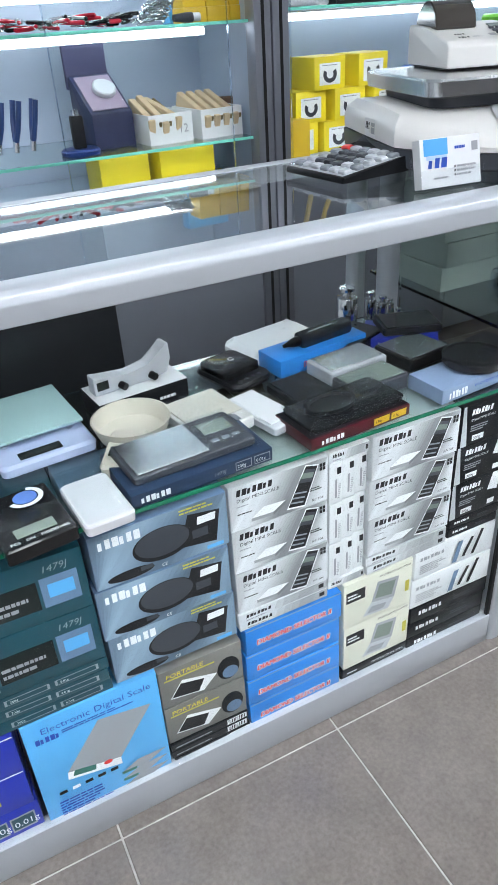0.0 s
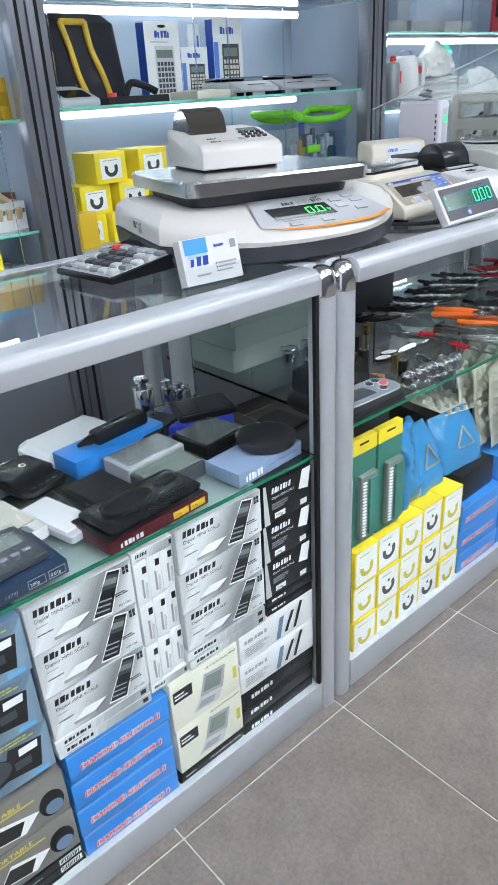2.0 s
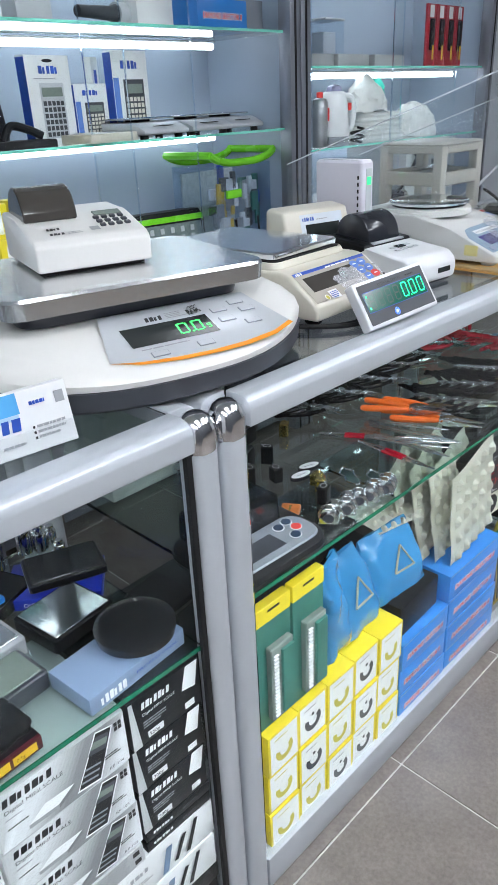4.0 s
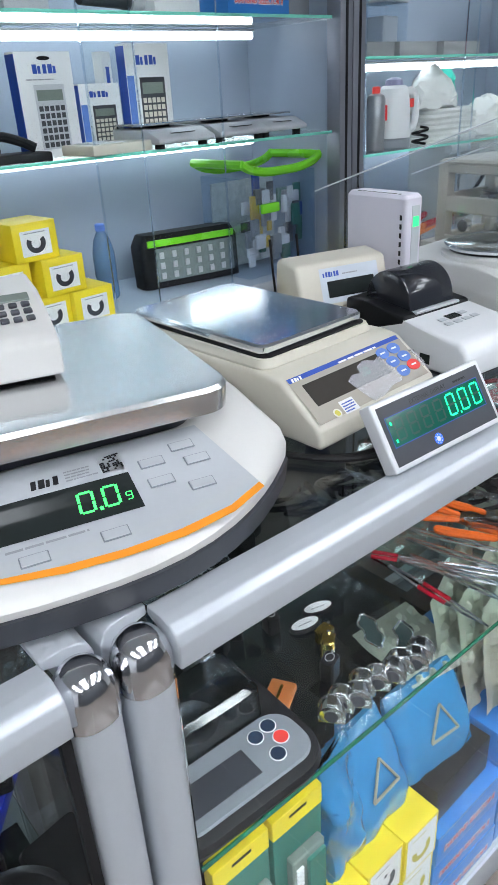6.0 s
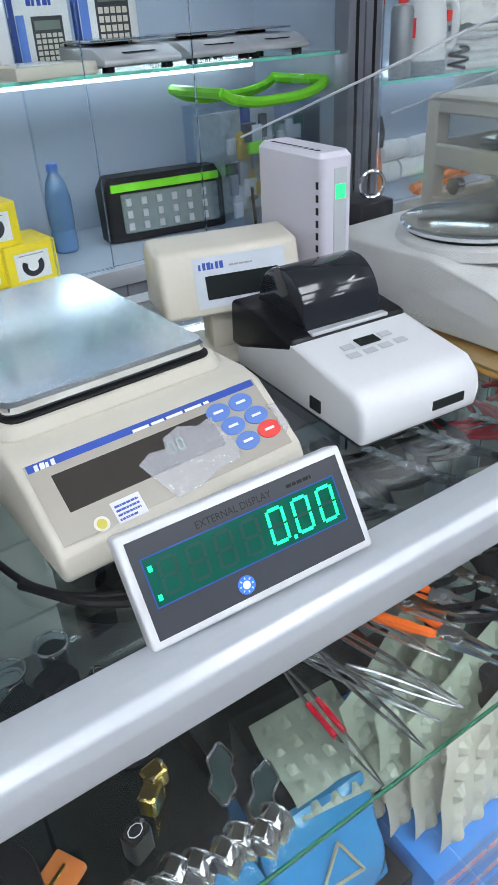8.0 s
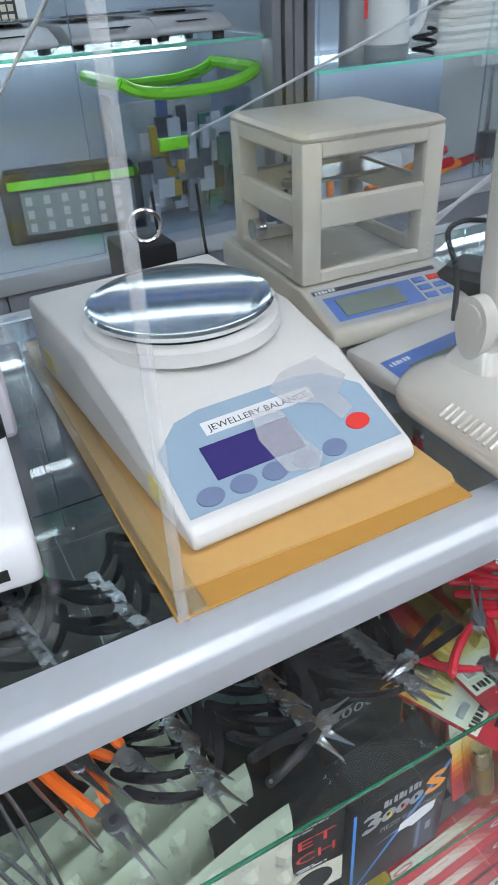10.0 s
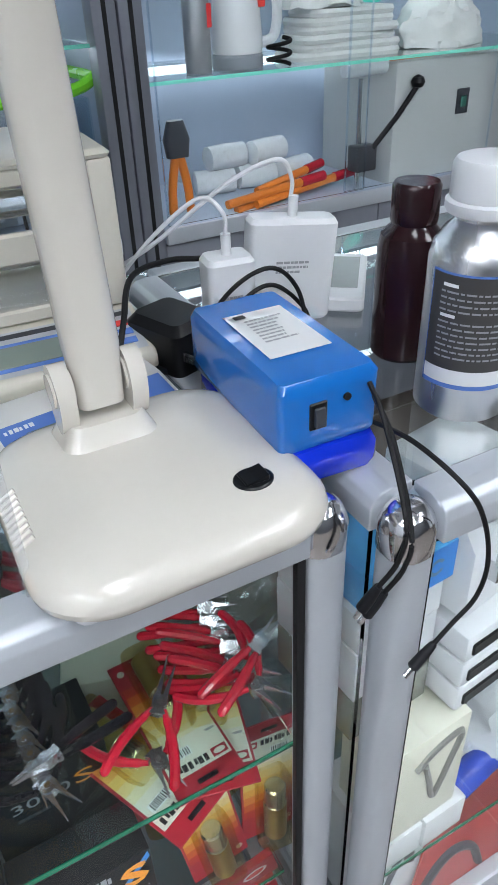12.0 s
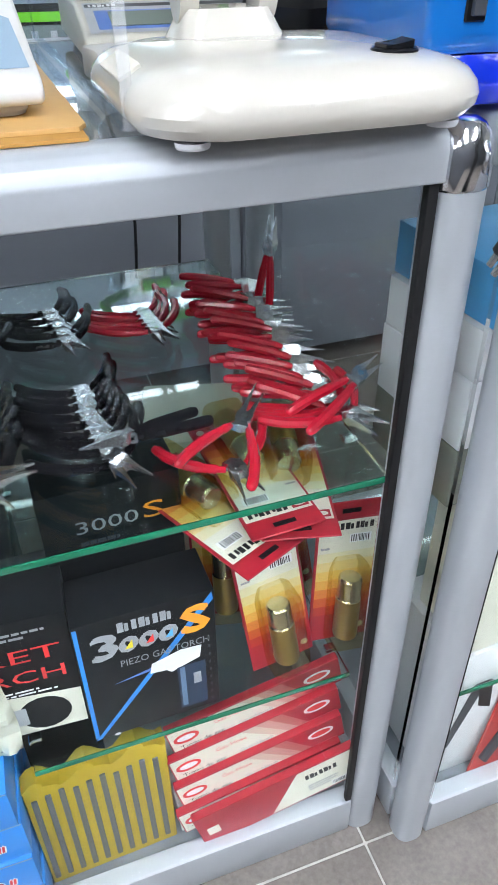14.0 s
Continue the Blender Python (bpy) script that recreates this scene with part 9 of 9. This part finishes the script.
for x in (-0.012, 0.006):
    part("pin", box(0.006, 0.016, 0.024, 0.001, 1, (x - 0.02, -0.072, 0.055)), STEEL, t)
for k in range(3):
    t = thing("tablet_case", pose(1.635, 0.075, CZ + 0.046 * k, 0, 0, 6), "white flat case with a black edge", "case", "white flat cases")
    part("case", box(0.13, 0.16, 0.044, 0.006, 2), WHITEPL, t)
    part("black_edge", box(0.11, 0.004, 0.018, 0.001, 1, (0, -0.081, 0.012)), BLACKPL, t)
t = thing("cream_carton", pose(1.548, CY + 0.055, 0.398, 0, 0, 3), "cream carton picturing a triangular metal clip", "box")
part("carton", box(0.125, 0.10, 0.205, 0.002, 2), CREAMCARD, t)
r = [(-0.025, 0.155), (0.045, 0.175), (0.02, 0.10), (0.01, 0.075)]
part("clip_picture", tube(arc([(-0.028, -0.0515, 0.150), (0.0, -0.0515, 0.172), (0.046, -0.0515, 0.180), (0.034, -0.0515, 0.125), (0.012, -0.0515, 0.060), (0.0, -0.0515, 0.105), (-0.012, -0.0515, 0.148)], 5), 0.0045, 8), mat("clip_grey", (0.30, 0.30, 0.28), 0.35, 0.5), t)
for k, x in enumerate((1.512, 1.592)):
    carton("white_carton", 0.076, 0.14, 0.070, PAPER, pose(x, CY + 0.07, 0.326, 0, 0, 2), "small white carton in a row", "box", "white cartons in the counter")
carton("tool_box", 0.38, 0.10, 0.255, PAPER, pose(1.68, CY + 0.08, 0.069, 0, 0, 1), "white box picturing black handled cutters", "box", "", lambda p, w, h: p.poly([(w * .05, h * .30), (w * .08, h * .26), (w * .19, h * .80), (w * .15, h * .90)], GREYPL).poly([(w * .15, h * .90), (w * .18, h * .60), (w * .24, h * .55), (w * .22, h * .80)], BLACKCARD))
t = thing("red_pouch", pose(1.70, CY + 0.012, 0.072, -4, 0, 0), "red leaflet with curved white edge and cutter picture", "leaflet")
part("sheet", slab([(-0.14, 0.0), (0.16, 0.0), (0.16, 0.30), (0.10, 0.24), (0.05, 0.29), (-0.02, 0.25), (-0.10, 0.20)], 0.004), mat("brick_red_card", (0.42, 0.03, 0.025), 0.4, 0, 0.06, 40), t, m=Matrix(((1, 0, 0, 0), (0, 0, -1, 0.002), (0, 1, 0, 0), (0, 0, 0, 1))))
part("cutter_picture", tube(arc([(-0.12, -0.004, 0.03), (-0.08, -0.004, 0.10), (-0.04, -0.004, 0.12), (0.0, -0.004, 0.09), (0.02, -0.004, 0.03)], 5), 0.008, 8), GREYPL, t)
soft_heap("sachet_bag", 1.78, 0.05, 0.40, 0.20, 0.14, 0.13, WRAP, "white and clear plastic sachets in a heap", "sachets", 11)
solo("black_carton", box(0.16, 0.12, 0.16, 0.003, 2), GREYPL, pose(1.72, 0.13, 0.40, 0, 0, 12), "dark grey carton behind the sachets", "box")
solo("blue_tube", lathe([(0.018, -0.08), (0.022, -0.075), (0.022, 0.08), (0.018, 0.085)], 16), mat("blue_roll_film", (0.02, 0.06, 0.42), 0.25, 0, 0.1, 40, 0.2), pose(1.71, CY + 0.035, 0.392, 0, 84, 8), "blue plastic roll lying on the carton", "roll")
carton("white_carton", 0.30, 0.16, 0.075, PAPER, pose(1.75, CY + 0.15, 0.3255, 0, 0, 2), "long white carton in the counter", "box", "white cartons in the counter")
soft_heap("wire_bag", 1.80, 0.08, CZ, 0.24, 0.18, 0.15, mat("pale_cable", (0.62, 0.62, 0.50), 0.4, 0, 0.1, 60, 0.3), "pale bundle of cables in a clear bag", "cable bag", 14)


# ---- floor tiles ----
tile_mesh = None
for i in range(-7, 11):
    for j in range(-7, 5):
        if tile_mesh is None:
            b = box(TILE - 0.004, TILE - 0.004, 0.010, 0.0012, 1)
            one = part("tile", b, FLOORMAT, floor)
            tile_mesh = one.data
        else:
            one = new("tile", tile_mesh)
            one.parent = floor
        one.matrix_local = Matrix.Translation((GX + (i + 0.5) * TILE, GY + (j + 0.5) * TILE, -0.010))
